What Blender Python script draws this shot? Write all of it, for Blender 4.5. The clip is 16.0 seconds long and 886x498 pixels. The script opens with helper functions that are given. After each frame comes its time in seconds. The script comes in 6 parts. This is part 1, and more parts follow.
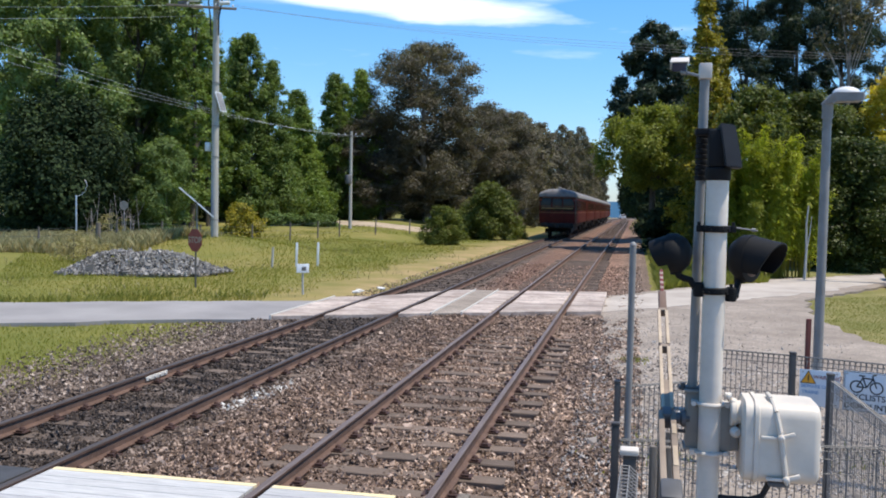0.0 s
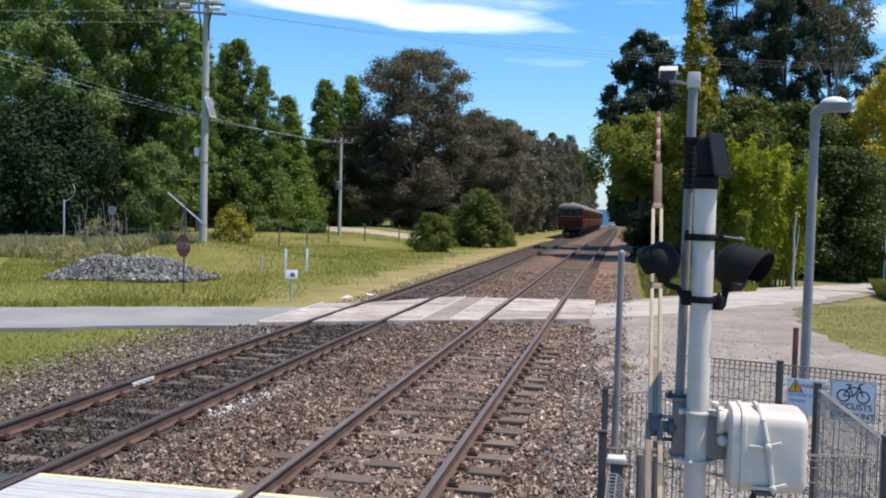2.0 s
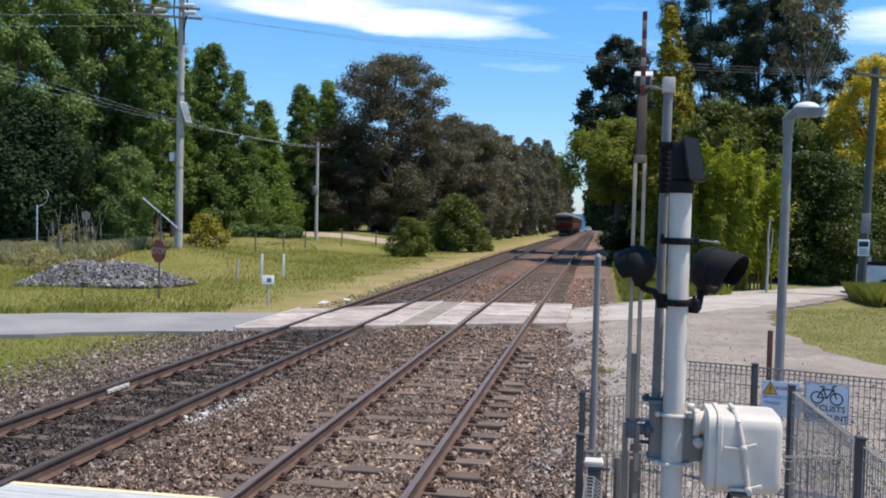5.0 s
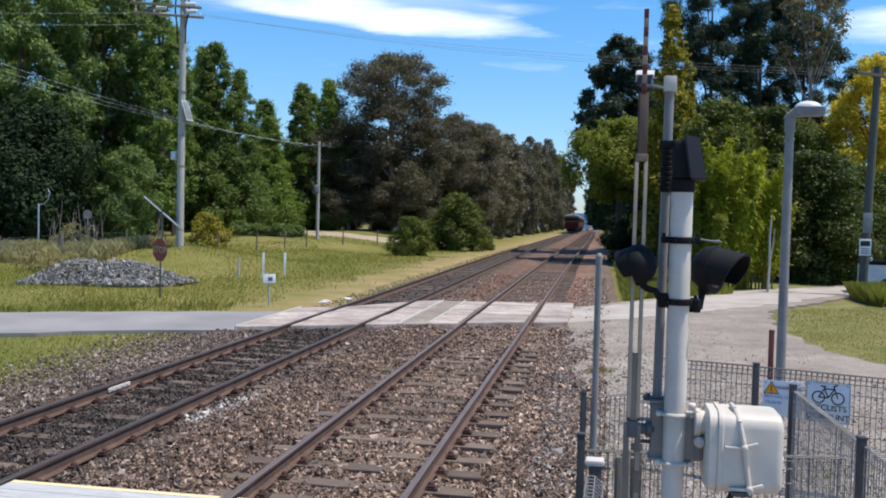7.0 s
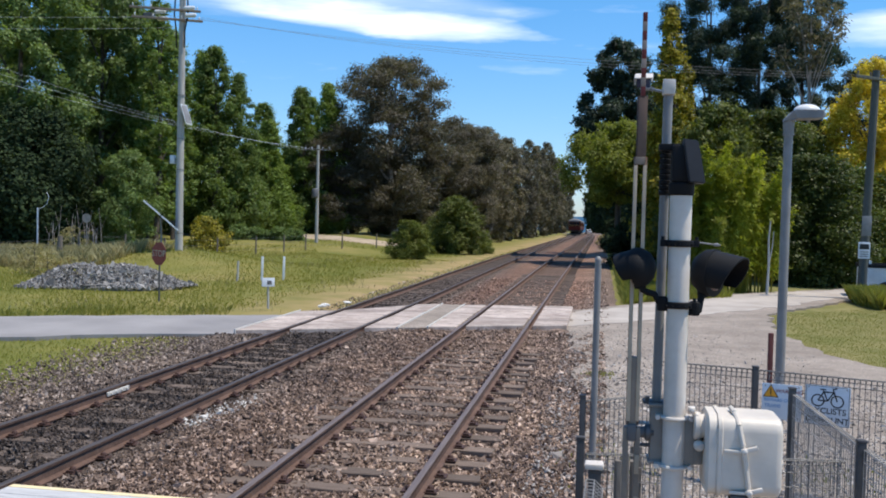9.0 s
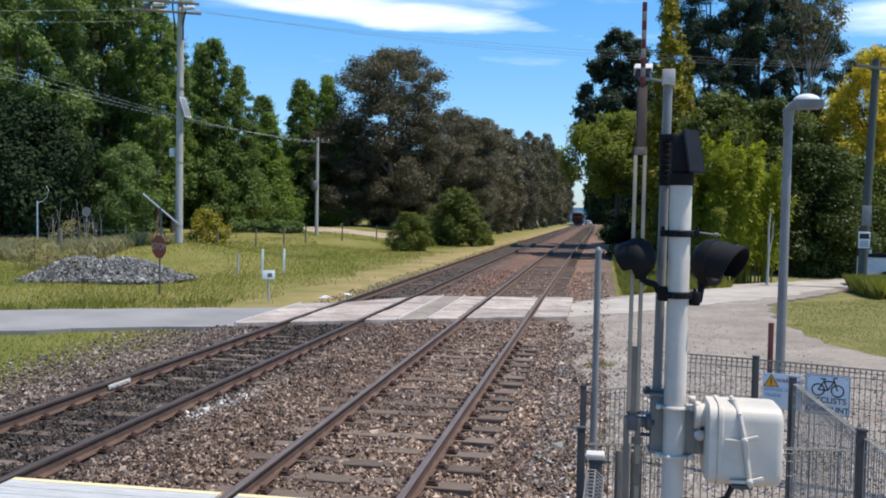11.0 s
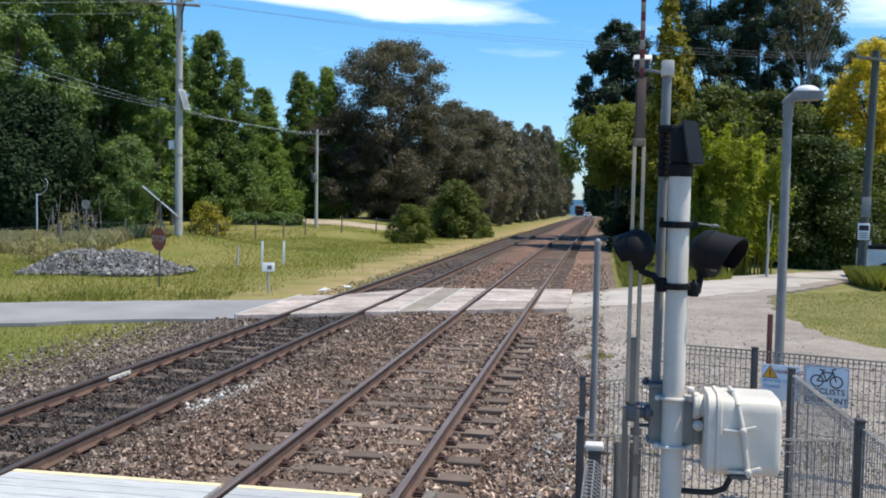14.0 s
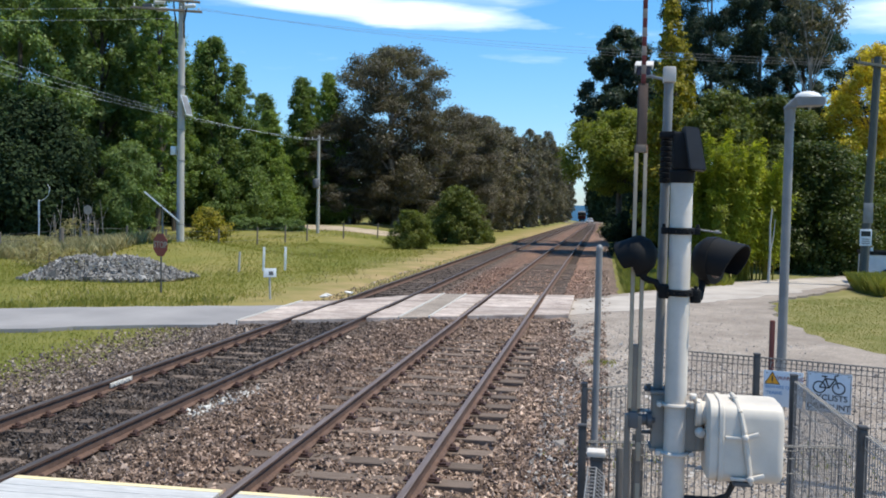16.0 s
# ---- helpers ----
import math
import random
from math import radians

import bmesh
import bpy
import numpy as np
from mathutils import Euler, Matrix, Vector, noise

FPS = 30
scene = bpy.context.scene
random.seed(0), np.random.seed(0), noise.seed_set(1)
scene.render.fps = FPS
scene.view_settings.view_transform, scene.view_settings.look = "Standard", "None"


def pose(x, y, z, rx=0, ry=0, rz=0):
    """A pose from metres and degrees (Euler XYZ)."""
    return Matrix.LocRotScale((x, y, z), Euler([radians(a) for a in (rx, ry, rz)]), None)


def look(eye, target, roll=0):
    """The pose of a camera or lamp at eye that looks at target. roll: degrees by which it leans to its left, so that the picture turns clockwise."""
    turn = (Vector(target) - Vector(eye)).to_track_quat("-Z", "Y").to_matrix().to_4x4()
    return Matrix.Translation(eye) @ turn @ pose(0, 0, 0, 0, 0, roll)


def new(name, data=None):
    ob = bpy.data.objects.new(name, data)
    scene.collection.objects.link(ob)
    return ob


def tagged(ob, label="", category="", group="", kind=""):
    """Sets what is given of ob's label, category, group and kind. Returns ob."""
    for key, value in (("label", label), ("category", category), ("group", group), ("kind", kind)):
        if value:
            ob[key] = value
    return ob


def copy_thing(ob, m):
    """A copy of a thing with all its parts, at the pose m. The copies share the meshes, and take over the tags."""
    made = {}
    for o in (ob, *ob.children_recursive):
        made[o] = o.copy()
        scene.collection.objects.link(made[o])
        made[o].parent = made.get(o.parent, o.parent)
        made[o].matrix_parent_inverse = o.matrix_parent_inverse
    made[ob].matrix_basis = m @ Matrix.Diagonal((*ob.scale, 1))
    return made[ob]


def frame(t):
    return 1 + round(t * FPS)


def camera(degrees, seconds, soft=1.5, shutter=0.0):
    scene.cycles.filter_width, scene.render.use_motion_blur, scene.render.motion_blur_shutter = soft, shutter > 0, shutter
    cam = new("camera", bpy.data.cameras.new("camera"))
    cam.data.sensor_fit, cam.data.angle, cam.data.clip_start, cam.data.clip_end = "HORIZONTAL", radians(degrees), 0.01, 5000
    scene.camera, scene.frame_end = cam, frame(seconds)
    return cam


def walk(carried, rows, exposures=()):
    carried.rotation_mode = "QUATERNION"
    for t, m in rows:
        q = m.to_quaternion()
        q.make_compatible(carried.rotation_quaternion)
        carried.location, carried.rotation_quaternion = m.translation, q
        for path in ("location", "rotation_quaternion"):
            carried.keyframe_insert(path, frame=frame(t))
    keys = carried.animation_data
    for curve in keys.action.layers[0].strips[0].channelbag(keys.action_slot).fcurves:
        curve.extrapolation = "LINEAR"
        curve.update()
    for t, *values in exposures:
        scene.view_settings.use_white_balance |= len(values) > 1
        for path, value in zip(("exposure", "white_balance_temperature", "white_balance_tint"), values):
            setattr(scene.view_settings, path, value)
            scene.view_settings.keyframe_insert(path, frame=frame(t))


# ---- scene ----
from math import cos, pi, sin, tan

# ---------------------------------------------------------------- camera
# seconds, x, y, z, yaw, pitch, roll: a hand-held phone, standing still
STAND = [
    (0, -0.008, -0.009, 2.550, 11.70, -2.88, -1.12),
    (0.5, -0.008, -0.002, 2.550, 11.46, -2.92, -1.27),
    (1, -0.007, -0.012, 2.548, 10.68, -2.69, -1.53),
    (1.5, -0.003, 0.001, 2.549, 11.01, -2.66, -1.26),
    (2, -0.003, 0.003, 2.550, 11.06, -2.44, -1.48),
    (2.5, -0.004, -0.003, 2.550, 10.71, -2.19, -1.54),
    (3, -0.005, -0.012, 2.546, 10.42, -2.31, -1.42),
    (3.5, -0.005, -0.003, 2.548, 10.29, -2.30, -1.37),
    (4, -0.006, -0.006, 2.549, 9.72, -2.05, -1.45),
    (6.5, -0.001, -0.002, 2.546, 9.62, -2.23, -1.33),
    (7, -0.003, 0.002, 2.547, 9.72, -2.17, -1.42),
    (7.5, -0.001, 0.004, 2.548, 9.59, -2.19, -1.46),
    (8, 0.001, 0.003, 2.547, 9.52, -2.01, -1.27),
    (8.5, -0.002, 0.005, 2.547, 9.65, -1.95, -1.39),
    (11, -0.003, 0.001, 2.544, 9.66, -2.46, -1.08),
    (11.5, -0.000, 0.000, 2.545, 9.38, -2.88, -0.84),
    (12, 0.000, -0.007, 2.544, 9.32, -2.86, -0.96),
    (12.5, 0.002, 0.007, 2.543, 9.48, -2.88, -1.01),
    (13, -0.001, -0.004, 2.543, 9.59, -2.83, -1.18),
    (13.5, -0.002, -0.005, 2.542, 9.57, -2.99, -1.10),
    (14, 0.001, -0.005, 2.540, 9.64, -2.94, -1.02),
    (14.5, 0.000, 0.002, 2.541, 9.83, -3.01, -0.92),
    (15, 0.001, -0.000, 2.542, 9.71, -3.09, -0.87),
    (15.5, -0.002, -0.004, 2.543, 9.71, -2.96, -0.89),
    (16, -0.000, 0.000, 2.543, 9.74, -2.59, -1.03),
]
EXPOSURES = [(0.0, 0.42, 6500, 10), (4.0, 0.36, 6500, 10), (8.5, 0.26, 6400, 10), (11.0, 0.30, 6400, 8), (12.5, 0.36, 6400, 6), (16.0, 0.40, 6450, 6)]
cam = camera(51.0, 16.0, soft=1.9)
walk(cam, [(t, pose(x, y, z, 90 + p, r, w)) for t, x, y, z, w, p, r in STAND], EXPOSURES)

# ---------------------------------------------------------------- sky and sun
SUN_AZ, SUN_EL = radians(92), radians(66)  # azimuth to the right of the line of the track
SUN_WAY = Vector((sin(SUN_AZ) * cos(SUN_EL), cos(SUN_AZ) * cos(SUN_EL), sin(SUN_EL)))


def make_world():
    world = bpy.data.worlds.new("sky")
    scene.world = world
    world.use_nodes = True
    nt = world.node_tree
    nt.nodes.clear()
    n, l = nt.nodes.new, nt.links.new
    sky = n("ShaderNodeTexSky")
    sky.sky_type, sky.sun_disc = "NISHITA", False
    sky.sun_elevation, sky.sun_rotation = SUN_EL, SUN_AZ
    sky.air_density, sky.dust_density, sky.ozone_density = 1.0, 0.3, 2.5
    co = n("ShaderNodeTexCoord")
    sep = n("ShaderNodeSeparateXYZ")
    l(co.outputs["Generated"], sep.inputs[0])

    def calc(op, a, b=None, c=None):
        m = n("ShaderNodeMath")
        m.operation = op
        for k, v in enumerate((a, b, c)):
            if v is None:
                continue
            if isinstance(v, (int, float)):
                m.inputs[k].default_value = v
            else:
                l(v, m.inputs[k])
        return m.outputs[0]

    az = calc("MULTIPLY", calc("ARCTAN2", sep.outputs[0], sep.outputs[1]), 57.3)
    el = calc("MULTIPLY", calc("ARCSINE", sep.outputs[2]), 57.3)
    vec = n("ShaderNodeCombineXYZ")
    l(calc("MULTIPLY", az, 0.11), vec.inputs[0])
    l(calc("MULTIPLY", el, 0.75), vec.inputs[1])
    no = n("ShaderNodeTexNoise")
    no.inputs["Scale"].default_value, no.inputs["Detail"].default_value, no.inputs["Roughness"].default_value = 1.0, 5.0, 0.55
    l(vec.outputs[0], no.inputs["Vector"])
    wob = calc("MULTIPLY", calc("SUBTRACT", no.outputs["Fac"], 0.5), 2.2)

    def streak(a0, e0, wa, we, k, slope=0.0):
        da = calc("POWER", calc("ABSOLUTE", calc("DIVIDE", calc("SUBTRACT", az, a0), wa)), 2.0)
        de = calc("POWER", calc("ABSOLUTE", calc("DIVIDE", calc("ADD", calc("SUBTRACT", el, e0), calc("MULTIPLY", calc("SUBTRACT", az, a0), slope)), we)), 2.0)
        v = calc("ADD", calc("SUBTRACT", 1.0, calc("ADD", da, de)), wob)
        return calc("MULTIPLY", calc("SMOOTH_MIN", calc("MAXIMUM", v, 0.0), 1.0, 0.3), k)

    total = calc("ADD", streak(-14.0, 11.85, 12.5, 1.0, 0.95, 0.075), streak(18.0, 10.7, 7.0, 1.4, 0.75))
    veil = calc("ADD", streak(-19.0, 12.9, 15.0, 1.5, 0.30, 0.04), streak(-9.0, 13.6, 5.5, 0.4, 0.6))
    total = calc("MAXIMUM", total, veil)
    wisp = calc("MULTIPLY", calc("MAXIMUM", calc("SUBTRACT", no.outputs["Fac"], 0.60), 0.0), 1.4)
    mask = calc("MINIMUM", calc("ADD", total, wisp), 1.0)
    mix = n("ShaderNodeMix")
    mix.data_type = "RGBA"
    l(mask, mix.inputs["Factor"])
    tint = n("ShaderNodeMix")
    tint.data_type, tint.blend_type = "RGBA", "MULTIPLY"
    tint.inputs["Factor"].default_value = 1.0
    l(sky.outputs[0], tint.inputs["A"])
    hue = n("ShaderNodeMix")
    hue.data_type = "RGBA"
    l(calc("MINIMUM", calc("MAXIMUM", calc("DIVIDE", el, 13.0), 0.0), 1.0), hue.inputs["Factor"])
    hue.inputs["A"].default_value, hue.inputs["B"].default_value = (0.84, 1.0, 1.30, 1), (0.58, 1.08, 1.42, 1)
    l(hue.outputs["Result"], tint.inputs["B"])
    l(tint.outputs["Result"], mix.inputs["A"])
    mix.inputs["B"].default_value = (10.6, 11.2, 11.8, 1)
    bg = n("ShaderNodeBackground")
    bg.inputs["Strength"].default_value = 0.104
    l(mix.outputs["Result"], bg.inputs["Color"])
    out = n("ShaderNodeOutputWorld")
    l(bg.outputs[0], out.inputs["Surface"])


make_world()
sun_data = bpy.data.lights.new("sun", "SUN")
sun_data.energy, sun_data.angle, sun_data.color = 4.3, radians(0.53), (1.0, 0.905, 0.77)
sun = new("sun", sun_data)
sun.matrix_world = look(SUN_WAY * 200, (0, 0, 0))

# ---------------------------------------------------------------- materials


class Mat:
    """A small builder of node materials."""

    def __init__(self, name, rough=0.8, metal=0.0, spec=0.3):
        self.m = bpy.data.materials.new(name)
        self.m.use_nodes = True
        self.nt = self.m.node_tree
        self.b = self.nt.nodes["Principled BSDF"]
        self.b.inputs["Roughness"].default_value = rough
        self.b.inputs["Metallic"].default_value = metal
        self.b.inputs["Specular IOR Level"].default_value = spec
        self.co = self.nt.nodes.new("ShaderNodeTexCoord").outputs["Object"]
        self.heights = None

    def node(self, kind, **sets):
        nd = self.nt.nodes.new(kind)
        for k, v in sets.items():
            nd.inputs[k].default_value = v
        return nd

    def link(self, a, b):
        self.nt.links.new(a, b)

    def world(self):
        g = self.nt.nodes.new("ShaderNodeNewGeometry")
        self.co = g.outputs["Position"]
        return self

    def stretched(self, sx, sy, sz):
        mp = self.node("ShaderNodeMapping", Scale=(sx, sy, sz))
        self.link(self.co, mp.inputs["Vector"])
        self.co = mp.outputs["Vector"]
        return self

    def noise(self, scale, detail=4.0, rough=0.6):
        nd = self.node("ShaderNodeTexNoise", Scale=scale, Detail=detail, Roughness=rough)
        self.link(self.co, nd.inputs["Vector"])
        return nd.outputs["Fac"]

    def cells(self, scale, what="Color"):
        nd = self.node("ShaderNodeTexVoronoi", Scale=scale)
        self.link(self.co, nd.inputs["Vector"])
        return nd.outputs[what]

    def ramp(self, fac, *stops):
        r = self.nt.nodes.new("ShaderNodeValToRGB")
        e = r.color_ramp.elements
        while len(e) < len(stops):
            e.new(0.5)
        for s, (p, c) in zip(e, stops):
            s.position = p
            s.color = (*c, 1) if not isinstance(c, (int, float)) else (c, c, c, 1)
        self.link(fac, r.inputs["Fac"])
        return r.outputs["Color"]

    def mix(self, fac, a, b, blend="MIX"):
        m = self.nt.nodes.new("ShaderNodeMix")
        m.data_type, m.blend_type = "RGBA", blend
        for v, k in ((fac, "Factor"), (a, "A"), (b, "B")):
            if isinstance(v, (int, float)) and k == "Factor":
                m.inputs[k].default_value = v
            elif isinstance(v, tuple):
                m.inputs[k].default_value = (*v, 1)
            else:
                self.link(v, m.inputs[k])
        return m.outputs["Result"]

    def island(self):
        return self.nt.nodes.new("ShaderNodeNewGeometry").outputs["Random Per Island"]

    def each(self):
        return self.nt.nodes.new("ShaderNodeObjectInfo").outputs["Random"]

    def colour(self, c):
        if isinstance(c, tuple):
            self.b.inputs["Base Color"].default_value = (*c, 1)
        else:
            self.link(c, self.b.inputs["Base Color"])
        return self

    def bump(self, height, strength=0.4, distance=0.02):
        bp = self.node("ShaderNodeBump", Strength=strength, Distance=distance)
        self.link(height, bp.inputs["Height"])
        self.link(bp.outputs["Normal"], self.b.inputs["Normal"])
        return self

    def gloss(self, fac, lo, hi):
        mr = self.node("ShaderNodeMapRange", **{"To Min": lo, "To Max": hi})
        self.link(fac, mr.inputs["Value"])
        self.link(mr.outputs[0], self.b.inputs["Roughness"])
        return self


def painted(name, c, rough=0.5, dirt=0.25, metal=0.0, spec=0.4, scale=6.0):
    """Paint or metal with two scales of grime."""
    k = Mat(name, rough, metal, spec)
    big, fine = k.noise(scale * 0.35, 5), k.noise(scale * 9, 3)
    dark = tuple(v * (1 - dirt) * 0.9 for v in c)
    base = k.mix(k.ramp(big, (0.42, 0.0), (0.68, 1.0)), c, dark)
    k.colour(k.mix(k.ramp(fine, (0.55, 0.0), (0.75, 0.35)), base, tuple(v * 0.75 for v in c)))
    k.gloss(big, rough * 0.8, min(1.0, rough * 1.25))
    return k.bump(fine, 0.12, 0.004).m


def leafy(name, lo, mid, hi, through_light=0.35, rough=0.5):
    k = Mat(name, rough, 0, 0.25)
    rnd = k.island()
    c = k.ramp(rnd, (0.0, lo), (0.5, mid), (1.0, hi))
    obj = k.ramp(k.each(), (0.0, (0.70, 0.72, 0.74)), (1.0, (1.16, 1.14, 1.05)))
    c = k.mix(1.0, c, obj, "MULTIPLY")
    k.colour(c)
    tr = k.node("ShaderNodeBsdfTranslucent")
    k.link(k.mix(1.0, c, (1.25, 1.35, 0.6), "MULTIPLY"), tr.inputs["Color"])
    ms = k.node("ShaderNodeMixShader", Fac=through_light)
    k.link(k.b.outputs[0], ms.inputs[1])
    k.link(tr.outputs[0], ms.inputs[2])
    k.link(ms.outputs[0], k.nt.nodes["Material Output"].inputs["Surface"])
    return k.m


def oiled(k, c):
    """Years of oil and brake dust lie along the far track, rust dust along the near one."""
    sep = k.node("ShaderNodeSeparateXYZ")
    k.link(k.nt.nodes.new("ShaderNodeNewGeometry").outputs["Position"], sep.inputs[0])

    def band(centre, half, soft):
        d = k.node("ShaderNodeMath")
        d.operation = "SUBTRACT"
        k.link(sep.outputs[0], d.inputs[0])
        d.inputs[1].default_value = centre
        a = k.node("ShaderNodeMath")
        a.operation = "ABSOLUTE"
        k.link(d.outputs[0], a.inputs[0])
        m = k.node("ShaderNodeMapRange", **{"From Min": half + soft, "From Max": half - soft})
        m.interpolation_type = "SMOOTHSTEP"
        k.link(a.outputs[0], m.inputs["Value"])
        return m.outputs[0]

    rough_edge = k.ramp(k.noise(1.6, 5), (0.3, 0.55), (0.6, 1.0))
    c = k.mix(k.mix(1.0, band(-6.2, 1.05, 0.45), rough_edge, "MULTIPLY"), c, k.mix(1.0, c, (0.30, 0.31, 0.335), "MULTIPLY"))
    rusty = k.mix(1.0, c, (1.12, 0.99, 0.91), "MULTIPLY")
    c = k.mix(k.mix(1.0, band(-3.9, 1.1, 0.9), rough_edge, "MULTIPLY"), c, rusty)
    past = k.node("ShaderNodeMapRange", **{"From Min": 25.0, "From Max": 33.0})
    k.link(sep.outputs[1], past.inputs["Value"])
    red = k.mix(1.0, c, (1.18, 1.03, 0.97), "MULTIPLY")  # rust dust past the road, where trains brake
    c = k.mix(k.mix(1.0, past.outputs[0], band(-2.6, 2.2, 0.5), "MULTIPLY"), c, red)
    dusty = k.mix(1.0, c, (1.52, 1.38, 1.27), "MULTIPLY")
    return k.mix(k.mix(1.0, band(-1.1, 1.6, 0.9), rough_edge, "MULTIPLY"), c, dusty)


def make_materials():
    M = {}
    k = Mat("stone_ballast", 0.9)
    c = k.ramp(k.island(), (0.0, (0.046, 0.035, 0.029)), (0.38, (0.140, 0.111, 0.093)), (0.78, (0.275, 0.226, 0.195)), (1.0, (0.50, 0.43, 0.38)))
    k.world()
    patch = k.ramp(k.noise(0.55, 3), (0.35, (0.78, 0.74, 0.72)), (0.65, (1.15, 1.08, 1.0)))
    c = k.mix(1.0, c, patch, "MULTIPLY")
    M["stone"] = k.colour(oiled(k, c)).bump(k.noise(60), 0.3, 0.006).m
    k = Mat("ballast_bed", 0.95).world()
    c = k.mix(k.cells(17), (0.040, 0.031, 0.027), (0.24, 0.195, 0.17))
    far = k.ramp(k.noise(0.35, 4), (0.3, (0.7, 0.66, 0.63)), (0.7, (1.15, 1.08, 1.0)))
    c = k.mix(1.0, c, far, "MULTIPLY")
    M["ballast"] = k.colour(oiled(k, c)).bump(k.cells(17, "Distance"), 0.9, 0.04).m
    k = Mat("stone_heap", 0.9)
    c = k.ramp(k.island(), (0.0, (0.085, 0.080, 0.076)), (0.5, (0.20, 0.19, 0.18)), (1.0, (0.37, 0.355, 0.34)))
    M["heap"] = k.colour(c).bump(k.noise(40), 0.3, 0.01).m
    k = Mat("gravel_stone", 0.9)
    M["gravelstone"] = k.colour(k.ramp(k.island(), (0, (0.17, 0.145, 0.125)), (0.6, (0.34, 0.30, 0.27)), (1, (0.55, 0.51, 0.47)))).m
    k = Mat("pale_stone", 0.9)
    M["pale"] = k.colour(k.ramp(k.island(), (0, (0.42, 0.40, 0.37)), (1, (0.72, 0.70, 0.66)))).m
    k = Mat("rail_rust", 0.75, 0.25)
    big, fine = k.noise(3, 4), k.noise(45, 4)
    c = k.ramp(big, (0.3, (0.090, 0.055, 0.043)), (0.7, (0.165, 0.102, 0.078)))
    M["rust"] = k.colour(k.mix(k.ramp(fine, (0.5, 0.0), (0.8, 0.7)), c, (0.21, 0.145, 0.11))).bump(fine, 0.3, 0.004).m
    k = Mat("rail_head", 0.5, 0.45).stretched(1, 0.05, 1)
    M["railhead"] = k.colour(k.ramp(k.noise(30), (0.3, (0.155, 0.118, 0.104)), (0.7, (0.25, 0.198, 0.18)))).gloss(k.noise(12), 0.44, 0.7).m
    k = Mat("rail_head_dull", 0.5, 0.5).stretched(1, 0.05, 1)
    M["railhead_dull"] = k.colour(k.ramp(k.noise(30), (0.3, (0.085, 0.068, 0.060)), (0.7, (0.15, 0.122, 0.108)))).m
    k = Mat("sleeper_timber", 0.9)
    rnd = k.each()
    k.stretched(1.2, 14, 8)
    grain = k.noise(4, 6)
    c = k.ramp(grain, (0.3, (0.105, 0.080, 0.065)), (0.7, (0.205, 0.162, 0.134)))
    M["sleeper"] = k.colour(k.mix(1.0, c, k.ramp(rnd, (0, (0.7, 0.68, 0.66)), (1, (1.2, 1.15, 1.1))), "MULTIPLY")).bump(grain, 0.6, 0.01).m
    k = Mat("deck_timber", 0.8)
    rnd = k.each()
    k.stretched(0.8, 10, 8)
    grain = k.noise(5, 6)
    c = k.ramp(grain, (0.3, (0.34, 0.34, 0.34)), (0.7, (0.54, 0.54, 0.53)))
    M["deck"] = k.colour(k.mix(1.0, c, k.ramp(rnd, (0, (0.82, 0.82, 0.84)), (1, (1.1, 1.1, 1.1))), "MULTIPLY")).bump(grain, 0.4, 0.006).m
    k = Mat("grey_green_timber", 0.9).stretched(8, 8, 0.7)
    grain = k.noise(6, 6)
    M["dark_pole"] = k.colour(k.ramp(grain, (0.3, (0.055, 0.062, 0.058)), (0.7, (0.11, 0.12, 0.112)))).bump(grain, 0.5, 0.01).m
    k = Mat("old_timber", 0.9).stretched(8, 8, 0.7)
    grain = k.noise(6, 6)
    M["timber"] = k.colour(k.ramp(grain, (0.3, (0.10, 0.085, 0.07)), (0.7, (0.24, 0.21, 0.18)))).bump(grain, 0.5, 0.01).m
    k = Mat("pole_timber", 0.85).stretched(5, 5, 0.25)
    grain = k.noise(5, 6)
    M["pole"] = k.colour(k.ramp(grain, (0.3, (0.30, 0.29, 0.27)), (0.7, (0.47, 0.46, 0.43)))).bump(grain, 0.4, 0.01).m
    k = Mat("yellow_line", 0.7)
    M["yellow"] = k.colour(k.mix(k.ramp(k.noise(14, 5), (0.5, 0.0), (0.7, 0.8)), (0.76, 0.63, 0.36), (0.58, 0.54, 0.46))).m
    k = Mat("panel_concrete", 0.85)
    rnd = k.each()
    big = k.noise(1.4, 5)
    c = k.ramp(big, (0.3, (0.35, 0.285, 0.25)), (0.7, (0.60, 0.52, 0.47)))
    c = k.mix(1.0, c, k.ramp(rnd, (0, (0.8, 0.78, 0.76)), (1, (1.1, 1.08, 1.06))), "MULTIPLY")
    c = k.mix(k.ramp(k.noise(5, 6, 0.7), (0.5, 0.0), (0.66, 0.65)), c, (0.20, 0.165, 0.14))
    k.stretched(0.16, 1.1, 1)
    c = k.mix(k.ramp(k.noise(1.6, 4), (0.48, 0.0), (0.66, 0.7)), c, (0.19, 0.155, 0.14))
    M["panel"] = k.colour(k.mix(k.ramp(k.noise(40), (0.55, 0.0), (0.75, 0.5)), c, (0.22, 0.19, 0.17))).bump(k.noise(50), 0.3, 0.006).m
    k = Mat("road_seal", 0.9).world()
    c = k.ramp(k.noise(0.5, 5), (0.3, (0.22, 0.21, 0.21)), (0.7, (0.32, 0.305, 0.30)))
    M["road"] = k.colour(k.mix(k.ramp(k.noise(60, 2), (0.5, 0.0), (0.8, 0.6)), c, (0.20, 0.19, 0.185))).bump(k.noise(80), 0.3, 0.006).m
    k = Mat("gravel_apron", 0.95).world()
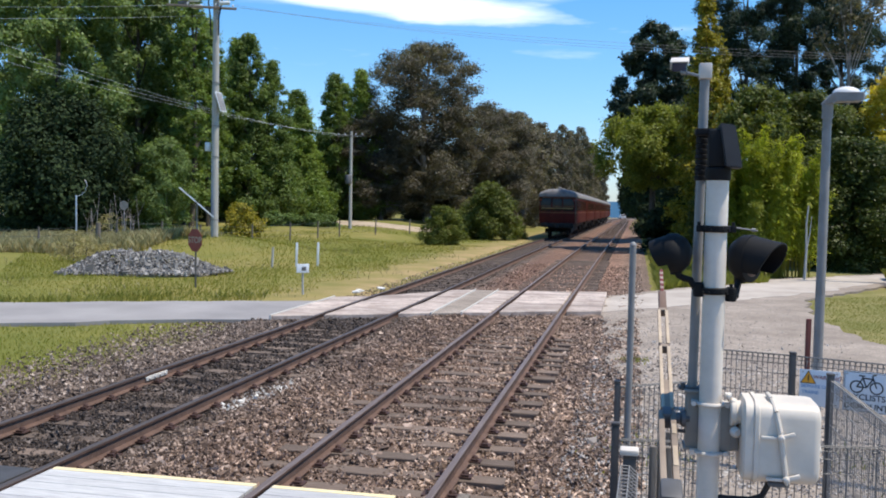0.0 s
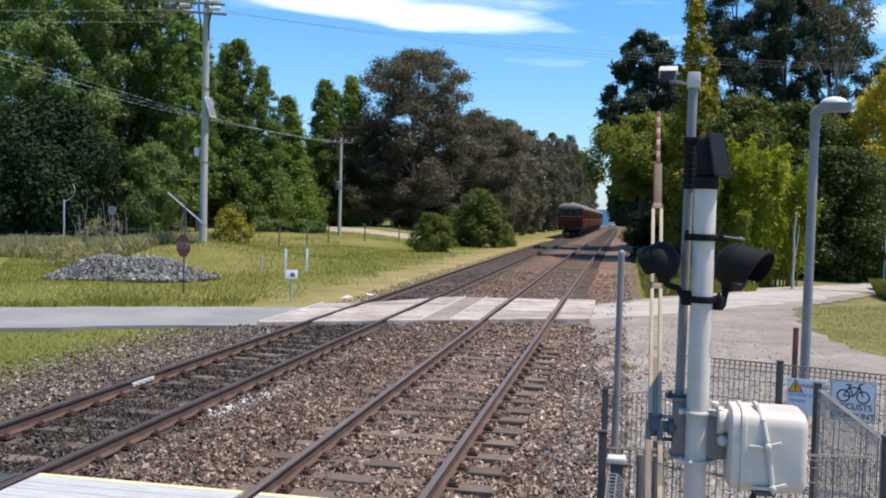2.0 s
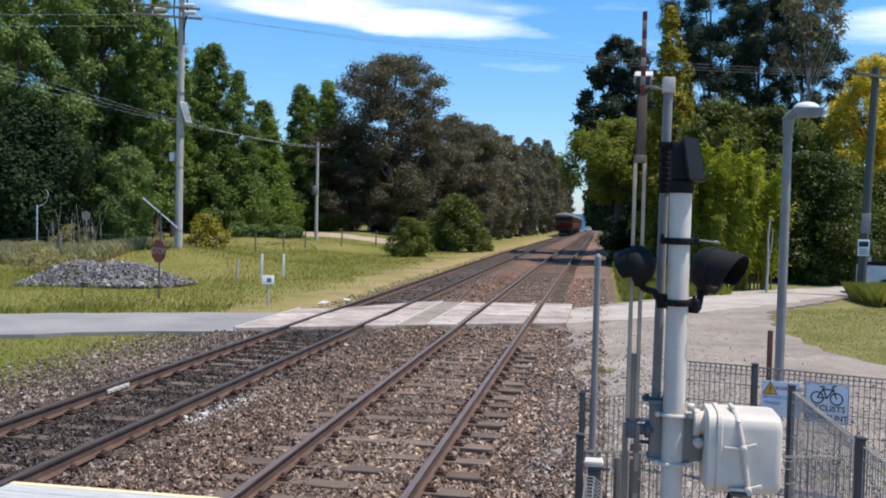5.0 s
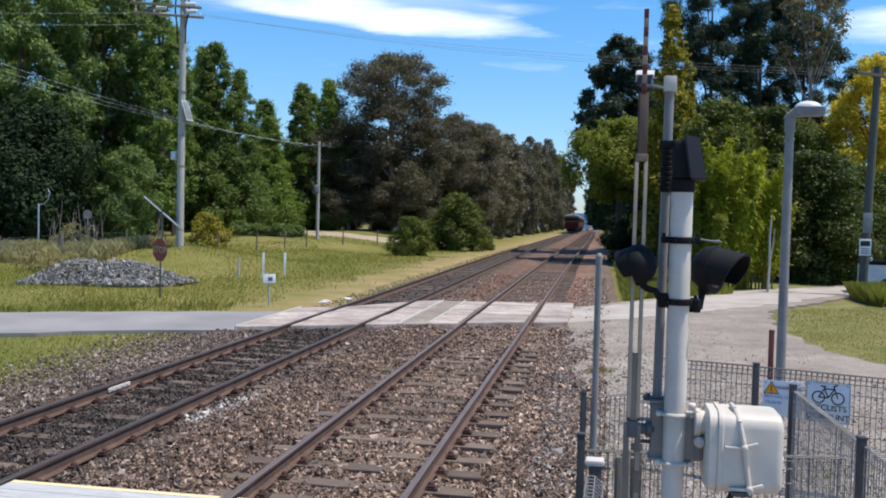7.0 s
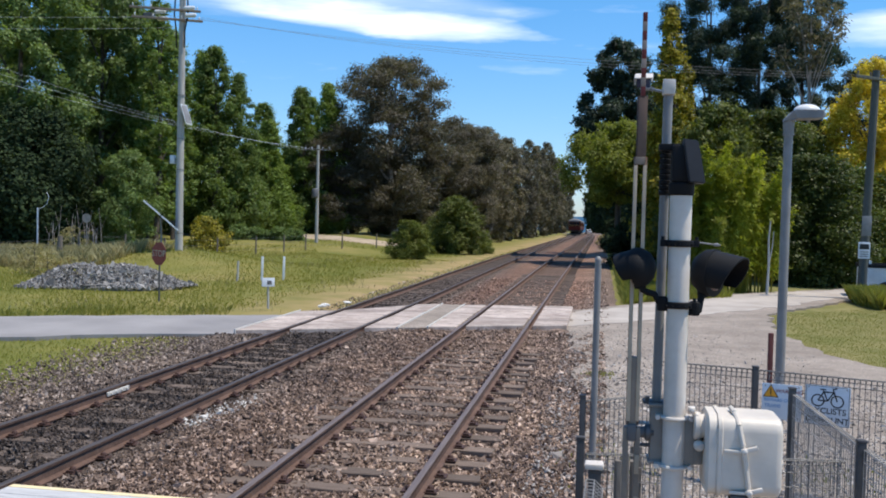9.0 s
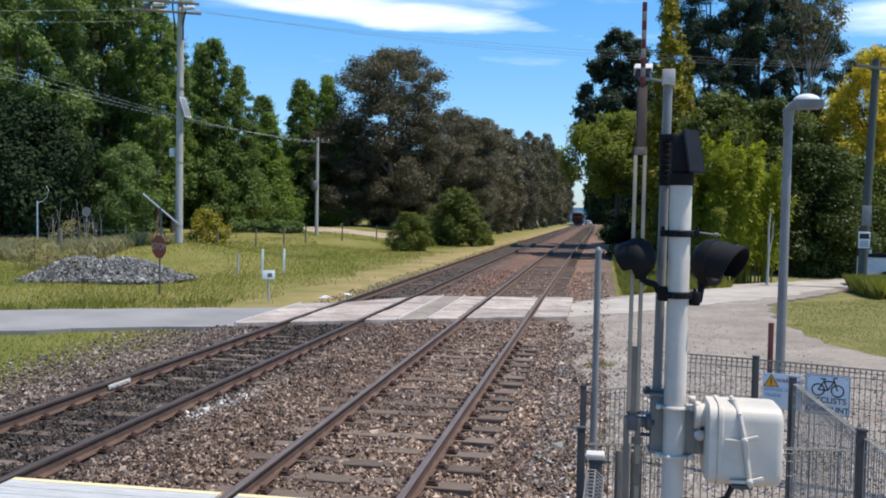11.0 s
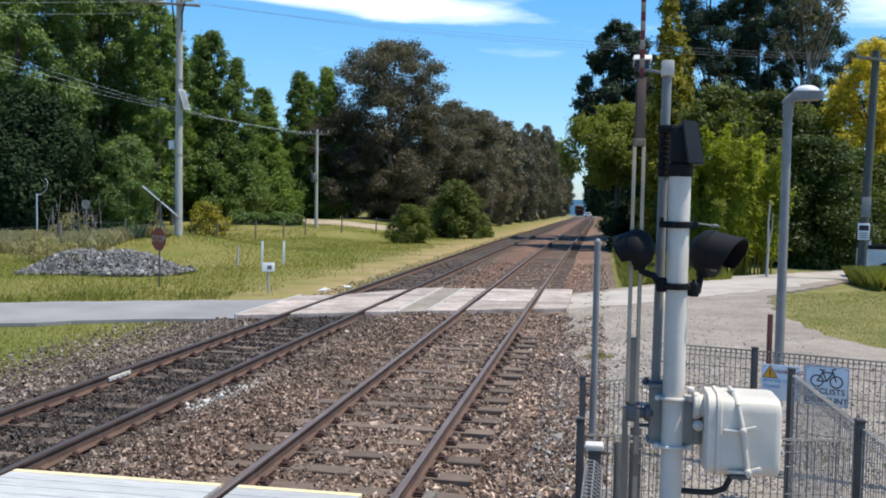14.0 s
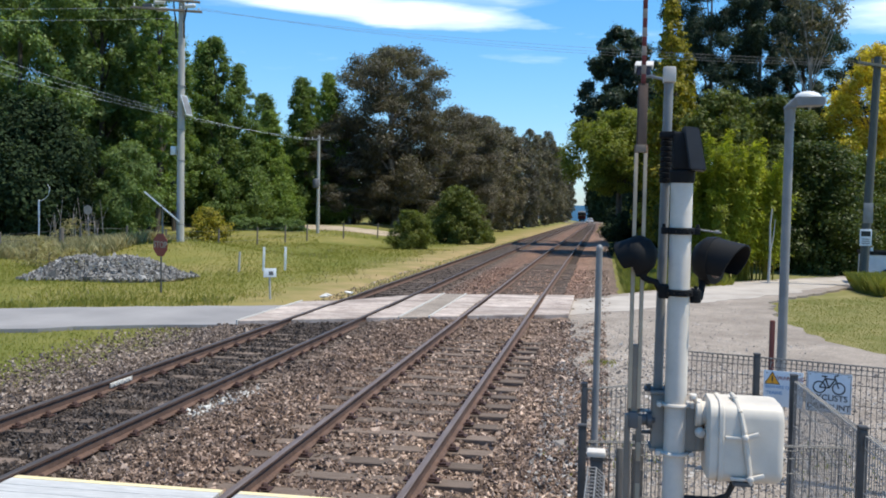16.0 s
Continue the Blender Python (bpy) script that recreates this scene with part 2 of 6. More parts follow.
    c = k.ramp(k.noise(0.45, 5, 0.65), (0.3, (0.25, 0.207, 0.170)), (0.5, (0.35, 0.30, 0.255)), (0.7, (0.47, 0.405, 0.345)))
    worn = k.ramp(k.noise(2.2, 6, 0.7), (0.38, (0.82, 0.80, 0.78)), (0.62, (1.10, 1.09, 1.07)))
    c = k.mix(1.0, c, worn, "MULTIPLY")
    c = k.mix(k.ramp(k.cells(28, "Distance"), (0.2, 0.0), (0.6, 0.55)), c, (0.17, 0.145, 0.125))
    M["gravel"] = k.colour(c).bump(k.noise(40), 0.5, 0.015).m
    k = Mat("pale_gravel_road", 0.95).world()
    c = k.ramp(k.noise(0.6, 5, 0.65), (0.3, (0.32, 0.28, 0.243)), (0.7, (0.47, 0.42, 0.372)))
    M["palegravel"] = k.colour(c).bump(k.noise(40), 0.4, 0.012).m
    k = Mat("dirt_lane", 0.95).world()
    M["lane"] = k.colour(k.ramp(k.noise(0.5, 5, 0.65), (0.3, (0.30, 0.235, 0.165)), (0.7, (0.44, 0.36, 0.265)))).bump(k.noise(30), 0.4, 0.02).m
    k = Mat("grass_ground", 1.0, 0, 0.1).world()
    big = k.noise(0.10, 5, 0.6)
    mid = k.noise(0.9, 5, 0.65)
    c = k.ramp(big, (0.35, (0.135, 0.145, 0.034)), (0.5, (0.190, 0.178, 0.050)), (0.65, (0.275, 0.225, 0.085)))
    c = k.mix(k.ramp(mid, (0.4, 0.0), (0.75, 0.75)), c, (0.125, 0.135, 0.040))
    sep = k.node("ShaderNodeSeparateXYZ")
    k.link(k.co, sep.inputs[0])
    near0 = k.node("ShaderNodeMapRange", **{"From Min": -11.5, "From Max": -8.2})
    k.link(sep.outputs[0], near0.inputs["Value"])
    west = k.node("ShaderNodeMapRange", **{"From Min": 0.0, "From Max": -3.0})
    k.link(sep.outputs[0], west.inputs["Value"])
    north = k.node("ShaderNodeMapRange", **{"From Min": 22.0, "From Max": 27.0})
    k.link(sep.outputs[1], north.inputs["Value"])
    near = k.node("ShaderNodeMath")
    near.operation = "MULTIPLY"
    k.link(near0.outputs[0], near.inputs[0])
    k.link(north.outputs[0], near.inputs[1])
    strip = k.mix(1.0, k.mix(1.0, near.outputs[0], west.outputs[0], "MULTIPLY"), k.ramp(k.noise(0.5, 4), (0.35, 0.25), (0.6, 1.0)), "MULTIPLY")
    c = k.mix(strip, c, (0.34, 0.25, 0.13))
    right = k.node("ShaderNodeMapRange", **{"From Min": 2.0, "From Max": 4.0})
    k.link(sep.outputs[0], right.inputs["Value"])
    mown = k.mix(k.ramp(k.noise(0.8, 6, 0.7), (0.40, 0.0), (0.70, 1.0)), (0.150, 0.150, 0.050), (0.27, 0.23, 0.105))
    c = k.mix(right.outputs[0], c, mown)
    M["grass"] = k.colour(c).bump(k.noise(9, 6), 0.35, 0.06).m
    M["blades"] = leafy("grass_blades", (0.235, 0.235, 0.055), (0.275, 0.262, 0.068), (0.34, 0.305, 0.10), 0.55, 0.85)
    M["lawn"] = leafy("lawn_blades", (0.20, 0.195, 0.060), (0.235, 0.22, 0.074), (0.28, 0.255, 0.10), 0.5, 0.85)
    M["straw"] = leafy("dry_grass", (0.26, 0.22, 0.11), (0.40, 0.34, 0.18), (0.52, 0.46, 0.28), 0.3, 0.8)
    M["white"] = painted("white_paint", (0.70, 0.64, 0.57), 0.35, 0.18)
    M["white_cast"] = painted("white_cast", (0.74, 0.67, 0.58), 0.42, 0.2, scale=4)
    M["galv"] = painted("galvanised_steel", (0.262, 0.256, 0.252), 0.5, 0.22, 0.15)
    M["darkgalv"] = painted("weathered_steel", (0.10, 0.096, 0.095), 0.55, 0.3, 0.4)
    M["castgrey"] = painted("grey_cast_housing", (0.28, 0.255, 0.225), 0.5, 0.3)
    M["boompale"] = painted("boom_weathered_white", (0.44, 0.36, 0.28), 0.6, 0.35)
    M["wire"] = painted("fence_wire", (0.105, 0.108, 0.114), 0.5, 0.2, 0.2)
    M["black"] = painted("black_paint", (0.010, 0.0105, 0.012), 0.65, 0.2, spec=0.2)
    M["hood"] = painted("faded_black_sheet", (0.034, 0.034, 0.037), 0.55, 0.3, spec=0.35)
    M["lens"] = painted("dark_red_lens", (0.035, 0.012, 0.012), 0.12, 0.1, spec=0.6)
    M["cast"] = painted("dark_cast_iron", (0.13, 0.13, 0.135), 0.55, 0.3, 0.3)
    M["rubber"] = painted("black_rubber", (0.02, 0.02, 0.022), 0.6, 0.1)
    M["clip"] = painted("rusty_dark_iron", (0.080, 0.043, 0.033), 0.6, 0.3, 0.3)
    M["redpost"] = painted("red_brown_paint", (0.16, 0.045, 0.035), 0.6, 0.3)
    M["signwhite"] = painted("sign_white", (0.72, 0.75, 0.79), 0.35, 0.08)
    M["signblack"] = painted("sign_black", (0.015, 0.017, 0.02), 0.4, 0.1)
    M["signblue"] = painted("sign_blue", (0.20, 0.36, 0.58), 0.4, 0.1)
    M["signorange"] = painted("sign_orange", (0.82, 0.36, 0.03), 0.4, 0.1)
    M["signred"] = painted("sign_red", (0.26, 0.034, 0.030), 0.4, 0.25)
    # boom paints are darkened: shade on the raised boom is put into their colours
    M["red"] = painted("boom_red", (0.16, 0.024, 0.018), 0.5, 0.2)
    M["strip"] = painted("boom_white_strip", (0.53, 0.42, 0.30), 0.5, 0.3)
    M["boomgrey"] = painted("boom_brown_grey", (0.17, 0.108, 0.078), 0.65, 0.3)
    M["boomroot"] = painted("boom_root_grey_brown", (0.30, 0.235, 0.18), 0.65, 0.35)
    M["bandpale"] = painted("boom_band_shaded_white", (0.34, 0.26, 0.21), 0.55, 0.3)
    M["boomdark"] = painted("boom_dark_brown", (0.075, 0.045, 0.036), 0.6, 0.3)
    M["solar"] = painted("solar_cells", (0.03, 0.045, 0.09), 0.2, 0.1, spec=0.6)
    M["solarback"] = painted("solar_backing", (0.62, 0.66, 0.70), 0.4, 0.1)
    # maroon and roof grey are darkened to include tree shade on the train
    M["trainred"] = painted("carriage_maroon", (0.095, 0.0085, 0.007), 0.5, 0.35, spec=0.2)
    M["trainroof"] = painted("carriage_roof_grey", (0.20, 0.19, 0.19), 0.7, 0.3)
    M["trainline"] = painted("carriage_gold_line", (0.20, 0.075, 0.025), 0.4, 0.2)
    M["brass"] = painted("worn_brass", (0.62, 0.40, 0.16), 0.35, 0.2, 0.6)
    M["undergear"] = painted("carriage_underframe", (0.02, 0.018, 0.017), 0.7, 0.3)
    M["glass"] = painted("carriage_window", (0.012, 0.012, 0.013), 0.25, 0.1, spec=0.35)
    M["lampglass"] = painted("lamp_diffuser", (0.82, 0.81, 0.79), 0.25, 0.05)
    k = Mat("bark", 0.9).stretched(4, 4, 0.6)
    g = k.noise(4, 6)
    M["bark"] = k.colour(k.ramp(g, (0.3, (0.045, 0.036, 0.028)), (0.7, (0.13, 0.11, 0.09)))).bump(g, 0.8, 0.04).m
    k = Mat("gum_bark", 0.8).stretched(3, 3, 0.5)
    g = k.noise(3, 6)
    M["gumbark"] = k.colour(k.ramp(g, (0.3, (0.20, 0.165, 0.14)), (0.7, (0.46, 0.42, 0.38)))).bump(g, 0.4, 0.03).m
    M["leaf_broad"] = leafy("leaves_green", (0.100, 0.152, 0.056), (0.158, 0.222, 0.080), (0.220, 0.290, 0.110), 0.42)
    M["leaf_mid"] = leafy("leaves_mid_green", (0.105, 0.160, 0.040), (0.160, 0.225, 0.055), (0.230, 0.305, 0.080), 0.4)
    # near-black green: deep shade under the trees is put into the leaf colour
    M["leaf_dark_shade"] = leafy("leaves_dark_shade", (0.013, 0.025, 0.013), (0.024, 0.042, 0.019), (0.042, 0.066, 0.027), 0.22, 0.9)
    M["leaf_pine"] = leafy("leaves_blue_green", (0.022, 0.040, 0.027), (0.040, 0.064, 0.042), (0.068, 0.098, 0.060), 0.28)
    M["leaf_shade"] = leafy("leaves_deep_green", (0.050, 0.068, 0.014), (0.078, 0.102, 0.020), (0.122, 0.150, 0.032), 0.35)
    M["leaf_gum"] = leafy("leaves_olive", (0.088, 0.079, 0.058), (0.140, 0.122, 0.094), (0.215, 0.186, 0.148), 0.35)
    M["leaf_fresh"] = leafy("leaves_fresh", (0.130, 0.155, 0.030), (0.205, 0.230, 0.042), (0.30, 0.32, 0.065), 0.45)
    M["leaf_bamboo"] = leafy("leaves_bamboo", (0.20, 0.225, 0.024), (0.30, 0.325, 0.034), (0.42, 0.43, 0.055), 0.5)
    M["leaf_gold"] = leafy("leaves_gold", (0.36, 0.28, 0.025), (0.56, 0.43, 0.045), (0.72, 0.58, 0.10), 0.45)
    M["leaf_cypress"] = leafy("leaves_golden_cypress", (0.13, 0.13, 0.016), (0.27, 0.235, 0.025), (0.50, 0.40, 0.045), 0.3)
    M["leaf_shrub"] = leafy("leaves_shrub", (0.070, 0.090, 0.020), (0.110, 0.132, 0.028), (0.165, 0.185, 0.040), 0.35)
    k = Mat("far_hill", 1.0, 0, 0)
    M["hill"] = k.colour(k.ramp(k.noise(0.02, 5), (0.3, (0.035, 0.095, 0.17)), (0.7, (0.060, 0.135, 0.22)))).m
    return M


M = make_materials()

# ---------------------------------------------------------------- mesh helpers


def mesh_of(name, bm, mats, smooth=False):
    me = bpy.data.meshes.new(name)
    bm.normal_update()
    bm.to_mesh(me)
    bm.free()
    for m in mats if isinstance(mats, (list, tuple)) else [mats]:
        me.materials.append(m)
    if smooth:
        me.polygons.foreach_set("use_smooth", [True] * len(me.polygons))
        me.set_sharp_from_angle(angle=radians(38))
    return me


def part(name, bm, material, parent=None, label="", smooth=True):
    ob = new(name, mesh_of(name, bm, material, smooth))
    if parent is not None:
        ob.parent = parent
    return tagged(ob, label)


def thing(name, label, category, group="", at=(0, 0, 0), turn=0.0):
    ob = new(name)
    ob.empty_display_size = 0.2
    ob.matrix_basis = pose(*at, 0, 0, turn)
    return tagged(ob, label, category, group)


def raw(name, verts, faces, mats, smooth=False, idx=None):
    """A mesh object from numpy arrays of vertices and equal-sided faces."""
    me = bpy.data.meshes.new(name)
    verts, faces = np.asarray(verts, dtype=np.float32), np.asarray(faces, dtype=np.int32)
    n, k = faces.shape
    me.vertices.add(len(verts))
    me.vertices.foreach_set("co", verts.ravel())
    me.loops.add(n * k)
    me.loops.foreach_set("vertex_index", faces.ravel())
    me.polygons.add(n)
    me.polygons.foreach_set("loop_start", np.arange(0, n * k, k, dtype=np.int32))
    me.polygons.foreach_set("loop_total", np.full(n, k, dtype=np.int32))
    for m in mats if isinstance(mats, (list, tuple)) else [mats]:
        me.materials.append(m)
    if idx is not None:
        me.polygons.foreach_set("material_index", np.asarray(idx, dtype=np.int32))
    me.polygons.foreach_set("use_smooth", [smooth] * n)
    me.update(calc_edges=True)
    return new(name, me)


def box(bm, c, s, bevel=0.0, turn=None, mi=0):
    geo = bmesh.ops.create_cube(bm, size=1.0)
    vs = geo["verts"]
    m = Matrix.Translation(c) @ (turn.to_4x4() if turn is not None else Matrix.Identity(4)) @ Matrix.Diagonal((*s, 1))
    bmesh.ops.transform(bm, matrix=m, verts=vs)
    fs = {f for v in vs for f in v.link_faces}
    for f in fs:
        f.material_index = mi
    if bevel > 0:
        es = list({e for v in vs for e in v.link_edges})
        bmesh.ops.bevel(bm, geom=es, offset=bevel, segments=2, affect="EDGES", profile=0.6)
    return bm


def rod(bm, a, b, r, r2=None, seg=12, caps=True, mi=0):
    a, b = Vector(a), Vector(b)
    r2 = r if r2 is None else r2
    d = (b - a).normalized()
    up = Vector((0, 0, 1)) if abs(d.z) < 0.95 else Vector((1, 0, 0))
    u = d.cross(up).normalized()
    w = d.cross(u)
    rings = []
    for p, q in ((a, r), (b, r2)):
        rings.append([bm.verts.new(p + (u * cos(2 * pi * i / seg) + w * sin(2 * pi * i / seg)) * q) for i in range(seg)])
    for i in range(seg):
        f = bm.faces.new((rings[0][i], rings[0][(i + 1) % seg], rings[1][(i + 1) % seg], rings[1][i]))
        f.material_index = mi
    if caps:
        bm.faces.new(rings[0][::-1]).material_index = mi
        bm.faces.new(rings[1]).material_index = mi
    return bm


def pipe(bm, pts, r, seg=8, r_end=None, mi=0):
    """A tube along points, tapered to r_end."""
    pts = [Vector(p) for p in pts]
    n = len(pts)
    r_end = r if r_end is None else r_end
    rings = []
    u = None
    for i, p in enumerate(pts):
        d = (pts[min(i + 1, n - 1)] - pts[max(i - 1, 0)]).normalized()
        if u is None:
            u = d.cross(Vector((0, 0, 1)) if abs(d.z) < 0.9 else Vector((1, 0, 0))).normalized()
        u = (u - d * u.dot(d)).normalized()
        w = d.cross(u)
        q = r + (r_end - r) * i / (n - 1)
        rings.append([bm.verts.new(p + (u * cos(2 * pi * j / seg) + w * sin(2 * pi * j / seg)) * q) for j in range(seg)])
    for a, b in zip(rings, rings[1:]):
        for j in range(seg):
            bm.faces.new((a[j], a[(j + 1) % seg], b[(j + 1) % seg], b[j])).material_index = mi
    bm.faces.new(rings[0][::-1]).material_index = mi
    bm.faces.new(rings[-1]).material_index = mi
    return bm


def lathe(bm, prof, seg=20, axis=None, at=(0, 0, 0), mi=0):
    """Turns (radius, height) pairs about z, then lays z along axis."""
    rot = Vector((0, 0, 1)).rotation_difference(Vector(axis)).to_matrix() if axis is not None else Matrix.Identity(3)
    rings = []
    for r, h in prof:
        rings.append([bm.verts.new(Vector(at) + rot @ Vector((r * cos(2 * pi * i / seg), r * sin(2 * pi * i / seg), h))) for i in range(seg)])
    for a, b in zip(rings, rings[1:]):
        for i in range(seg):
            bm.faces.new((a[i], a[(i + 1) % seg], b[(i + 1) % seg], b[i])).material_index = mi
    bm.faces.new(rings[0][::-1]).material_index = mi
    bm.faces.new(rings[-1]).material_index = mi
    return bm


def slab(bm, outline, z0, z1, mi=0):
    """A prism over a plan outline."""
    lo = [bm.verts.new((x, y, z0)) for x, y in outline]
    hi = [bm.verts.new((x, y, z1)) for x, y in outline]
    n = len(outline)
    top = bm.faces.new(hi)
    top.material_index = mi
    bm.faces.new(lo[::-1]).material_index = mi
    for i in range(n):
        bm.faces.new((lo[i], lo[(i + 1) % n], hi[(i + 1) % n], hi[i])).material_index = mi
    bmesh.ops.recalc_face_normals(bm, faces=bm.faces)
    return bm


def BM():
    return bmesh.new()


def words(text, size, at, parent, material, name="lettering", turn=(90, 0, 0), depth=0.001, bold=0.0):
    cu = bpy.data.curves.new(name, "FONT")
    cu.body, cu.size, cu.align_x, cu.align_y, cu.extrude, cu.offset = text, size, "CENTER", "CENTER", depth, bold
    tmp = bpy.data.objects.new(name, cu)
    me = bpy.data.meshes.new_from_object(tmp)
    bpy.data.objects.remove(tmp)
    me.materials.clear()
    me.materials.append(material)
    ob = new(name, me)
    ob.parent = parent
    ob.matrix_basis = pose(*at, *turn)
    return ob


def dip(y):
    """The line falls gently away in the distance."""
    d = np.clip(np.asarray(y, dtype=float) - 45, 0, None)
    return -0.0035 * d * np.clip(d / 30, 0, 1) - 1.0e-5 * d ** 2


def veer(y):
    """Far down the line the tracks swing slightly to the left."""
    return -3.6e-5 * np.clip(np.asarray(y, dtype=float) - 150, 0, 400) ** 2


GROUND = -0.15
TRACK_R, TRACK_L = -2.44, -6.125  # centre lines
HALF = 0.7525  # half gauge to the middle of the rail head

# ---------------------------------------------------------------- ground, roads, ballast


def grid_sheet(name, xs, ys, zf, material, label):
    xs, ys = np.asarray(xs, dtype=float), np.asarray(ys, dtype=float)
    X, Y = np.meshgrid(xs, ys)
    Z = zf(X, Y)
    n, m = len(xs), len(ys)
    i = np.arange(n * m).reshape(m, n)
    f = np.stack([i[:-1, :-1], i[:-1, 1:], i[1:, 1:], i[1:, :-1]], -1).reshape(-1, 4)
    ob = raw(name, np.stack([X, Y, Z], -1).reshape(-1, 3), f, material, smooth=True)
    return tagged(ob, label, name.replace("_", " "), kind="structure")


def ground_height(X, Y):
    X, Y = np.asarray(X, dtype=float), np.asarray(Y, dtype=float)
    roll = 0.05 * np.sin(X * 0.9 + 0.3 * Y) * np.sin(Y * 0.5 - 0.2 * X)
    away = np.clip((np.abs(X + 4.2) - 6) / 8, 0, 1)
    calm = np.where((X > -1) & (X < 30), 0.25, 1.0)
    rise = np.clip((Y - 48) / 32, 0, 1) ** 1.3 * np.clip((-13.5 - X) / 9, 0, 1)
    rise = rise + 0.85 * np.exp(-((X + 20.5) / 5.0) ** 2 - ((Y - 42.8) / 3.6) ** 2)
    bed = 0.09 * np.clip((4.0 - np.abs(X + 4.4)) / 0.5, 0, 1)  # dug out under the ballast
    return GROUND - 0.06 - bed + dip(Y) + rise + roll * away * calm * np.clip(Y / 20, 0, 1)


def far_steps(near, step, end, grow=1.12):
    out = [near]
    while out[-1] < end:
        out.append(out[-1] + step)
        step *= grow if out[-1] > 60 else 1.0
    return out


gx = sorted([-v for v in far_steps(9.0, 1.2, 2500, 1.25)][::-1] + list(np.arange(-8.6, 6, 0.8)) + far_steps(6.0, 1.2, 2500, 1.25))
gy = [-400, -100, -30, -10] + far_steps(-4.0, 1.0, 3500, 1.08)
ground = grid_sheet("ground", gx, gy, ground_height, M["grass"], "rough grass verge, green with dry yellow patches")

# far blue hill at the end of the line
bm = BM()
hx = np.linspace(-2600, 1800, 89)
base = [bm.verts.new((x, 2400, -90)) for x in hx]
crest = [bm.verts.new((x, 2600 + 40 * sin(x / 90), 6 + 12 * math.exp(-((x + 30) / 260) ** 2) + 4 * sin(x / 70) + 2 * sin(x / 31))) for x in hx]
back = [bm.verts.new((x, 2900, -120)) for x in hx]
for i in range(88):
    bm.faces.new((base[i], base[i + 1], crest[i + 1], crest[i]))
    bm.faces.new((crest[i], crest[i + 1], back[i + 1], back[i]))
tagged(part("backdrop", bm, M["hill"]), "distant blue wooded hill", "hill", kind="structure")


def ragged(outline, step=0.7, amp=0.10, seed=5):
    """The outline with worn, uneven edges."""
    rs = random.Random(seed)
    out = []
    for (ax_, ay_), (bx_, by_) in zip(outline, outline[1:] + outline[:1]):
        n = max(1, int(math.hypot(bx_ - ax_, by_ - ay_) / step))
        for i in range(n):
            u = i / n
            d = 0.0 if i == 0 else amp
            out.append((ax_ + (bx_ - ax_) * u + rs.uniform(-d, d), ay_ + (by_ - ay_) * u + rs.uniform(-d, d)))
    return out


def flat_piece(name, outline, z, material, label, thick=0.08, cat="road", step=0.7, amp=0.10):
    outline = ragged(outline, step, amp)
    bm = BM()
    slab(bm, outline, z - thick, z)
    bmesh.ops.triangulate(bm, faces=[f for f in bm.faces if len(f.verts) > 4])
    return tagged(part(name, bm, material, smooth=False), label, cat, kind="structure")


flat_piece("road", [(-7.88, 19.4), (-7.95, 23.6), (-9.3, 22.9), (-11.6, 22.0), (-14.6, 20.4), (-30, 12.8), (-45, 6), (-45, 1), (-30, 7.4), (-12.2, 17.2), (-10.3, 18.4)],
           -0.130, M["road"], "worn grey sealed side road", 0.1)
flat_piece("gravel_apron", [(0.05, -14.0), (10, -14.0), (10, 16.2), (7.2, 17.6), (5.5, 18.9), (4.7, 20.6), (4.5, 23.5), (4.6, 27.0), (5.2, 29.5), (6.3, 31.6), (9.2, 36.2), (14, 40.4), (26, 47.5),
                            (26, 53), (10.4, 42.6), (5.1, 37.2), (1.65, 31.9), (-0.78, 28.0), (-0.78, 22.2), (-0.55, 20), (-0.2, 18.2), (-0.42, 16.8), (-0.15, 15.1), (0.1, 13.6), (-0.2, 12.0), (0.12, 10.4), (-0.1, 8.7), (0.1, 7)],
           GROUND + 0.01, M["gravel"], "grey-brown gravel apron beside the crossing", 0.12, "gravel", 0.4, 0.16)
flat_piece("gravel_road", [(-0.74, 23.6), (1.5, 26.2), (5.0, 30.6), (9.0, 36.9), (14, 41.2), (26, 48.3), (26, 52.4), (10.5, 42.1), (5.2, 36.7), (1.8, 31.4), (-0.74, 27.3)],
           GROUND + 0.022, M["palegravel"], "pale sunlit gravel road leading off the crossing", 0.04, "road", 0.4, 0.16)
lane = grid_sheet("path", np.arange(-75, -16.9, 1.0), np.arange(75.0, 81.1, 0.75), lambda X, Y: ground_height(X, Y) + 0.06 - 0.05 * np.abs(Y - 78.0) / 3.0, M["lane"], "pale dirt lane behind the paddock fence")


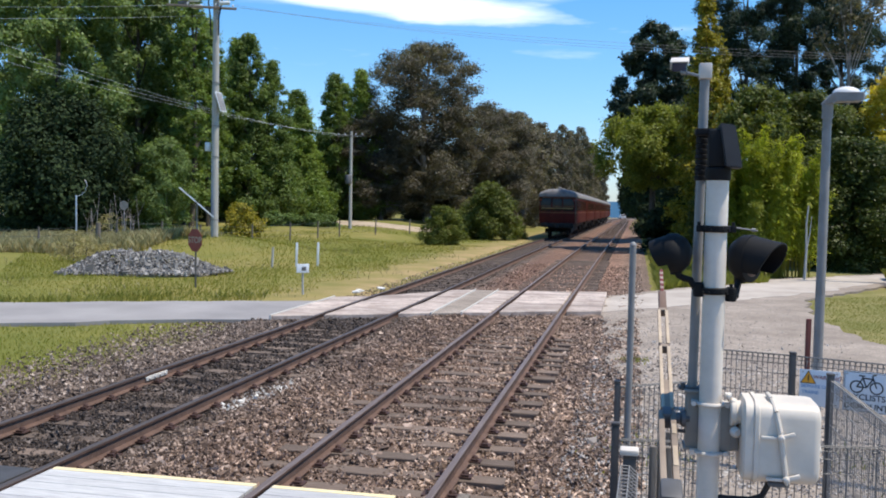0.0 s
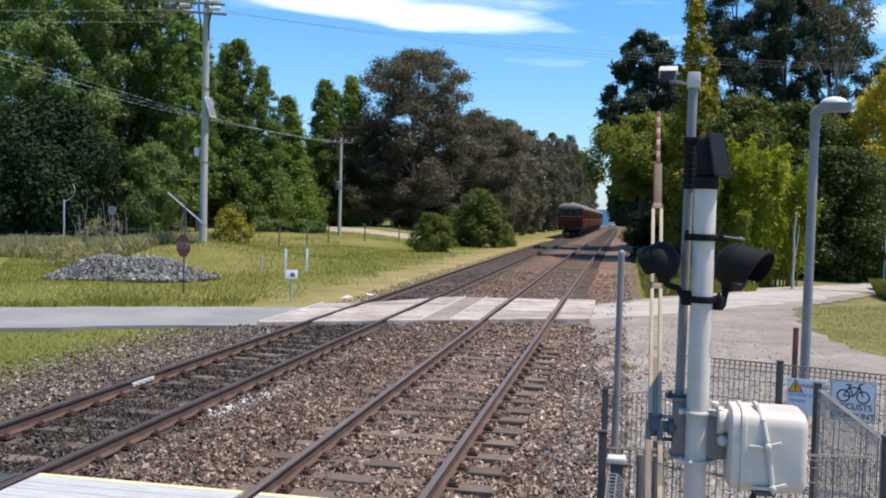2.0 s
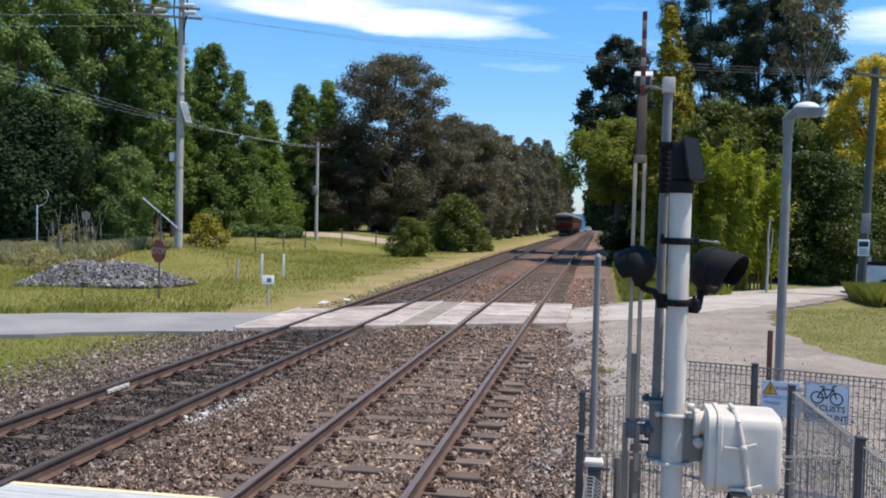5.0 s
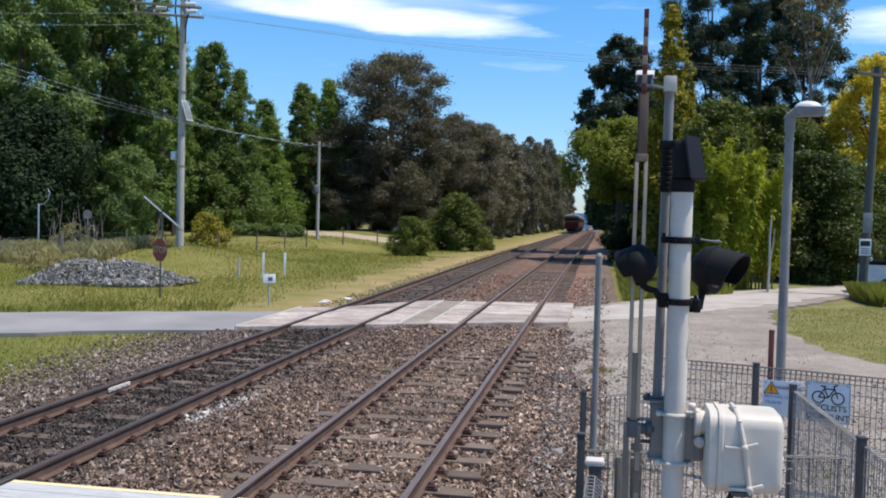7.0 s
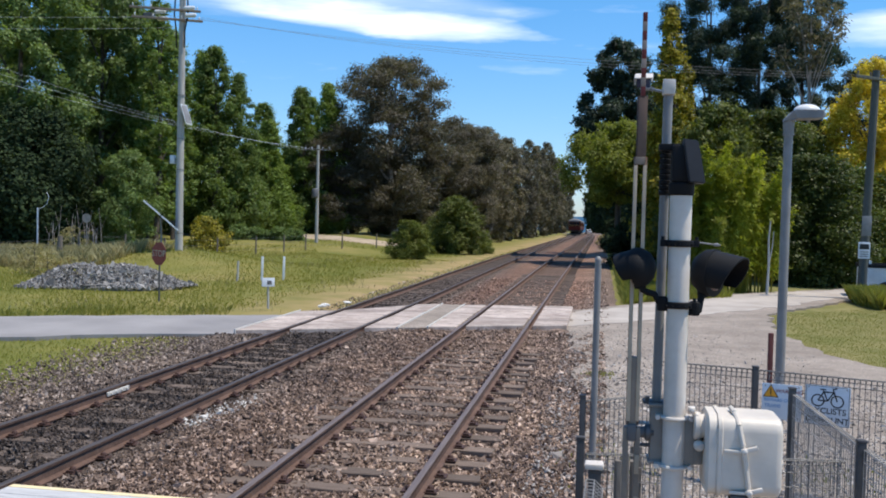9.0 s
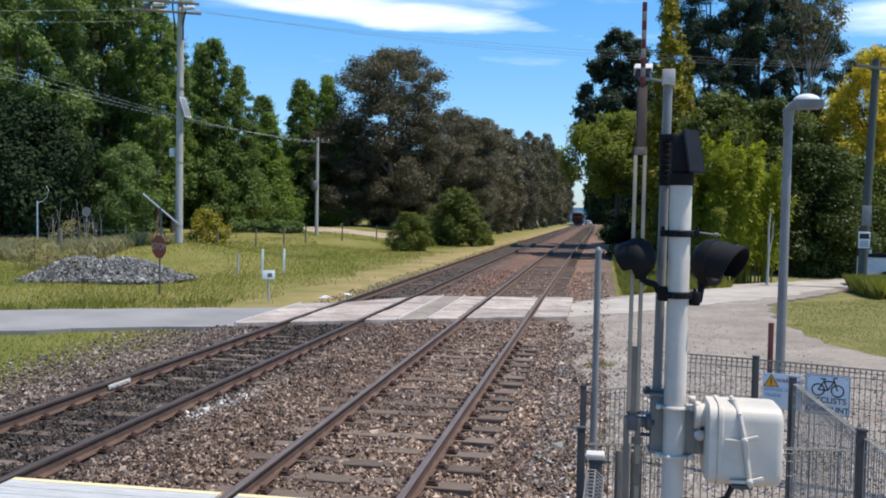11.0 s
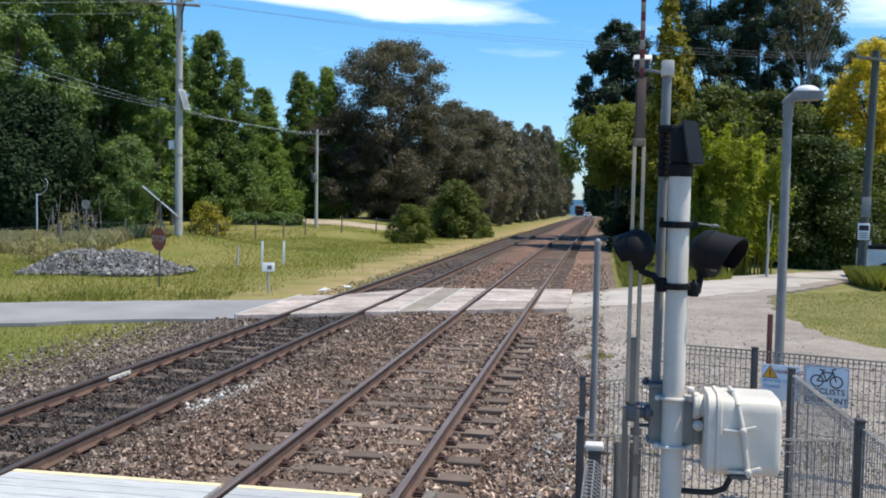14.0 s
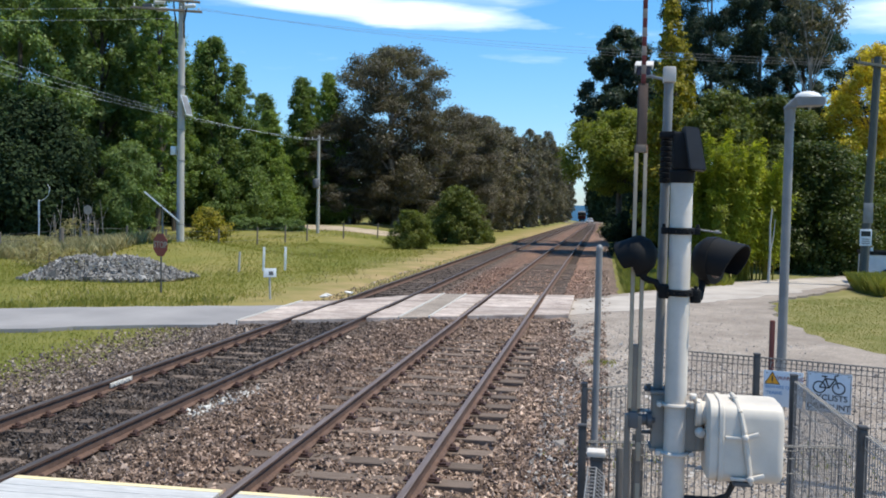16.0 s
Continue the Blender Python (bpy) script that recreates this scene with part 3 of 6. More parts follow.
def bed_height(X, Y):
    """Ballast between and beside the tracks, shouldered at both sides."""
    left = np.where(Y < 21, -8.7, -7.75)
    z = np.full_like(X, -0.195)
    z = np.where(X < left + 0.5, -0.195 - (left + 0.5 - X) * 0.35, z)
    z = np.where(X > -0.9, -0.195 + (X + 0.9) * 0.042, z)
    z = np.where(X > 0.1, z - (X - 0.1) * 0.16, z)  # runs out under the gravel apron
    z += 0.022 * np.sin(X * 7.1 + Y * 2.3) * np.sin(Y * 5.7 - X * 1.9) * np.exp(-np.clip(Y - 20, 0, 60) / 15)
    z += np.where((X > -5.2) & (X < -3.4), 0.04, 0)
    for c in (TRACK_L, TRACK_R):  # the crib is raked low at the sleeper ends
        z -= 0.035 * np.exp(-((np.abs(X - c) - 1.12) / 0.22) ** 2)
    edge = np.exp(-((Y - (23.36 + 0.53 * X) + 0.1) / 0.55) ** 2) + np.exp(-((Y - np.interp(X, [-8.2, -6.7, -5.8, -5.0, -0.7], [23.5, 24.4, 26.0, 27.1, 27.9]) - 0.25) / 0.6) ** 2)
    z += np.where((X > -8.6) & (X < -0.7), 0.085 * edge, 0)
    return z + dip(Y)


bx = np.concatenate([np.arange(-9.3, 0.75, 0.3), [0.75]])
by = np.concatenate([np.arange(-40.0, 2.0, 2.0), np.arange(2.0, 30, 0.3), np.arange(30, 90, 1.0), np.arange(90, 500, 5)])
grid_sheet("ballast", bx, by, bed_height, M["ballast"], "brown-grey crushed stone ballast bed")

# a second road crossing far down the line
flat_piece("road_far", [(-12, 299), (3, 302), (3, 307), (-12, 304)], float(dip(303)) + 0.02, M["palegravel"], "pale road crossing far down the line", 0.3)

# ---------------------------------------------------------------- the two tracks


def rail_part(parent, x, y0, y1, head):
    """A flat-bottomed rail: foot, web and rounded head."""
    prof = [(-0.065, -0.165), (0.065, -0.165), (0.065, -0.153), (0.014, -0.132), (0.009, -0.055), (0.030, -0.036), (0.034, -0.010), (0.026, -0.001),
            (-0.026, -0.001), (-0.034, -0.010), (-0.030, -0.036), (-0.009, -0.055), (-0.014, -0.132), (-0.065, -0.153)]
    ys = [y0] + [v for v in (45, 60, 75, 100, 125, 150, 175, 200, 225, 250, 275, 300, 325, 350, 375, 400, 440) if v < y1] + [y1]
    bm = BM()
    rings = [[bm.verts.new((px + float(veer(y)), y, pz + float(dip(y)))) for px, pz in prof] for y in ys]
    n = len(prof)
    for a, b in zip(rings, rings[1:]):
        for j in range(n):
            f = bm.faces.new((a[j], b[j], b[(j + 1) % n], a[(j + 1) % n]))
            f.material_index = 1 if j in (6, 7, 8) else 0
    bm.faces.new(rings[0])
    bm.faces.new(rings[-1][::-1])
    bmesh.ops.recalc_face_normals(bm, faces=bm.faces)
    ob = part("rail", bm, [M["rust"], head], parent, smooth=False)
    ob.location.x = x
    return ob


def sleeper_mesh(seed):
    rs = random.Random(seed)
    bm = BM()
    box(bm, (0, 0, -0.06), (2.56, 0.225, 0.12), 0.012)
    for v in bm.verts:
        v.co.x += rs.uniform(-0.02, 0.02)
        v.co.z += rs.uniform(-0.006, 0.006)
    return mesh_of("sleeper", bm, M["sleeper"])


def clip_mesh():
    """A rail spike with its plate."""
    bm = BM()
    box(bm, (0.01, 0, 0.008), (0.13, 0.15, 0.016), 0.004)
    lathe(bm, [(0.032, 0.014), (0.036, 0.038), (0.026, 0.058), (0.008, 0.064)], 8, at=(0.0, 0.02, 0))
    box(bm, (0.008, -0.04, 0.026), (0.08, 0.04, 0.026), 0.008)
    return mesh_of("rail_clip", bm, M["clip"])


SLEEPERS, CLIP = [sleeper_mesh(s) for s in range(4)], clip_mesh()
PITCH = 0.612


def railway_track(cx, head_l, head_r, clips_to, label):
    t = thing("railway_track", label, "railway track", "parallel tracks", (cx, 0, 0))
    rail_part(t, -HALF, -40.0, 480, head_l)
    rail_part(t, HALF, -40.0, 480, head_r)
    rs = random.Random(int(-cx * 10))
    y = 8.28 if cx > -4 else 8.05
    k = 0
    near_v, n = [], 0
    while y < 46:
        if not (18.9 < y < 27.6):
            ob = new("sleeper", SLEEPERS[k % 4])
            ob.parent = t
            ob.matrix_basis = pose(rs.uniform(-0.03, 0.03), y, -0.162 + rs.uniform(-0.012, 0.004) - (0.008 if cx < -4 else 0.0), 0, 0, rs.uniform(-1.2, 1.2) + (180 if k % 3 == 0 else 0))
            if y < clips_to:
                for sx in (-1, 1):
                    for side in (-1, 1):
                        c = new("rail_clip", CLIP)
                        c.parent = t
                        c.matrix_basis = pose(sx * HALF + side * 0.105, y + rs.uniform(-0.02, 0.02), -0.158, 0, 0, 0 if side > 0 else 180)
        k += 1
        y += PITCH + rs.uniform(-0.012, 0.012)
    # sleepers in the distance, joined
    vs, fs = [], []
    cube = np.array([(a, b, c) for a in (-1, 1) for b in (-1, 1) for c in (-1, 1)], dtype=float)
    cf = np.array([(0, 1, 3, 2), (4, 6, 7, 5), (0, 4, 5, 1), (2, 3, 7, 6), (0, 2, 6, 4), (1, 5, 7, 3)])
    for j, yy in enumerate(np.concatenate([np.arange(-39.7, 4.8, PITCH), np.arange(y, 300, PITCH)])):
        vs.append(cube * (1.22, 0.11, 0.06) + (float(veer(yy)), yy, -0.246 + float(dip(yy))))
        fs.append(cf + 8 * j)
    ob = raw("distant_sleeper", np.concatenate(vs), np.concatenate(fs), M["sleeper"])
    ob.parent = t
    tagged(ob, kind="stuff")
    return t


railway_track(TRACK_R, M["railhead"], M["railhead"], 22, "straight railway track with polished rails on old timber sleepers")
track_left = railway_track(TRACK_L, M["railhead_dull"], M["railhead_dull"], 19, "straight railway track with dark rusty rails on timber sleepers")

# a whitened joint bar on the outer rail
bm = BM()
box(bm, (0, 0, -0.085), (0.022, 0.62, 0.062), 0.006)
for k in range(4):
    lathe(bm, [(0.016, 0), (0.016, 0.018), (0.008, 0.022)], 6, (1, 0, 0), (0.010, -0.22 + 0.147 * k, -0.085))
joint = part("joint_bar", bm, M["pale"], track_left, "whitened fishplate with bolts")
joint.location = (-HALF + 0.030, 12.45, 0)

# ---------------------------------------------------------------- road crossing panels


def cross_near(x):
    return 23.36 + 0.53 * x


def cross_far(x):
    return np.interp(x, [-8.2, -6.7, -5.8, -5.0, -0.7], [23.5, 24.4, 26.0, 27.1, 27.9])


crossing = thing("level_crossing", "pale worn panels laid between the rails where a road crosses", "level crossing")
STRIPS = [(-7.82, -6.97), (-6.79, -5.46), (-5.28, -4.60), (-3.92, -3.30), (-3.10, -1.78), (-1.58, -0.76)]
for a, b in STRIPS:
    for k in range(3):
        u0, u1 = k / 3 + 0.006, (k + 1) / 3 - 0.006
        out = [(x, cross_near(x) + (cross_far(x) - cross_near(x)) * u) for x, u in ((a, u0), (b, u0), (b, u1), (a, u1))]
        bm = BM()
        slab(bm, out, -0.16, -0.014 - 0.008 * ((k * 2 + int(a * 3)) % 3))
        bmesh.ops.bevel(bm, geom=bm.edges[:], offset=0.015, segments=1, affect="EDGES")
        part("crossing_panel", bm, M["panel"], crossing, smooth=False)
# sealed infill between the tracks and the pale steel angles that edge the panels
bm = BM()
slab(bm, [(-4.565, cross_near(-4.565)), (-3.955, cross_near(-3.955)), (-3.955, cross_far(-3.955)), (-4.565, cross_far(-4.565))], -0.16, -0.034)
part("infill", bm, M["gravel"], crossing, "grey-brown gravel infill", smooth=False)
for x in (-7.84, -4.585, -3.935):
    bm = BM()
    slab(bm, [(x - 0.016, cross_near(x)), (x + 0.016, cross_near(x)), (x + 0.016, cross_far(x)), (x - 0.016, cross_far(x))], -0.16, -0.004)
    part("edge_angle", bm, M["pale"], crossing, "pale worn edge angle", smooth=False)

# ---------------------------------------------------------------- boarded foot crossing
foot = thing("foot_crossing", "weathered grey boarded foot crossing with a yellow painted edge", "boardwalk")
for a, b in ((-5.29, -3.27), (-3.11, -1.98)):
    y = 7.74
    for k in range(14):
        w = 0.085 if k == 0 else 0.19
        bm = BM()
        box(bm, ((a + b) / 2, y - w / 2, -0.055), (b - a, w - 0.008, 0.09), 0.006)
        part("edge_board" if k == 0 else "plank", bm, M["yellow"] if k == 0 else M["deck"], foot, "yellow painted edge board" if k == 0 else "", smooth=False)
        y -= w
for a, b in ((-6.78, -5.47), (-8.6, -6.97)):
    bm = BM()
    box(bm, ((a + b) / 2, 6.4, -0.06), (b - a, 2.5, 0.09), 0.01)
    part("rubber_panel", bm, M["darkgalv"], foot, "dark blue-grey rubber panel", smooth=False)
# a broken timber wedge beside the running rail
bm = BM()
box(bm, (0, 0, 0.05), (0.10, 0.75, 0.10), 0.012, Euler((radians(4), 0, radians(-4))).to_matrix())
wedge = part("timber_offcut", bm, M["timber"])
wedge.location = (-1.46, 7.75, -0.19)
tagged(wedge, "split grey timber offcut lying beside the rail", "timber")

# ---------------------------------------------------------------- loose stones
OCT_V = np.array([(1, 0, 0), (-0.5, 0.87, 0), (-0.5, -0.87, 0), (0.1, 0, 0.9), (-0.1, 0, -0.9)], dtype=float)
OCT_F = np.array([(0, 1, 3), (1, 2, 3), (2, 0, 3), (1, 0, 4), (2, 1, 4), (0, 2, 4)])


def turns(rs, n):
    """n random rotation matrices."""
    q = rs.normal(size=(n, 4))
    q /= np.linalg.norm(q, axis=1)[:, None]
    w, x, y, z = q.T
    return np.stack([1 - 2 * (y * y + z * z), 2 * (x * y - z * w), 2 * (x * z + y * w), 2 * (x * y + z * w), 1 - 2 * (x * x + z * z), 2 * (y * z - x * w),
                     2 * (x * z - y * w), 2 * (y * z + x * w), 1 - 2 * (x * x + y * y)], -1).reshape(n, 3, 3)


def stones(name, places, size, seed, material, label, cat="gravel"):
    """Angular broken stones at the given places."""
    rs = np.random.RandomState(seed)
    n = len(places)
    s = size * np.exp(rs.normal(0, 0.36, n))
    v = OCT_V[None] * (1 + rs.uniform(-0.35, 0.35, (n, 5, 1))) * rs.uniform(0.6, 1.15, (n, 1, 3)) + rs.uniform(-0.28, 0.28, (n, 5, 3))
    v = np.einsum("nij,nkj->nki", turns(rs, n), v) * s[:, None, None] * 0.5 + np.asarray(places)[:, None, :]
    f = (OCT_F[None] + 5 * np.arange(n)[:, None, None]).reshape(-1, 3)
    return tagged(raw(name, v.reshape(-1, 3), f, material), label, cat, kind="stuff")


def ballast_places(seed, n, x0, x1, y0, y1, lift=0.012):
    rs = np.random.RandomState(seed)
    u = rs.rand(n)
    y = y0 * (y1 / y0) ** u  # denser towards the camera
    x = rs.uniform(x0, x1, n)
    z = np.maximum(bed_height(x, y), ground_height(x, y) - 0.005) + lift + rs.uniform(-0.012, 0.02, n)
    # off the rails, thinner on the sleepers and out on the grass
    keep = rs.rand(n) < np.clip((x + 10.4) / 1.7, 0, 1) ** 1.5
    for c in (TRACK_L, TRACK_R):
        for sx in (-1, 1):
            keep &= np.abs(x - c - sx * HALF) > 0.085
        ph = ((y - (8.28 if c > -4 else 8.05)) / PITCH) % 1.0
        on = (np.abs(x - c) < 1.24) & ((ph < 0.2) | (ph > 0.8))
        keep &= ~(on & (rs.rand(n) < np.where(np.abs(x - c) < 0.66, 0.34, 0.80) * (1.0 if c > -4 else 0.6)))
    keep &= ~((y > cross_near(x) - 0.1) & (y < cross_far(x) + 0.1) & (x > -8.5) & (x < -0.7))
    return np.stack([x, y, z], -1)[keep]


stones("ballast_stones", ballast_places(3, 104000, -10.3, 0.15, 7.85, 22.5), 0.044, 4, M["stone"], "loose angular brown-grey ballast stones")
stones("ballast_stones", ballast_places(5, 15000, -8.2, 0.3, 24, 42), 0.047, 6, M["stone"], "loose angular brown-grey ballast stones")
rs0 = np.random.RandomState(8)
n0 = 300
px = rs0.normal(0, 0.22, n0)
py = rs0.uniform(-1, 1, n0)
stones("pale_stones", np.stack([-4.98 + 0.12 * py + px * 0.9, 12.0 + py * 0.95 + rs0.normal(0, 0.2, n0), np.full(n0, -0.172)], -1)[np.hypot(px / 0.3, py) < 1.05], 0.055, 9, M["pale"],
       "whitened stones among the ballast")
# gravel strewn on the apron
n0 = 17000
ax, ay = rs0.uniform(-0.7, 4.4, n0), 8.0 * (24 / 8.0) ** rs0.rand(n0)
keep = rs0.rand(n0) < np.clip(1.15 - np.abs(ax - 0.2) / 2.6, 0.10, 1) * np.clip(1.9 - ay / 14, 0.15, 1)
stones("gravel", np.stack([ax, ay, np.full(n0, GROUND + 0.012)], -1)[keep], 0.034, 10, M["gravelstone"], "scattered loose gravel")
n0 = 11000
ax, ay = rs0.uniform(0.0, 4.9, n0), 9.2 * (17 / 9.2) ** rs0.rand(n0) ** 1.25
stones("gravel", np.stack([ax, ay, np.full(n0, GROUND + 0.010)], -1), 0.036, 14, M["gravelstone"], "scattered loose gravel")
n0 = 1500
ax, ay = rs0.uniform(-0.6, 4.2, n0), rs0.uniform(15, 30, n0)
keep = ay < 24 + 1.1 * (ax + 0.7)
stones("gravel", np.stack([ax, ay, np.full(n0, GROUND + 0.010)], -1)[keep], 0.026, 15, M["gravelstone"], "thin scatter of pebbles on the apron")
# tipped heap of ballast
n0 = 7600
hx0, hy0 = rs0.uniform(-2.2, 2.2, n0), rs0.uniform(-2.2, 2.2, n0)
rr = np.hypot(hx0, hy0)
hx0, hy0 = hx0 * 1.35, hy0 * 0.75
hump = np.interp(hx0, [-2.9, -2.4, -1.5, -1.0, -0.45, 0.5, 1.3, 2.0, 2.9], [0, 0.15, 0.74, 0.86, 0.76, 0.86, 0.68, 0.30, 0]) * np.exp(-np.abs(hy0 / 0.95) ** 2.4)
stones("stone_heap", np.stack([-16.9 + hx0 * 0.95 + hy0 * 0.2, 30.0 + hy0 + hx0 * 0.35, GROUND - 0.03 + hump * 0.95], -1)[hump > 0.07], 0.105, 12, M["heap"], "tipped heap of grey broken stone on the grass", "stone heap")
bm = BM()
bmesh.ops.create_uvsphere(bm, u_segments=24, v_segments=12, radius=1)
for v in bm.verts:
    v.co = Vector((v.co.x * 2.1, v.co.y * 1.2 + v.co.x * 0.8, v.co.z * 0.42 + 0.04 * sin(v.co.x * 5)))
core = part("heap_core", bm, M["heap"], None)
core.location = (-16.9, 30.0, GROUND - 0.05)
tagged(core, "packed core of the stone heap", "stone heap", kind="stuff")

# ---------------------------------------------------------------- boom gate
GATE = (0.405, 5.0, GROUND)
boom_gate = thing("boom_gate", "white pedestrian boom gate with mast, drive box and black crossing lights", "boom gate", at=GATE)


def z_(z):
    return z - GROUND


bm = BM()
rod(bm, (0, 0, 0), (0, 0, z_(2.705)), 0.057, seg=28)
part("mast", bm, M["white"], boom_gate, "white painted steel mast")
bm = BM()
lathe(bm, [(0.17, 0), (0.17, 0.025), (0.075, 0.03), (0.07, 0.10)], 24)
part("base_flange", bm, M["cast"], boom_gate)
# hood on top of the mast: a warning sounder
bm = BM()
lathe(bm, [(0.062, z_(2.690)), (0.066, z_(2.70)), (0.066, z_(2.75)), (0.058, z_(2.758))], 20)
part("collar", bm, M["black"], boom_gate, "black collar")
bm = BM()
plate = [(0.030, -0.105, 2.758), (0.112, -0.105, 2.752), (0.072, -0.075, 2.972), (-0.004, -0.075, 2.982)]
lo = [bm.verts.new((x, y, z_(z))) for x, y, z in plate]
hi = [bm.verts.new((x - 0.004, y + 0.10, z_(z) - 0.004)) for x, y, z in plate]
bm.faces.new(lo)
bm.faces.new(hi[::-1])
for i in range(4):
    bm.faces.new((lo[i], hi[i], hi[(i + 1) % 4], lo[(i + 1) % 4]))
bmesh.ops.recalc_face_normals(bm, faces=bm.faces)
bmesh.ops.bevel(bm, geom=bm.edges[:], offset=0.006, segments=2, affect="EDGES")
part("sounder_hood", bm, M["hood"], boom_gate, "black sloping hood of the warning sounder")
bm = BM()
box(bm, (-0.004, 0.0, z_(2.855)), (0.10, 0.11, 0.19), 0.012)
part("sounder", bm, M["black"], boom_gate, "black warning sounder")
bm = BM()
box(bm, (-0.06, 0.02, z_(2.942)), (0.12, 0.05, 0.035), 0.006)
part("sounder_bracket", bm, M["black"], boom_gate)


def clamp(z, r=0.068, h=0.035, material="black"):
    bm = BM()
    lathe(bm, [(r, -h / 2), (r + 0.006, -h / 2 + 0.004), (r + 0.006, h / 2 - 0.004), (r, h / 2)], 24, at=(0, 0, z_(z)))
    for sx in (-1, 1):
        box(bm, (sx * (r + 0.016), 0, z_(z)), (0.03, 0.05, h), 0.004)
        for dy in (-0.014, 0.014):
            lathe(bm, [(0.008, 0), (0.008, 0.018)], 6, (0, 0, 1), (sx * (r + 0.018), dy, z_(z) + h / 2))
    for k in range(5):
        a = -pi / 2 + (k - 2) * 0.42
        lathe(bm, [(0.006, 0), (0.006, 0.014)], 6, (cos(a), sin(a), 0), ((r + 0.004) * cos(a), (r + 0.004) * sin(a), z_(z) - 0.004))
    return part("clamp", bm, M[material], boom_gate, "bolted black clamp")


clamp(2.440)
clamp(2.118)
bm = BM()
rod(bm, (0.06, 0, z_(2.452)), (0.205, -0.01, z_(2.435)), 0.0045, seg=8)
lathe(bm, [(0.009, 0), (0.009, 0.02)], 6, (1, 0, 0), (0.175, -0.008, z_(2.438)))
part("stay_rod", bm, M["galv"], boom_gate, "thin galvanised stay rod")


def crossing_light(at, axis, arm, s=1.0, deep=0.13):
    """Round lamp with a deep visor; axis is the way it faces."""
    a = Vector(axis).normalized()
    bm = BM()
    lathe(bm, [(r0 * s, h0 * s) for r0, h0 in ((0.035, -0.10), (0.085, -0.075), (0.118, -0.03), (0.122, 0.0), (0.122, 0.022), (0.105, 0.026))], 28, a, at)
    body = part("lamp_body", bm, M["black"], boom_gate, "black round crossing light facing away")
    bm = BM()
    lathe(bm, [(r0 * s, h0 * s) for r0, h0 in ((0.104, 0.020), (0.085, 0.030), (0.045, 0.038), (0.01, 0.040))], 24, a, at)
    part("lens", bm, M["lens"], body, "dark unlit red lens")
    # visor: an open tube, cut back at the bottom
    bm = BM()
    side = a.cross(Vector((0, 0, 1))).normalized()
    up = side.cross(a)
    n = 26
    rows = []
    for r in (0.116 * s, 0.108 * s):
        inner, outer = [], []
        for i in range(n + 1):
            th = radians(-35 + 250 * i / n)
            d = side * cos(th) + up * sin(th)
            dz = d.dot(up)
            reach = 0.05 * s + deep * s * max(0.0, 0.5 + 0.5 * dz) ** 0.7
            inner.append(bm.verts.new(Vector(at) + d * r + a * 0.02))
            outer.append(bm.verts.new(Vector(at) + d * (r - 0.006) + a * reach - up * 0.02 * reach / 0.2))
        rows.append((inner, outer))
    for inner, outer in rows:
        for i in range(n):
            bm.faces.new((inner[i], inner[i + 1], outer[i + 1], outer[i]))
    for i in range(n):
        bm.faces.new((rows[0][1][i], rows[0][1][i + 1], rows[1][1][i + 1], rows[1][1][i]))
    bmesh.ops.recalc_face_normals(bm, faces=bm.faces)
    part("visor", bm, M["black"], body, "deep black visor")
    bm = BM()
    pipe(bm, arm, 0.018, 10)
    for p in (arm[0], arm[-1]):
        lathe(bm, [(0.028, -0.035), (0.032, -0.02), (0.032, 0.03), (0.02, 0.04)], 12, (0, 0, 1), p)
    part("lamp_arm", bm, M["black"], body)
    return body


crossing_light((0.181, 0.13, z_(2.285)), (0.80, -0.52, -0.03), [(0.085, 0.01, z_(2.10)), (0.112, 0.04, z_(2.09)), (0.125, 0.09, z_(2.14)), (0.14, 0.12, z_(2.19))], 1.04)
crossing_light((-0.205, 0.0, z_(2.308)), (-0.93, 0.34, -0.16), [(-0.075, 0, z_(2.12)), (-0.10, 0, z_(2.135)), (-0.12, 0, z_(2.17)), (-0.155, 0, z_(2.178)), (-0.18, 0, z_(2.19)), (-0.195, 0, z_(2.23))], 0.86, 0.09)

# drive mechanism behind the mast
bm = BM()
box(bm, (-0.035, 0.085, z_(1.425)), (0.17, 0.13, 0.29), 0.012)
box(bm, (-0.035, 0.085, z_(1.578)), (0.19, 0.15, 0.016), 0.004)
box(bm, (-0.035, 0.085, z_(1.275)), (0.19, 0.15, 0.016), 0.004)
part("gearbox", bm, M["castgrey"], boom_gate, "grey cast gearbox clamped to the mast")
bm = BM()
box(bm, (0.095, 0.05, z_(1.40)), (0.10, 0.14, 0.24), 0.02)
box(bm, (0.128, 0.03, z_(1.335)), (0.05, 0.12, 0.10), 0.02)
part("gearbox_flange", bm, M["castgrey"], boom_gate, "dark grey bolted flange beside the mast")
for zz in (1.525, 1.268):
    bm = BM()
    ring = [(0.066 * cos(t), 0.066 * sin(t), z_(zz)) for t in [pi + pi * k / 14 for k in range(15)]]
    pipe(bm, [(-0.066, 0.06, z_(zz))] + ring + [(0.066, 0.06, z_(zz))], 0.011, 8)
    for sx in (-1, 1):
        lathe(bm, [(0.014, 0), (0.014, 0.022)], 6, (0, -1, 0), (sx * 0.085, -0.012, z_(zz)))
        box(bm, (sx * 0.078, 0.02, z_(zz)), (0.035, 0.05, 0.022), 0.004)
    part("u_bolt", bm, M["white"], boom_gate, "white painted U-bolt")
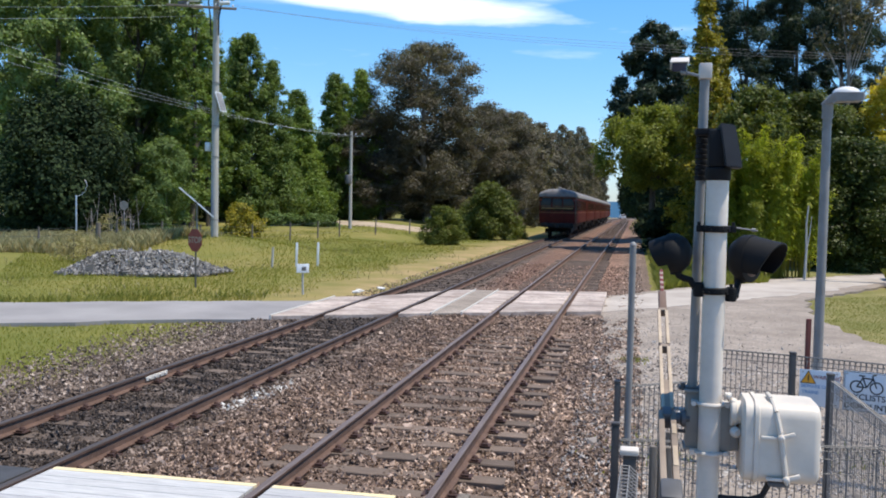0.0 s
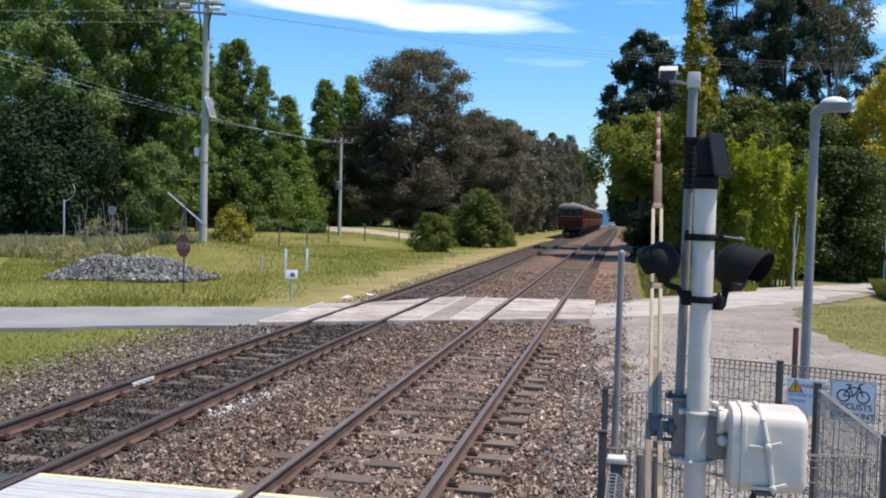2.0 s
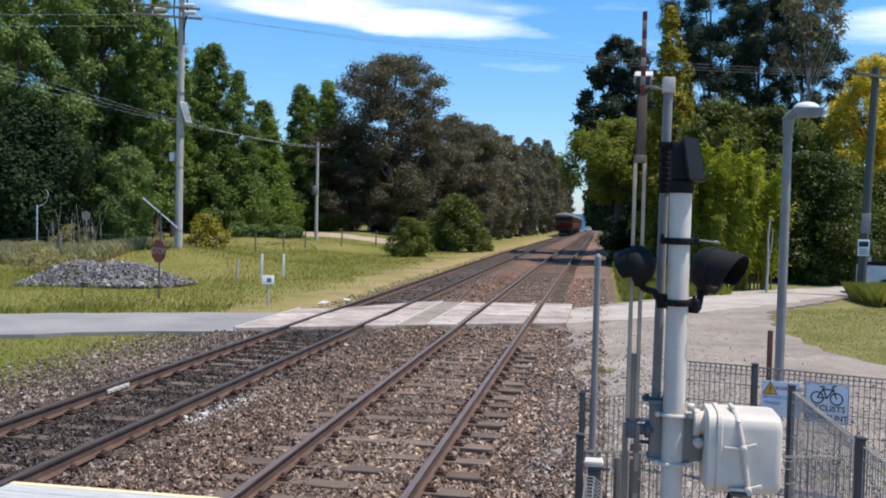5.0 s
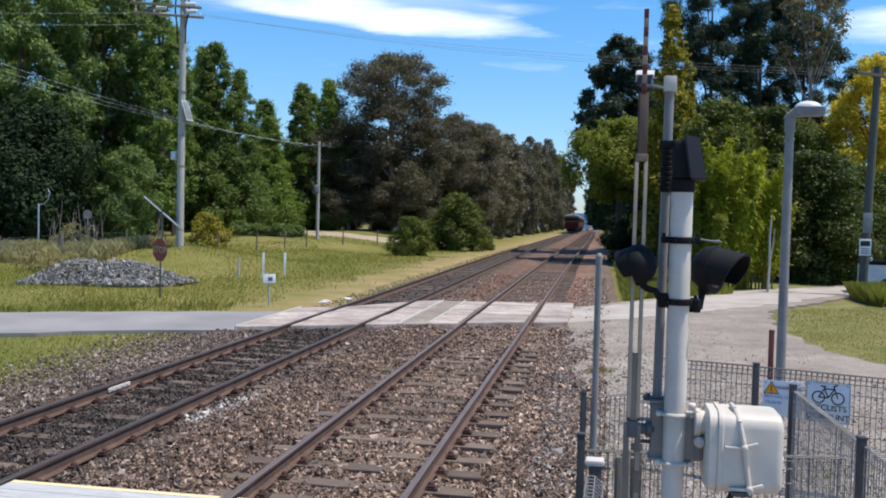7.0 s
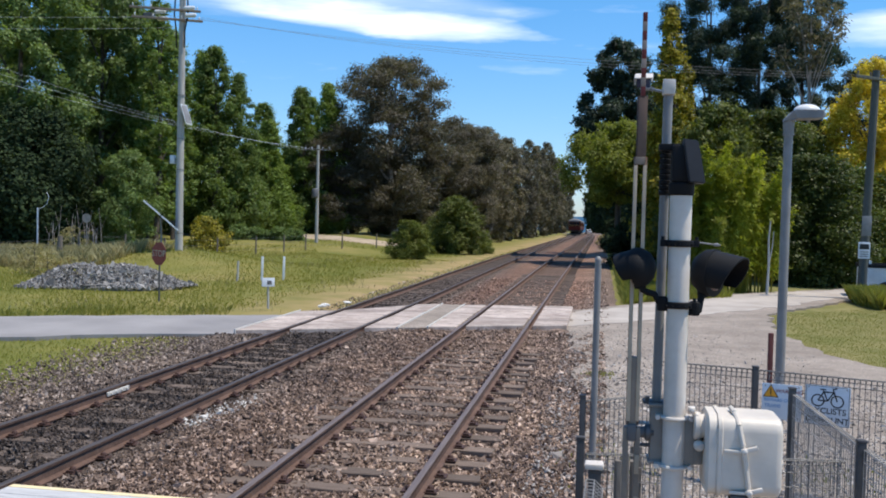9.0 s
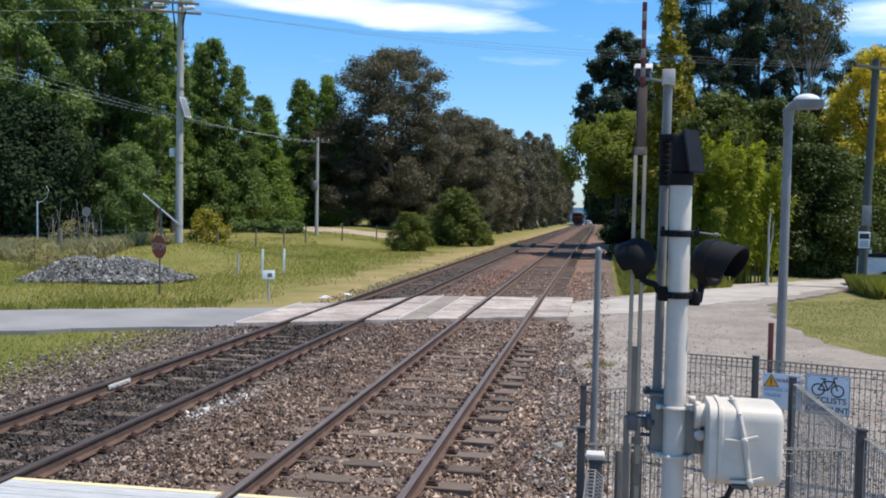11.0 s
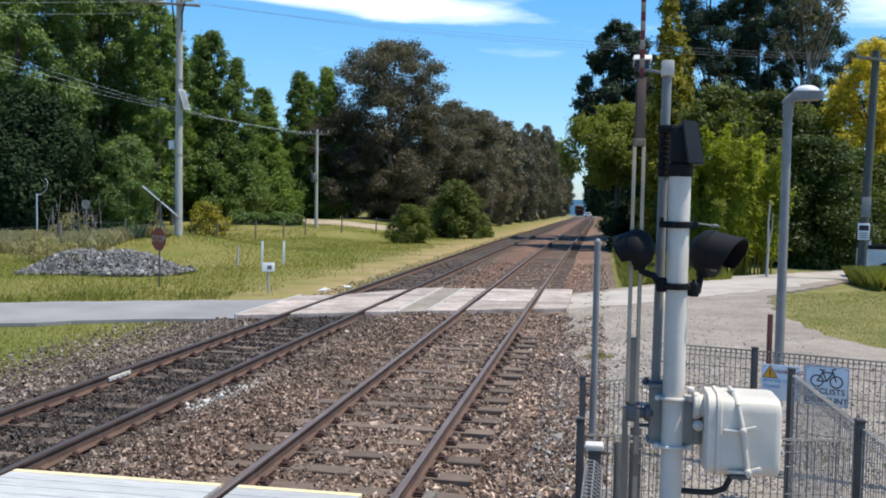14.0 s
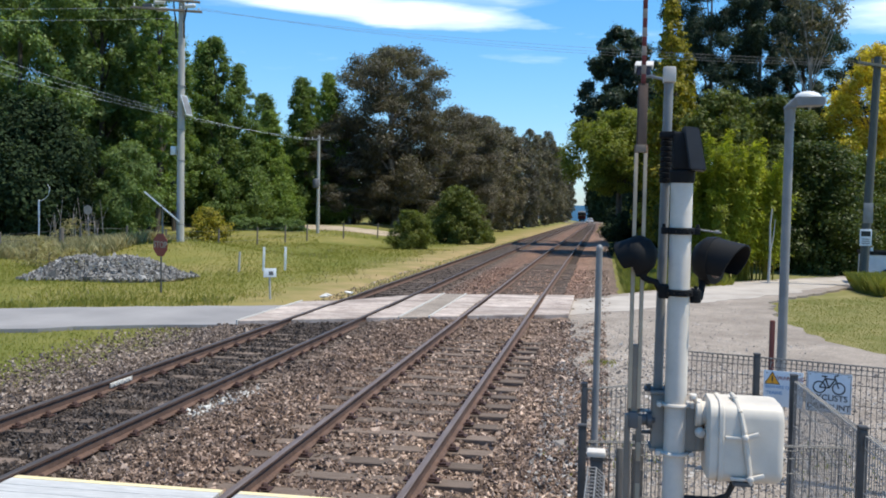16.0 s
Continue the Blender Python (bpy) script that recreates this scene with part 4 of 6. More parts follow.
for zz, xx in ((1.578, 0.082), (1.548, 0.108), (1.500, 0.118)):
    bm = BM()
    lathe(bm, [(0.011, 0), (0.013, 0.010), (0.013, 0.022), (0.008, 0.027)], 8, (0.2, -1, 0.1), (xx, -0.045, z_(zz)))
    box(bm, (xx + 0.005, -0.02, z_(zz)), (0.035, 0.05, 0.022), 0.005)
    part("bolt", bm, M["white"], boom_gate, "white painted bolt")
bm = BM()
lathe(bm, [(0.024, 0), (0.028, 0.012), (0.028, 0.03), (0.016, 0.045)], 12, (0.35, -1, 0.0), (0.118, -0.06, z_(1.400)))
part("grease_cap", bm, M["white"], boom_gate, "white painted grease cap")


def rounded_drum(bm, x0, x1, hy, hz, r, cz, cy, seg=6):
    """A box along x with generously rounded long edges and soft ends."""
    out = []
    for cx_, cz_, a0 in ((hy - r, hz - r, 0), (-(hy - r), hz - r, 90), (-(hy - r), -(hz - r), 180), (hy - r, -(hz - r), 270)):
        for k in range(seg + 1):
            a = radians(a0 + 90 * k / seg)
            out.append((cx_ + r * cos(a), cz_ + r * sin(a)))
    rings = []
    for x, s in ((x0, 0.90), (x0 + 0.012, 1.0), (x1 - 0.035, 1.0), (x1 - 0.012, 0.975), (x1, 0.90)):
        rings.append([bm.verts.new((x, cy + p * s, cz + q * s)) for p, q in out])
    n = len(out)
    for a, b in zip(rings, rings[1:]):
        for j in range(n):
            bm.faces.new((a[j], a[(j + 1) % n], b[(j + 1) % n], b[j]))
    bm.faces.new(rings[0][::-1])
    bm.faces.new(rings[-1])
    return bm


bm = BM()
lathe(bm, [(0.066, 0), (0.072, 0.006), (0.072, 0.028), (0.062, 0.034), (0.062, 0.11)], 22, (1, 0, 0), (0.098, -0.03, z_(1.494)))
part("drive_neck", bm, M["white_cast"], boom_gate, "white cast neck of the drive housing")
bm = BM()
rounded_drum(bm, 0.150, 0.520, 0.165, 0.205, 0.075, z_(1.372), -0.02)
case = part("drive_box", bm, M["white_cast"], boom_gate, "white rounded cast drive box with worn paint")
bm = BM()
rounded_drum(bm, 0.212, 0.240, 0.172, 0.212, 0.078, z_(1.372), -0.02)
part("lid_flange", bm, M["white_cast"], case)
# strap with two latches down the front
bm = BM()
front = -0.02 - 0.165
strap = [(0.285, 0.0, z_(1.592)), (0.289, -0.11, z_(1.588)), (0.305, -0.178, z_(1.535)), (0.325, front - 0.012, z_(1.44)), (0.352, front - 0.012, z_(1.26)), (0.365, front - 0.004, z_(1.175))]
for a, b in zip(strap, strap[1:]):
    rod(bm, a, b, 0.013, seg=8)
part("strap", bm, M["white_cast"], case, "white strap bar across the lid")
for x, zz in ((0.329, 1.415), (0.359, 1.208)):
    bm = BM()
    box(bm, (x - 0.045, front - 0.012, z_(zz) - 0.006), (0.10, 0.018, 0.016), 0.004)
    box(bm, (x + 0.025, front - 0.022, z_(zz) + 0.008), (0.085, 0.02, 0.022), 0.005, Euler((0, radians(-18), 0)).to_matrix())
    lathe(bm, [(0.016, 0), (0.016, 0.02), (0.008, 0.026)], 8, (0, -1, 0), (x, front - 0.02, z_(zz)))
    part("latch", bm, M["white"], case, "white toggle latch")
bm = BM()
box(bm, (0.327, front + 0.01, z_(1.175)), (0.10, 0.05, 0.022), 0.005)
part("hinge_foot", bm, M["cast"], case)
bm = BM()
lathe(bm, [(0.014, 0), (0.018, 0.008), (0.018, 0.02), (0.008, 0.024)], 10, (1, 0, 0), (0.518, -0.08, z_(1.335)))
part("plug", bm, M["white"], case)
bm = BM()
pipe(bm, [(0.300, -0.02, z_(1.18)), (0.297, -0.03, z_(1.12)), (0.27, -0.035, z_(1.065)), (0.21, -0.03, z_(1.04)), (0.12, -0.02, z_(1.035)), (0.055, 0.0, z_(1.03))], 0.016, 10)
part("cable", bm, M["rubber"], boom_gate, "black cable looping to the mast")
# shaft to the boom
bm = BM()
rod(bm, (-0.10, 0.03, z_(1.43)), (-0.250, 0.03, z_(1.43)), 0.017, seg=14)
lathe(bm, [(0.045, 0), (0.045, 0.02), (0.03, 0.03), (0.03, 0.05)], 16, (-1, 0, 0), (-0.12, 0.03, z_(1.43)))
rod(bm, (-0.10, 0.06, z_(1.355)), (-0.18, 0.06, z_(1.355)), 0.010, seg=8)
part("shaft", bm, M["cast"], boom_gate, "dark drive shaft")

# the boom itself: forked arm, single striped tip; it turns about the shaft
BOOM_AT = (-0.216, 0.03, z_(1.43))
bm = BM()
box(bm, (0, 0, 0), (0.05, 0.09, 0.09), 0.012)
boom = part("boom", bm, M["cast"], boom_gate, "forked boom with white strips and a red and white tip")
boom.location = BOOM_AT
bm = BM()
box(bm, (0.005, 0.20, 0.0), (0.042, 0.40, 0.046), 0.006)
part("boom_root", bm, M["boomroot"], boom, "grey-brown root plate")
for sx, x0, x1 in ((-1, -0.022, -0.020), (1, 0.026, 0.028)):
    bm = BM()
    a, b = Vector((x0, 0.04, 0)), Vector((x1, 1.46, 0))
    rod(bm, a, b, 0.011, seg=4)
    for v in bm.verts:
        v.co.z *= 2.4
    slat = part("boom_slat", bm, M["boomgrey"], boom)
    for y0, y1 in ((0.06, 0.84), (0.885, 1.415)):
        bm = BM()
        box(bm, ((x0 + x1) / 2, (y0 + y1) / 2, 0.026), (0.019, y1 - y0, 0.004), 0.001)
        part("white_strip", bm, M["strip"], slat, "white reflective strip")
for y in (0.86, 1.44):
    bm = BM()
    box(bm, (0.003, y, 0.0), (0.055, 0.04, 0.05), 0.004)
    part("spreader", bm, M["boomroot"], boom)
for x, w, mat in ((-0.0125, 0.018, "boomdark"), (0.0230, 0.015, "boomgrey")):
    bm = BM()
    box(bm, (x, 1.60, 0.0), (w, 0.36, 0.040), 0.003)
    part("lamination", bm, M[mat], boom, "worn side lamination of the boom")
bm = BM()
box(bm, (0.006, 1.83, 0.0), (0.018, 0.77, 0.036), 0.005)
part("boom_tip", bm, M["boomdark"], boom, "single outer bar of the boom")
for k in range(9):
    bm = BM()
    y0 = 1.780 + 0.0485 * k
    box(bm, (0.006, y0 + 0.0242, 0.0), (0.024, 0.0480, 0.040), 0.002)
    part("band", bm, M["red" if k % 2 == 0 else "bandpale"], boom, "red band" if k % 2 == 0 else "white band")
# pale face painted brown, as it looks shaded with the boom upright
bm = BM()
box(bm, (0.005, 1.61, 0.0215), (0.040, 0.32, 0.004), 0.001)
part("worn_strip", bm, M["boomgrey"], boom, "mid strip coloured brown for the shade on the raised boom")
# counterweight arms on the other side of the pivot
for x in (-0.03, 0.03):
    bm = BM()
    box(bm, (x, -0.40, 0.0), (0.030, 0.85, 0.06), 0.004)
    part("counter_arm", bm, M["boomroot"], boom)
for y0, y1 in ((-0.12, -0.22), (-0.34, -0.52)):
    bm = BM()
    box(bm, (0.03, (y0 + y1) / 2, 0.032), (0.024, abs(y1 - y0), 0.004), 0.001)
    part("white_strip", bm, M["strip"], boom, "white reflective strip")
bm = BM()
box(bm, (0, -0.78, 0.0), (0.10, 0.16, 0.16), 0.02)
part("counterweight", bm, M["cast"], boom, "cast counterweight")

# ---------------------------------------------------------------- camera pole on the gearbox
cctv = thing("camera_pole", "galvanised pole carrying a white box camera", "camera pole", at=(0.318, 5.10, 1.575))
bm = BM()
rod(bm, (0, 0, 0.0), (0.012, 0, 1.648), 0.025, seg=20)
part("pole", bm, M["galv"], cctv, "blue-grey galvanised pole")
bm = BM()
box(bm, (-0.005, 0, 0.008), (0.13, 0.10, 0.014), 0.003)
for sx in (-0.05, 0.045):
    lathe(bm, [(0.012, 0), (0.012, 0.025)], 6, (0, 0, 1), (sx, -0.03, 0.014))
part("foot_plate", bm, M["darkgalv"], cctv)
bm = BM()
box(bm, (0.014, 0, 1.690), (0.064, 0.075, 0.082), 0.008)
part("junction_box", bm, M["white"], cctv, "white junction box")
bm = BM()
aim = Euler((radians(20), 0, radians(-5))).to_matrix()
HEAD = Vector((-0.096, 0.55, 1.804))
box(bm, HEAD, (0.080, 0.105, 0.053), 0.006, aim)
head = part("camera_housing", bm, M["solar"], cctv, "dark blue camera housing")
bm = BM()
box(bm, HEAD + aim @ Vector((0, 0, 0.032)), (0.104, 0.122, 0.006), 0.002, aim)
box(bm, HEAD + aim @ Vector((-0.049, 0, 0.011)), (0.006, 0.122, 0.044), 0.002, aim)
box(bm, HEAD + aim @ Vector((0.049, 0, 0.020)), (0.006, 0.122, 0.024), 0.002, aim)
part("sunshield", bm, M["white"], head, "white sunshield")
bm = BM()
pipe(bm, [(-0.09, 0.53, 1.785), (-0.085, 0.5, 1.750), (-0.06, 0.40, 1.738), (0.005, 0.03, 1.668)], 0.008, 8)
lathe(bm, [(0.013, 0), (0.013, 0.014)], 10, (0.2, -1, -0.2), (-0.058, 0.39, 1.737))
part("camera_arm", bm, M["galv"], cctv)
for k in range(9):
    bm = BM()
    lathe(bm, [(0.027, -0.0135), (0.032, -0.009), (0.033, 0.009), (0.027, 0.0135)], 14, at=(0.0085 + 0.0002 * k, 0, 1.13 + 0.028 * k))
    part("sleeve_ring", bm, M["black"], cctv, "black ribbed sleeve round the pole")

# ---------------------------------------------------------------- lamp post
lamp_post = thing("street_lamp", "galvanised lamp post with a domed white lantern", "street lamp", at=(2.345, 12.6, GROUND))
LZ = 4.07 - GROUND
bm = BM()
rod(bm, (0, 0, 0), (0, 0, 2.6), 0.062, 0.058, 20)
rod(bm, (0, 0, 2.6), (0, 0, LZ - 0.32), 0.058, 0.055, 20)
lathe(bm, [(0.12, 0), (0.12, 0.02), (0.065, 0.03)], 20)
part("pole", bm, M["galv"], lamp_post)
bm = BM()
lathe(bm, [(0.072, 0), (0.072, 0.03)], 16, at=(0, 0, LZ - 0.36))
lathe(bm, [(0.064, 0), (0.068, 0.04), (0.070, 0.16)], 16, at=(0, 0, LZ - 0.33))
part("neck", bm, M["galv"], lamp_post)
# the lantern: a shallow cast tray that slopes down to the neck, with a domed cover
bm = BM()
tray = [(-0.072, LZ - 0.185), (0.045, LZ - 0.175), (0.075, LZ - 0.160), (0.385, LZ - 0.150), (0.410, LZ - 0.135), (0.412, LZ - 0.060), (0.395, LZ - 0.040), (0.060, LZ - 0.040), (0.030, LZ - 0.058), (-0.070, LZ - 0.165)]
sides = []
for yy, s_ in ((-0.13, 0.93), (-0.115, 1.0), (0.115, 1.0), (0.13, 0.93)):
    sides.append([bm.verts.new((0.17 + (px_ - 0.17) * s_, yy * (0.55 if px_ < 0.03 else 1.0), LZ - 0.105 + (pz_ - LZ + 0.105) * s_)) for px_, pz_ in tray])
for a, b in zip(sides, sides[1:]):
    for i in range(len(tray)):
        bm.faces.new((a[i], a[(i + 1) % len(tray)], b[(i + 1) % len(tray)], b[i]))
bm.faces.new(sides[0][::-1])
bm.faces.new(sides[-1])
bmesh.ops.recalc_face_normals(bm, faces=bm.faces)
part("lantern_body", bm, M["galv"], lamp_post, "grey cast lantern body", smooth=False)
bm = BM()
n, m = 24, 6
rings = []
for j in range(m + 1):
    a = j / m * pi / 2
    rings.append([bm.verts.new((0.215 + 0.165 * cos(a) * cos(2 * pi * i / n), 0.118 * cos(a) * sin(2 * pi * i / n), LZ - 0.042 + 0.083 * sin(a))) for i in range(n)])
for a, b in zip(rings, rings[1:]):
    for i in range(n):
        bm.faces.new((a[i], a[(i + 1) % n], b[(i + 1) % n], b[i]))
bm.faces.new(rings[0][::-1])
bmesh.ops.remove_doubles(bm, verts=bm.verts, dist=0.0005)
part("lantern_cover", bm, M["lampglass"], lamp_post, "pale domed lantern cover")

# ---------------------------------------------------------------- roll-top mesh fences


def mesh_panel(parent, a, b, top, bottom=0.06, step=0.05, fold=0.085, lean=1, mat="wire"):
    """Welded wire between two points, its top edge rolled into a triangle."""
    a, b = Vector((*a, 0)), Vector((*b, 0))
    d = (b - a).normalized()
    nrm = Vector((-d.y, d.x, 0)) * lean
    L = (b - a).length
    bm = BM()
    n = max(2, int(L / step))
    for i in range(n + 1):
        p = a + d * (L * i / n)
        rod(bm, p + Vector((0, 0, GROUND + bottom)), p + Vector((0, 0, top)), 0.0034, seg=4, caps=False)
        q = [p + Vector((0, 0, top)), p + nrm * fold * 0.5 + Vector((0, 0, top + 0.0)), p + nrm * fold + Vector((0, 0, top - 0.05)), p + Vector((0, 0, top - 0.085))]
        for u, v in zip(q, q[1:]):
            rod(bm, u, v, 0.0034, seg=4, caps=False)
    lines = [(Vector((0, 0, top)), 0.0042), (nrm * fold * 0.5 + Vector((0, 0, top)), 0.0042), (nrm * fold + Vector((0, 0, top - 0.05)), 0.004), (Vector((0, 0, top - 0.085)), 0.004)]
    z = top - 0.19
    while z > GROUND + bottom:
        lines.append((Vector((0, 0, z)), 0.0034))
        z -= 0.2
    for off, r in lines:
        rod(bm, a + off, b + off, r, seg=4, caps=False)
    return part("wire_mesh", bm, M[mat], parent, smooth=False)


def fence_post(parent, x, y, top, s=0.06):
    bm = BM()
    box(bm, (x, y, (GROUND + top) / 2), (s, s, top - GROUND), 0.006)
    post = part("post", bm, M["darkgalv"], parent)
    bm = BM()
    box(bm, (x, y, top + 0.012), (s + 0.008, s + 0.008, 0.024), 0.008)
    part("cap", bm, M["darkgalv"], post)
    return post


def mesh_fence(label, posts, panels):
    f = thing("mesh_fence", label, "fence", "roll-top mesh fences")
    for p in posts:
        fence_post(f, *p)
    for a, b, top, lean, *mat in panels:
        mesh_panel(f, a, b, top, lean=lean, mat=mat[0] if mat else "wire")
    return f


mesh_fence("grey roll-top welded mesh fence behind the path", [(1.60, 9.88, 1.08), (4.4, 8.9, 1.05)], [((0.62, 10.15), (1.57, 9.90), 1.06, 1), ((1.63, 9.87), (4.37, 8.92), 1.06, 1)])
mesh_fence("grey roll-top mesh fence along the path", [(1.74, 8.74, 1.07), (1.80, 6.72, 1.07)], [((1.74, 8.70), (1.80, 6.76), 1.03, 1, "galv")])
mesh_fence("grey roll-top mesh fence running on beside the path", [(1.92, 4.6, 1.07)], [((1.81, 6.68), (1.92, 4.63), 1.03, 1, "galv")])
mesh_fence("low grey mesh fence across the maze", [(-0.10, 6.6, 1.0, 0.055)], [((-0.06, 6.68), (1.76, 6.95), 0.875, 1)])
mesh_fence("grey mesh fence at the track side", [(-0.115, 8.1, 1.02, 0.05)], [((-0.09, 8.12), (0.62, 8.6), 0.98, 1)])
end_fence = thing("mesh_fence", "grey mesh fence end seen along its rolled top", "fence", "roll-top mesh fences")
fence_post(end_fence, 0.005, 6.28, 0.86, 0.085)
mesh_panel(end_fence, (-0.052, 6.2), (-0.09, 4.2), 0.83, step=0.075, fold=0.11, mat="galv")
bm = BM()
box(bm, (0, 0, 0), (0.125, 0.125, 0.04), 0.014)
cap = part("post_cap", bm, M["white"])
cap.location = (0.0, 6.28, 0.908)
tagged(cap, "white plastic cap on the fence end post", "post cap")

# posts in and near the path
bm = BM()
rod(bm, (0, 0, 0), (0.0, 0, 2.215 - GROUND), 0.028, seg=16)
lathe(bm, [(0.028, 2.215 - GROUND), (0.022, 2.235 - GROUND), (0.008, 2.245 - GROUND)], 16)
ob = part("steel_post", bm, M["galv"])
ob.location = (-0.018, 8.1, GROUND)
tagged(ob, "tall round galvanised steel post", "post")
bm = BM()
box(bm, (0, 0, 0.725), (0.055, 0.055, 1.45), 0.006)
ob = part("marker_post", bm, M["redpost"])
ob.location = (1.972, 11.2, GROUND)
tagged(ob, "square red-brown painted marker post", "post")
for x, y, h, w in ((0.30, 6.9, 1.06, 0.085), (0.158, 6.3, 1.10, 0.045), (0.208, 6.32, 1.15, 0.042), (0.262, 6.34, 1.09, 0.052)):
    bm = BM()
    box(bm, (0, 0, h / 2), (w, 0.06, h), 0.008)
    ob = part("timber_post", bm, M["timber"])
    ob.location = (x, y, GROUND)
    tagged(ob, "weathered grey timber post in the maze", "post", "timber posts")

# ---------------------------------------------------------------- signs on the fence


def sign_board(name, label, at, w, h, tilt=0.0, turn=0.0):
    t = thing(name, label, "sign", at=at, turn=turn)
    bm = BM()
    box(bm, (0, 0, 0), (w, 0.006, h), 0.002)
    part("board", bm, M["signwhite"], t)
    for sx in (-1, 1):
        for sz in (-1, 1):
            bm = BM()
            lathe(bm, [(0.008, 0), (0.006, 0.004)], 8, (0, -1, 0), (sx * (w / 2 - 0.03), -0.003, sz * (h / 2 - 0.025)))
            part("rivet", bm, M["galv"], t)
    return t


def border(parent, w, h, t, material):
    bm = BM()
    for c, s in (((0, -0.0042, h / 2), (w + t, 0.002, t)), ((0, -0.0042, -h / 2), (w + t, 0.002, t)), ((w / 2, -0.0042, 0), (t, 0.002, h - t)), ((-w / 2, -0.0042, 0), (t, 0.002, h - t))):
        box(bm, c, s)
    return part("border", bm, material, parent)


bike = sign_board("cyclist_sign", "white square sign with a black bicycle symbol", (2.225, 9.52, 0.797), 0.41, 0.39, turn=-19)
border(bike, 0.39, 0.375, 0.004, M["signblack"])


def ring(bm, cx, cz, r, t, seg=28):
    prev = None
    first = None
    for i in range(seg):
        a = 2 * pi * i / seg
        q = [bm.verts.new((cx + rr * cos(a), -0.0045, cz + rr * sin(a))) for rr in (r - t, r)]
        if prev:
            bm.faces.new((prev[0], prev[1], q[1], q[0]))
        else:
            first = q
        prev = q
    bm.faces.new((prev[0], prev[1], first[1], first[0]))


def stroke(bm, a, b, t):
    a, b = Vector((a[0], -0.0045, a[1])), Vector((b[0], -0.0045, b[1]))
    d = (b - a).normalized()
    s = Vector((-d.z, 0, d.x)) * t / 2
    bm.faces.new([bm.verts.new(v) for v in (a - s, b - s, b + s, a + s)])


bm = BM()
ring(bm, -0.088, 0.048, 0.062, 0.013)
part("wheel_ring", bm, M["signblack"], bike, "black ring of the bicycle symbol", smooth=False)
bm = BM()
ring(bm, 0.088, 0.048, 0.062, 0.013)
part("wheel_ring", bm, M["signblack"], bike, "black ring of the bicycle symbol", smooth=False)
for a, b in (((-0.088, 0.048), (-0.035, 0.135)), ((-0.035, 0.135), (0.055, 0.135)), ((0.055, 0.135), (0.0, 0.048)), ((0.0, 0.048), (-0.088, 0.048)), ((0.0, 0.048), (-0.04, 0.15)),
             ((0.088, 0.048), (0.048, 0.165)), ((0.048, 0.165), (0.085, 0.178)), ((-0.07, 0.158), (-0.015, 0.158))):
    bm = BM()
    stroke(bm, a, b, 0.013)
    part("stroke", bm, M["signblack"], bike, "black stroke of the bicycle symbol", smooth=False)
words("CYCLISTS", 0.080, (0, -0.0050, -0.052), bike, M["signblack"], bold=0.001)
words("DISMOUNT", 0.077, (0, -0.0050, -0.140), bike, M["signblack"], bold=0.001)

warn = sign_board("warning_sign", "white warning sign with an orange triangle", (1.835, 9.72, 0.775), 0.375, 0.36, turn=-14)
bm = BM()
for s, y, mi in ((0.088, -0.0040, 0), (0.074, -0.0046, 1)):
    f = bm.faces.new([bm.verts.new((-0.105 + s * cos(a), y, 0.085 + s * sin(a))) for a in (radians(-150), radians(-30), radians(90))])
    f.material_index = mi
part("triangle", bm, [M["signblack"], M["signorange"]], warn, "orange warning triangle", smooth=False)
bm = BM()
stroke(bm, (-0.105, 0.128), (-0.105, 0.070), 0.012)
stroke(bm, (-0.105, 0.058), (-0.105, 0.048), 0.012)
for v in bm.verts:
    v.co.y = -0.0052
part("mark", bm, M["signblack"], warn, smooth=False)
words("WARNING", 0.054, (0.07, -0.0050, 0.108), warn, M["signred"], bold=0.0005)
words("BEWARE OF", 0.046, (-0.045, -0.0050, 0.015), warn, M["signblue"], bold=0.001)
words("TRAINS", 0.046, (-0.085, -0.0050, -0.045), warn, M["signblue"], bold=0.001)

# ---------------------------------------------------------------- stop sign across the road
stop = thing("stop_sign", "faded red octagonal stop sign on a steel post", "stop sign", at=(-12.89, 25.7, GROUND), turn=-27)
bm = BM()
rod(bm, (0, 0.03, 0), (0, 0.03, 1.72), 0.026, seg=12)
part("post", bm, M["darkgalv"], stop)
bm = BM()
oc = [(0.36 * cos(radians(22.5 + 45 * k)), 0.36 * sin(radians(22.5 + 45 * k))) for k in range(8)]
slab(bm, oc, -0.004, 0.004)
for v in bm.verts:
    v.co = Vector((v.co.x, -v.co.z, v.co.y + 1.42))
plate = part("plate", bm, M["signred"], stop, "faded red octagon", smooth=False)
words("STOP", 0.27, (0, -0.008, 1.42), stop, M["boompale"], bold=0.003)

# small marker sign and two white guide posts on the verge
small = thing("marker_sign", "small white sign plate on a leaning timber stake", "sign", at=(-9.23, 25.0, GROUND), turn=32)
bm = BM()
rod(bm, (0.02, 0, 0), (0.0, 0, 0.78), 0.032, 0.028, seg=8)
part("stake", bm, M["pole"], small)
bm = BM()
box(bm, (0.0, -0.04, 0.75), (0.36, 0.03, 0.25), 0.006)
part("plate", bm, M["signwhite"], small)
bm = BM()
box(bm, (0.03, -0.058, 0.74), (0.13, 0.004, 0.11), 0.001)
part("print_bar", bm, M["cast"], small, "dark unreadable print")
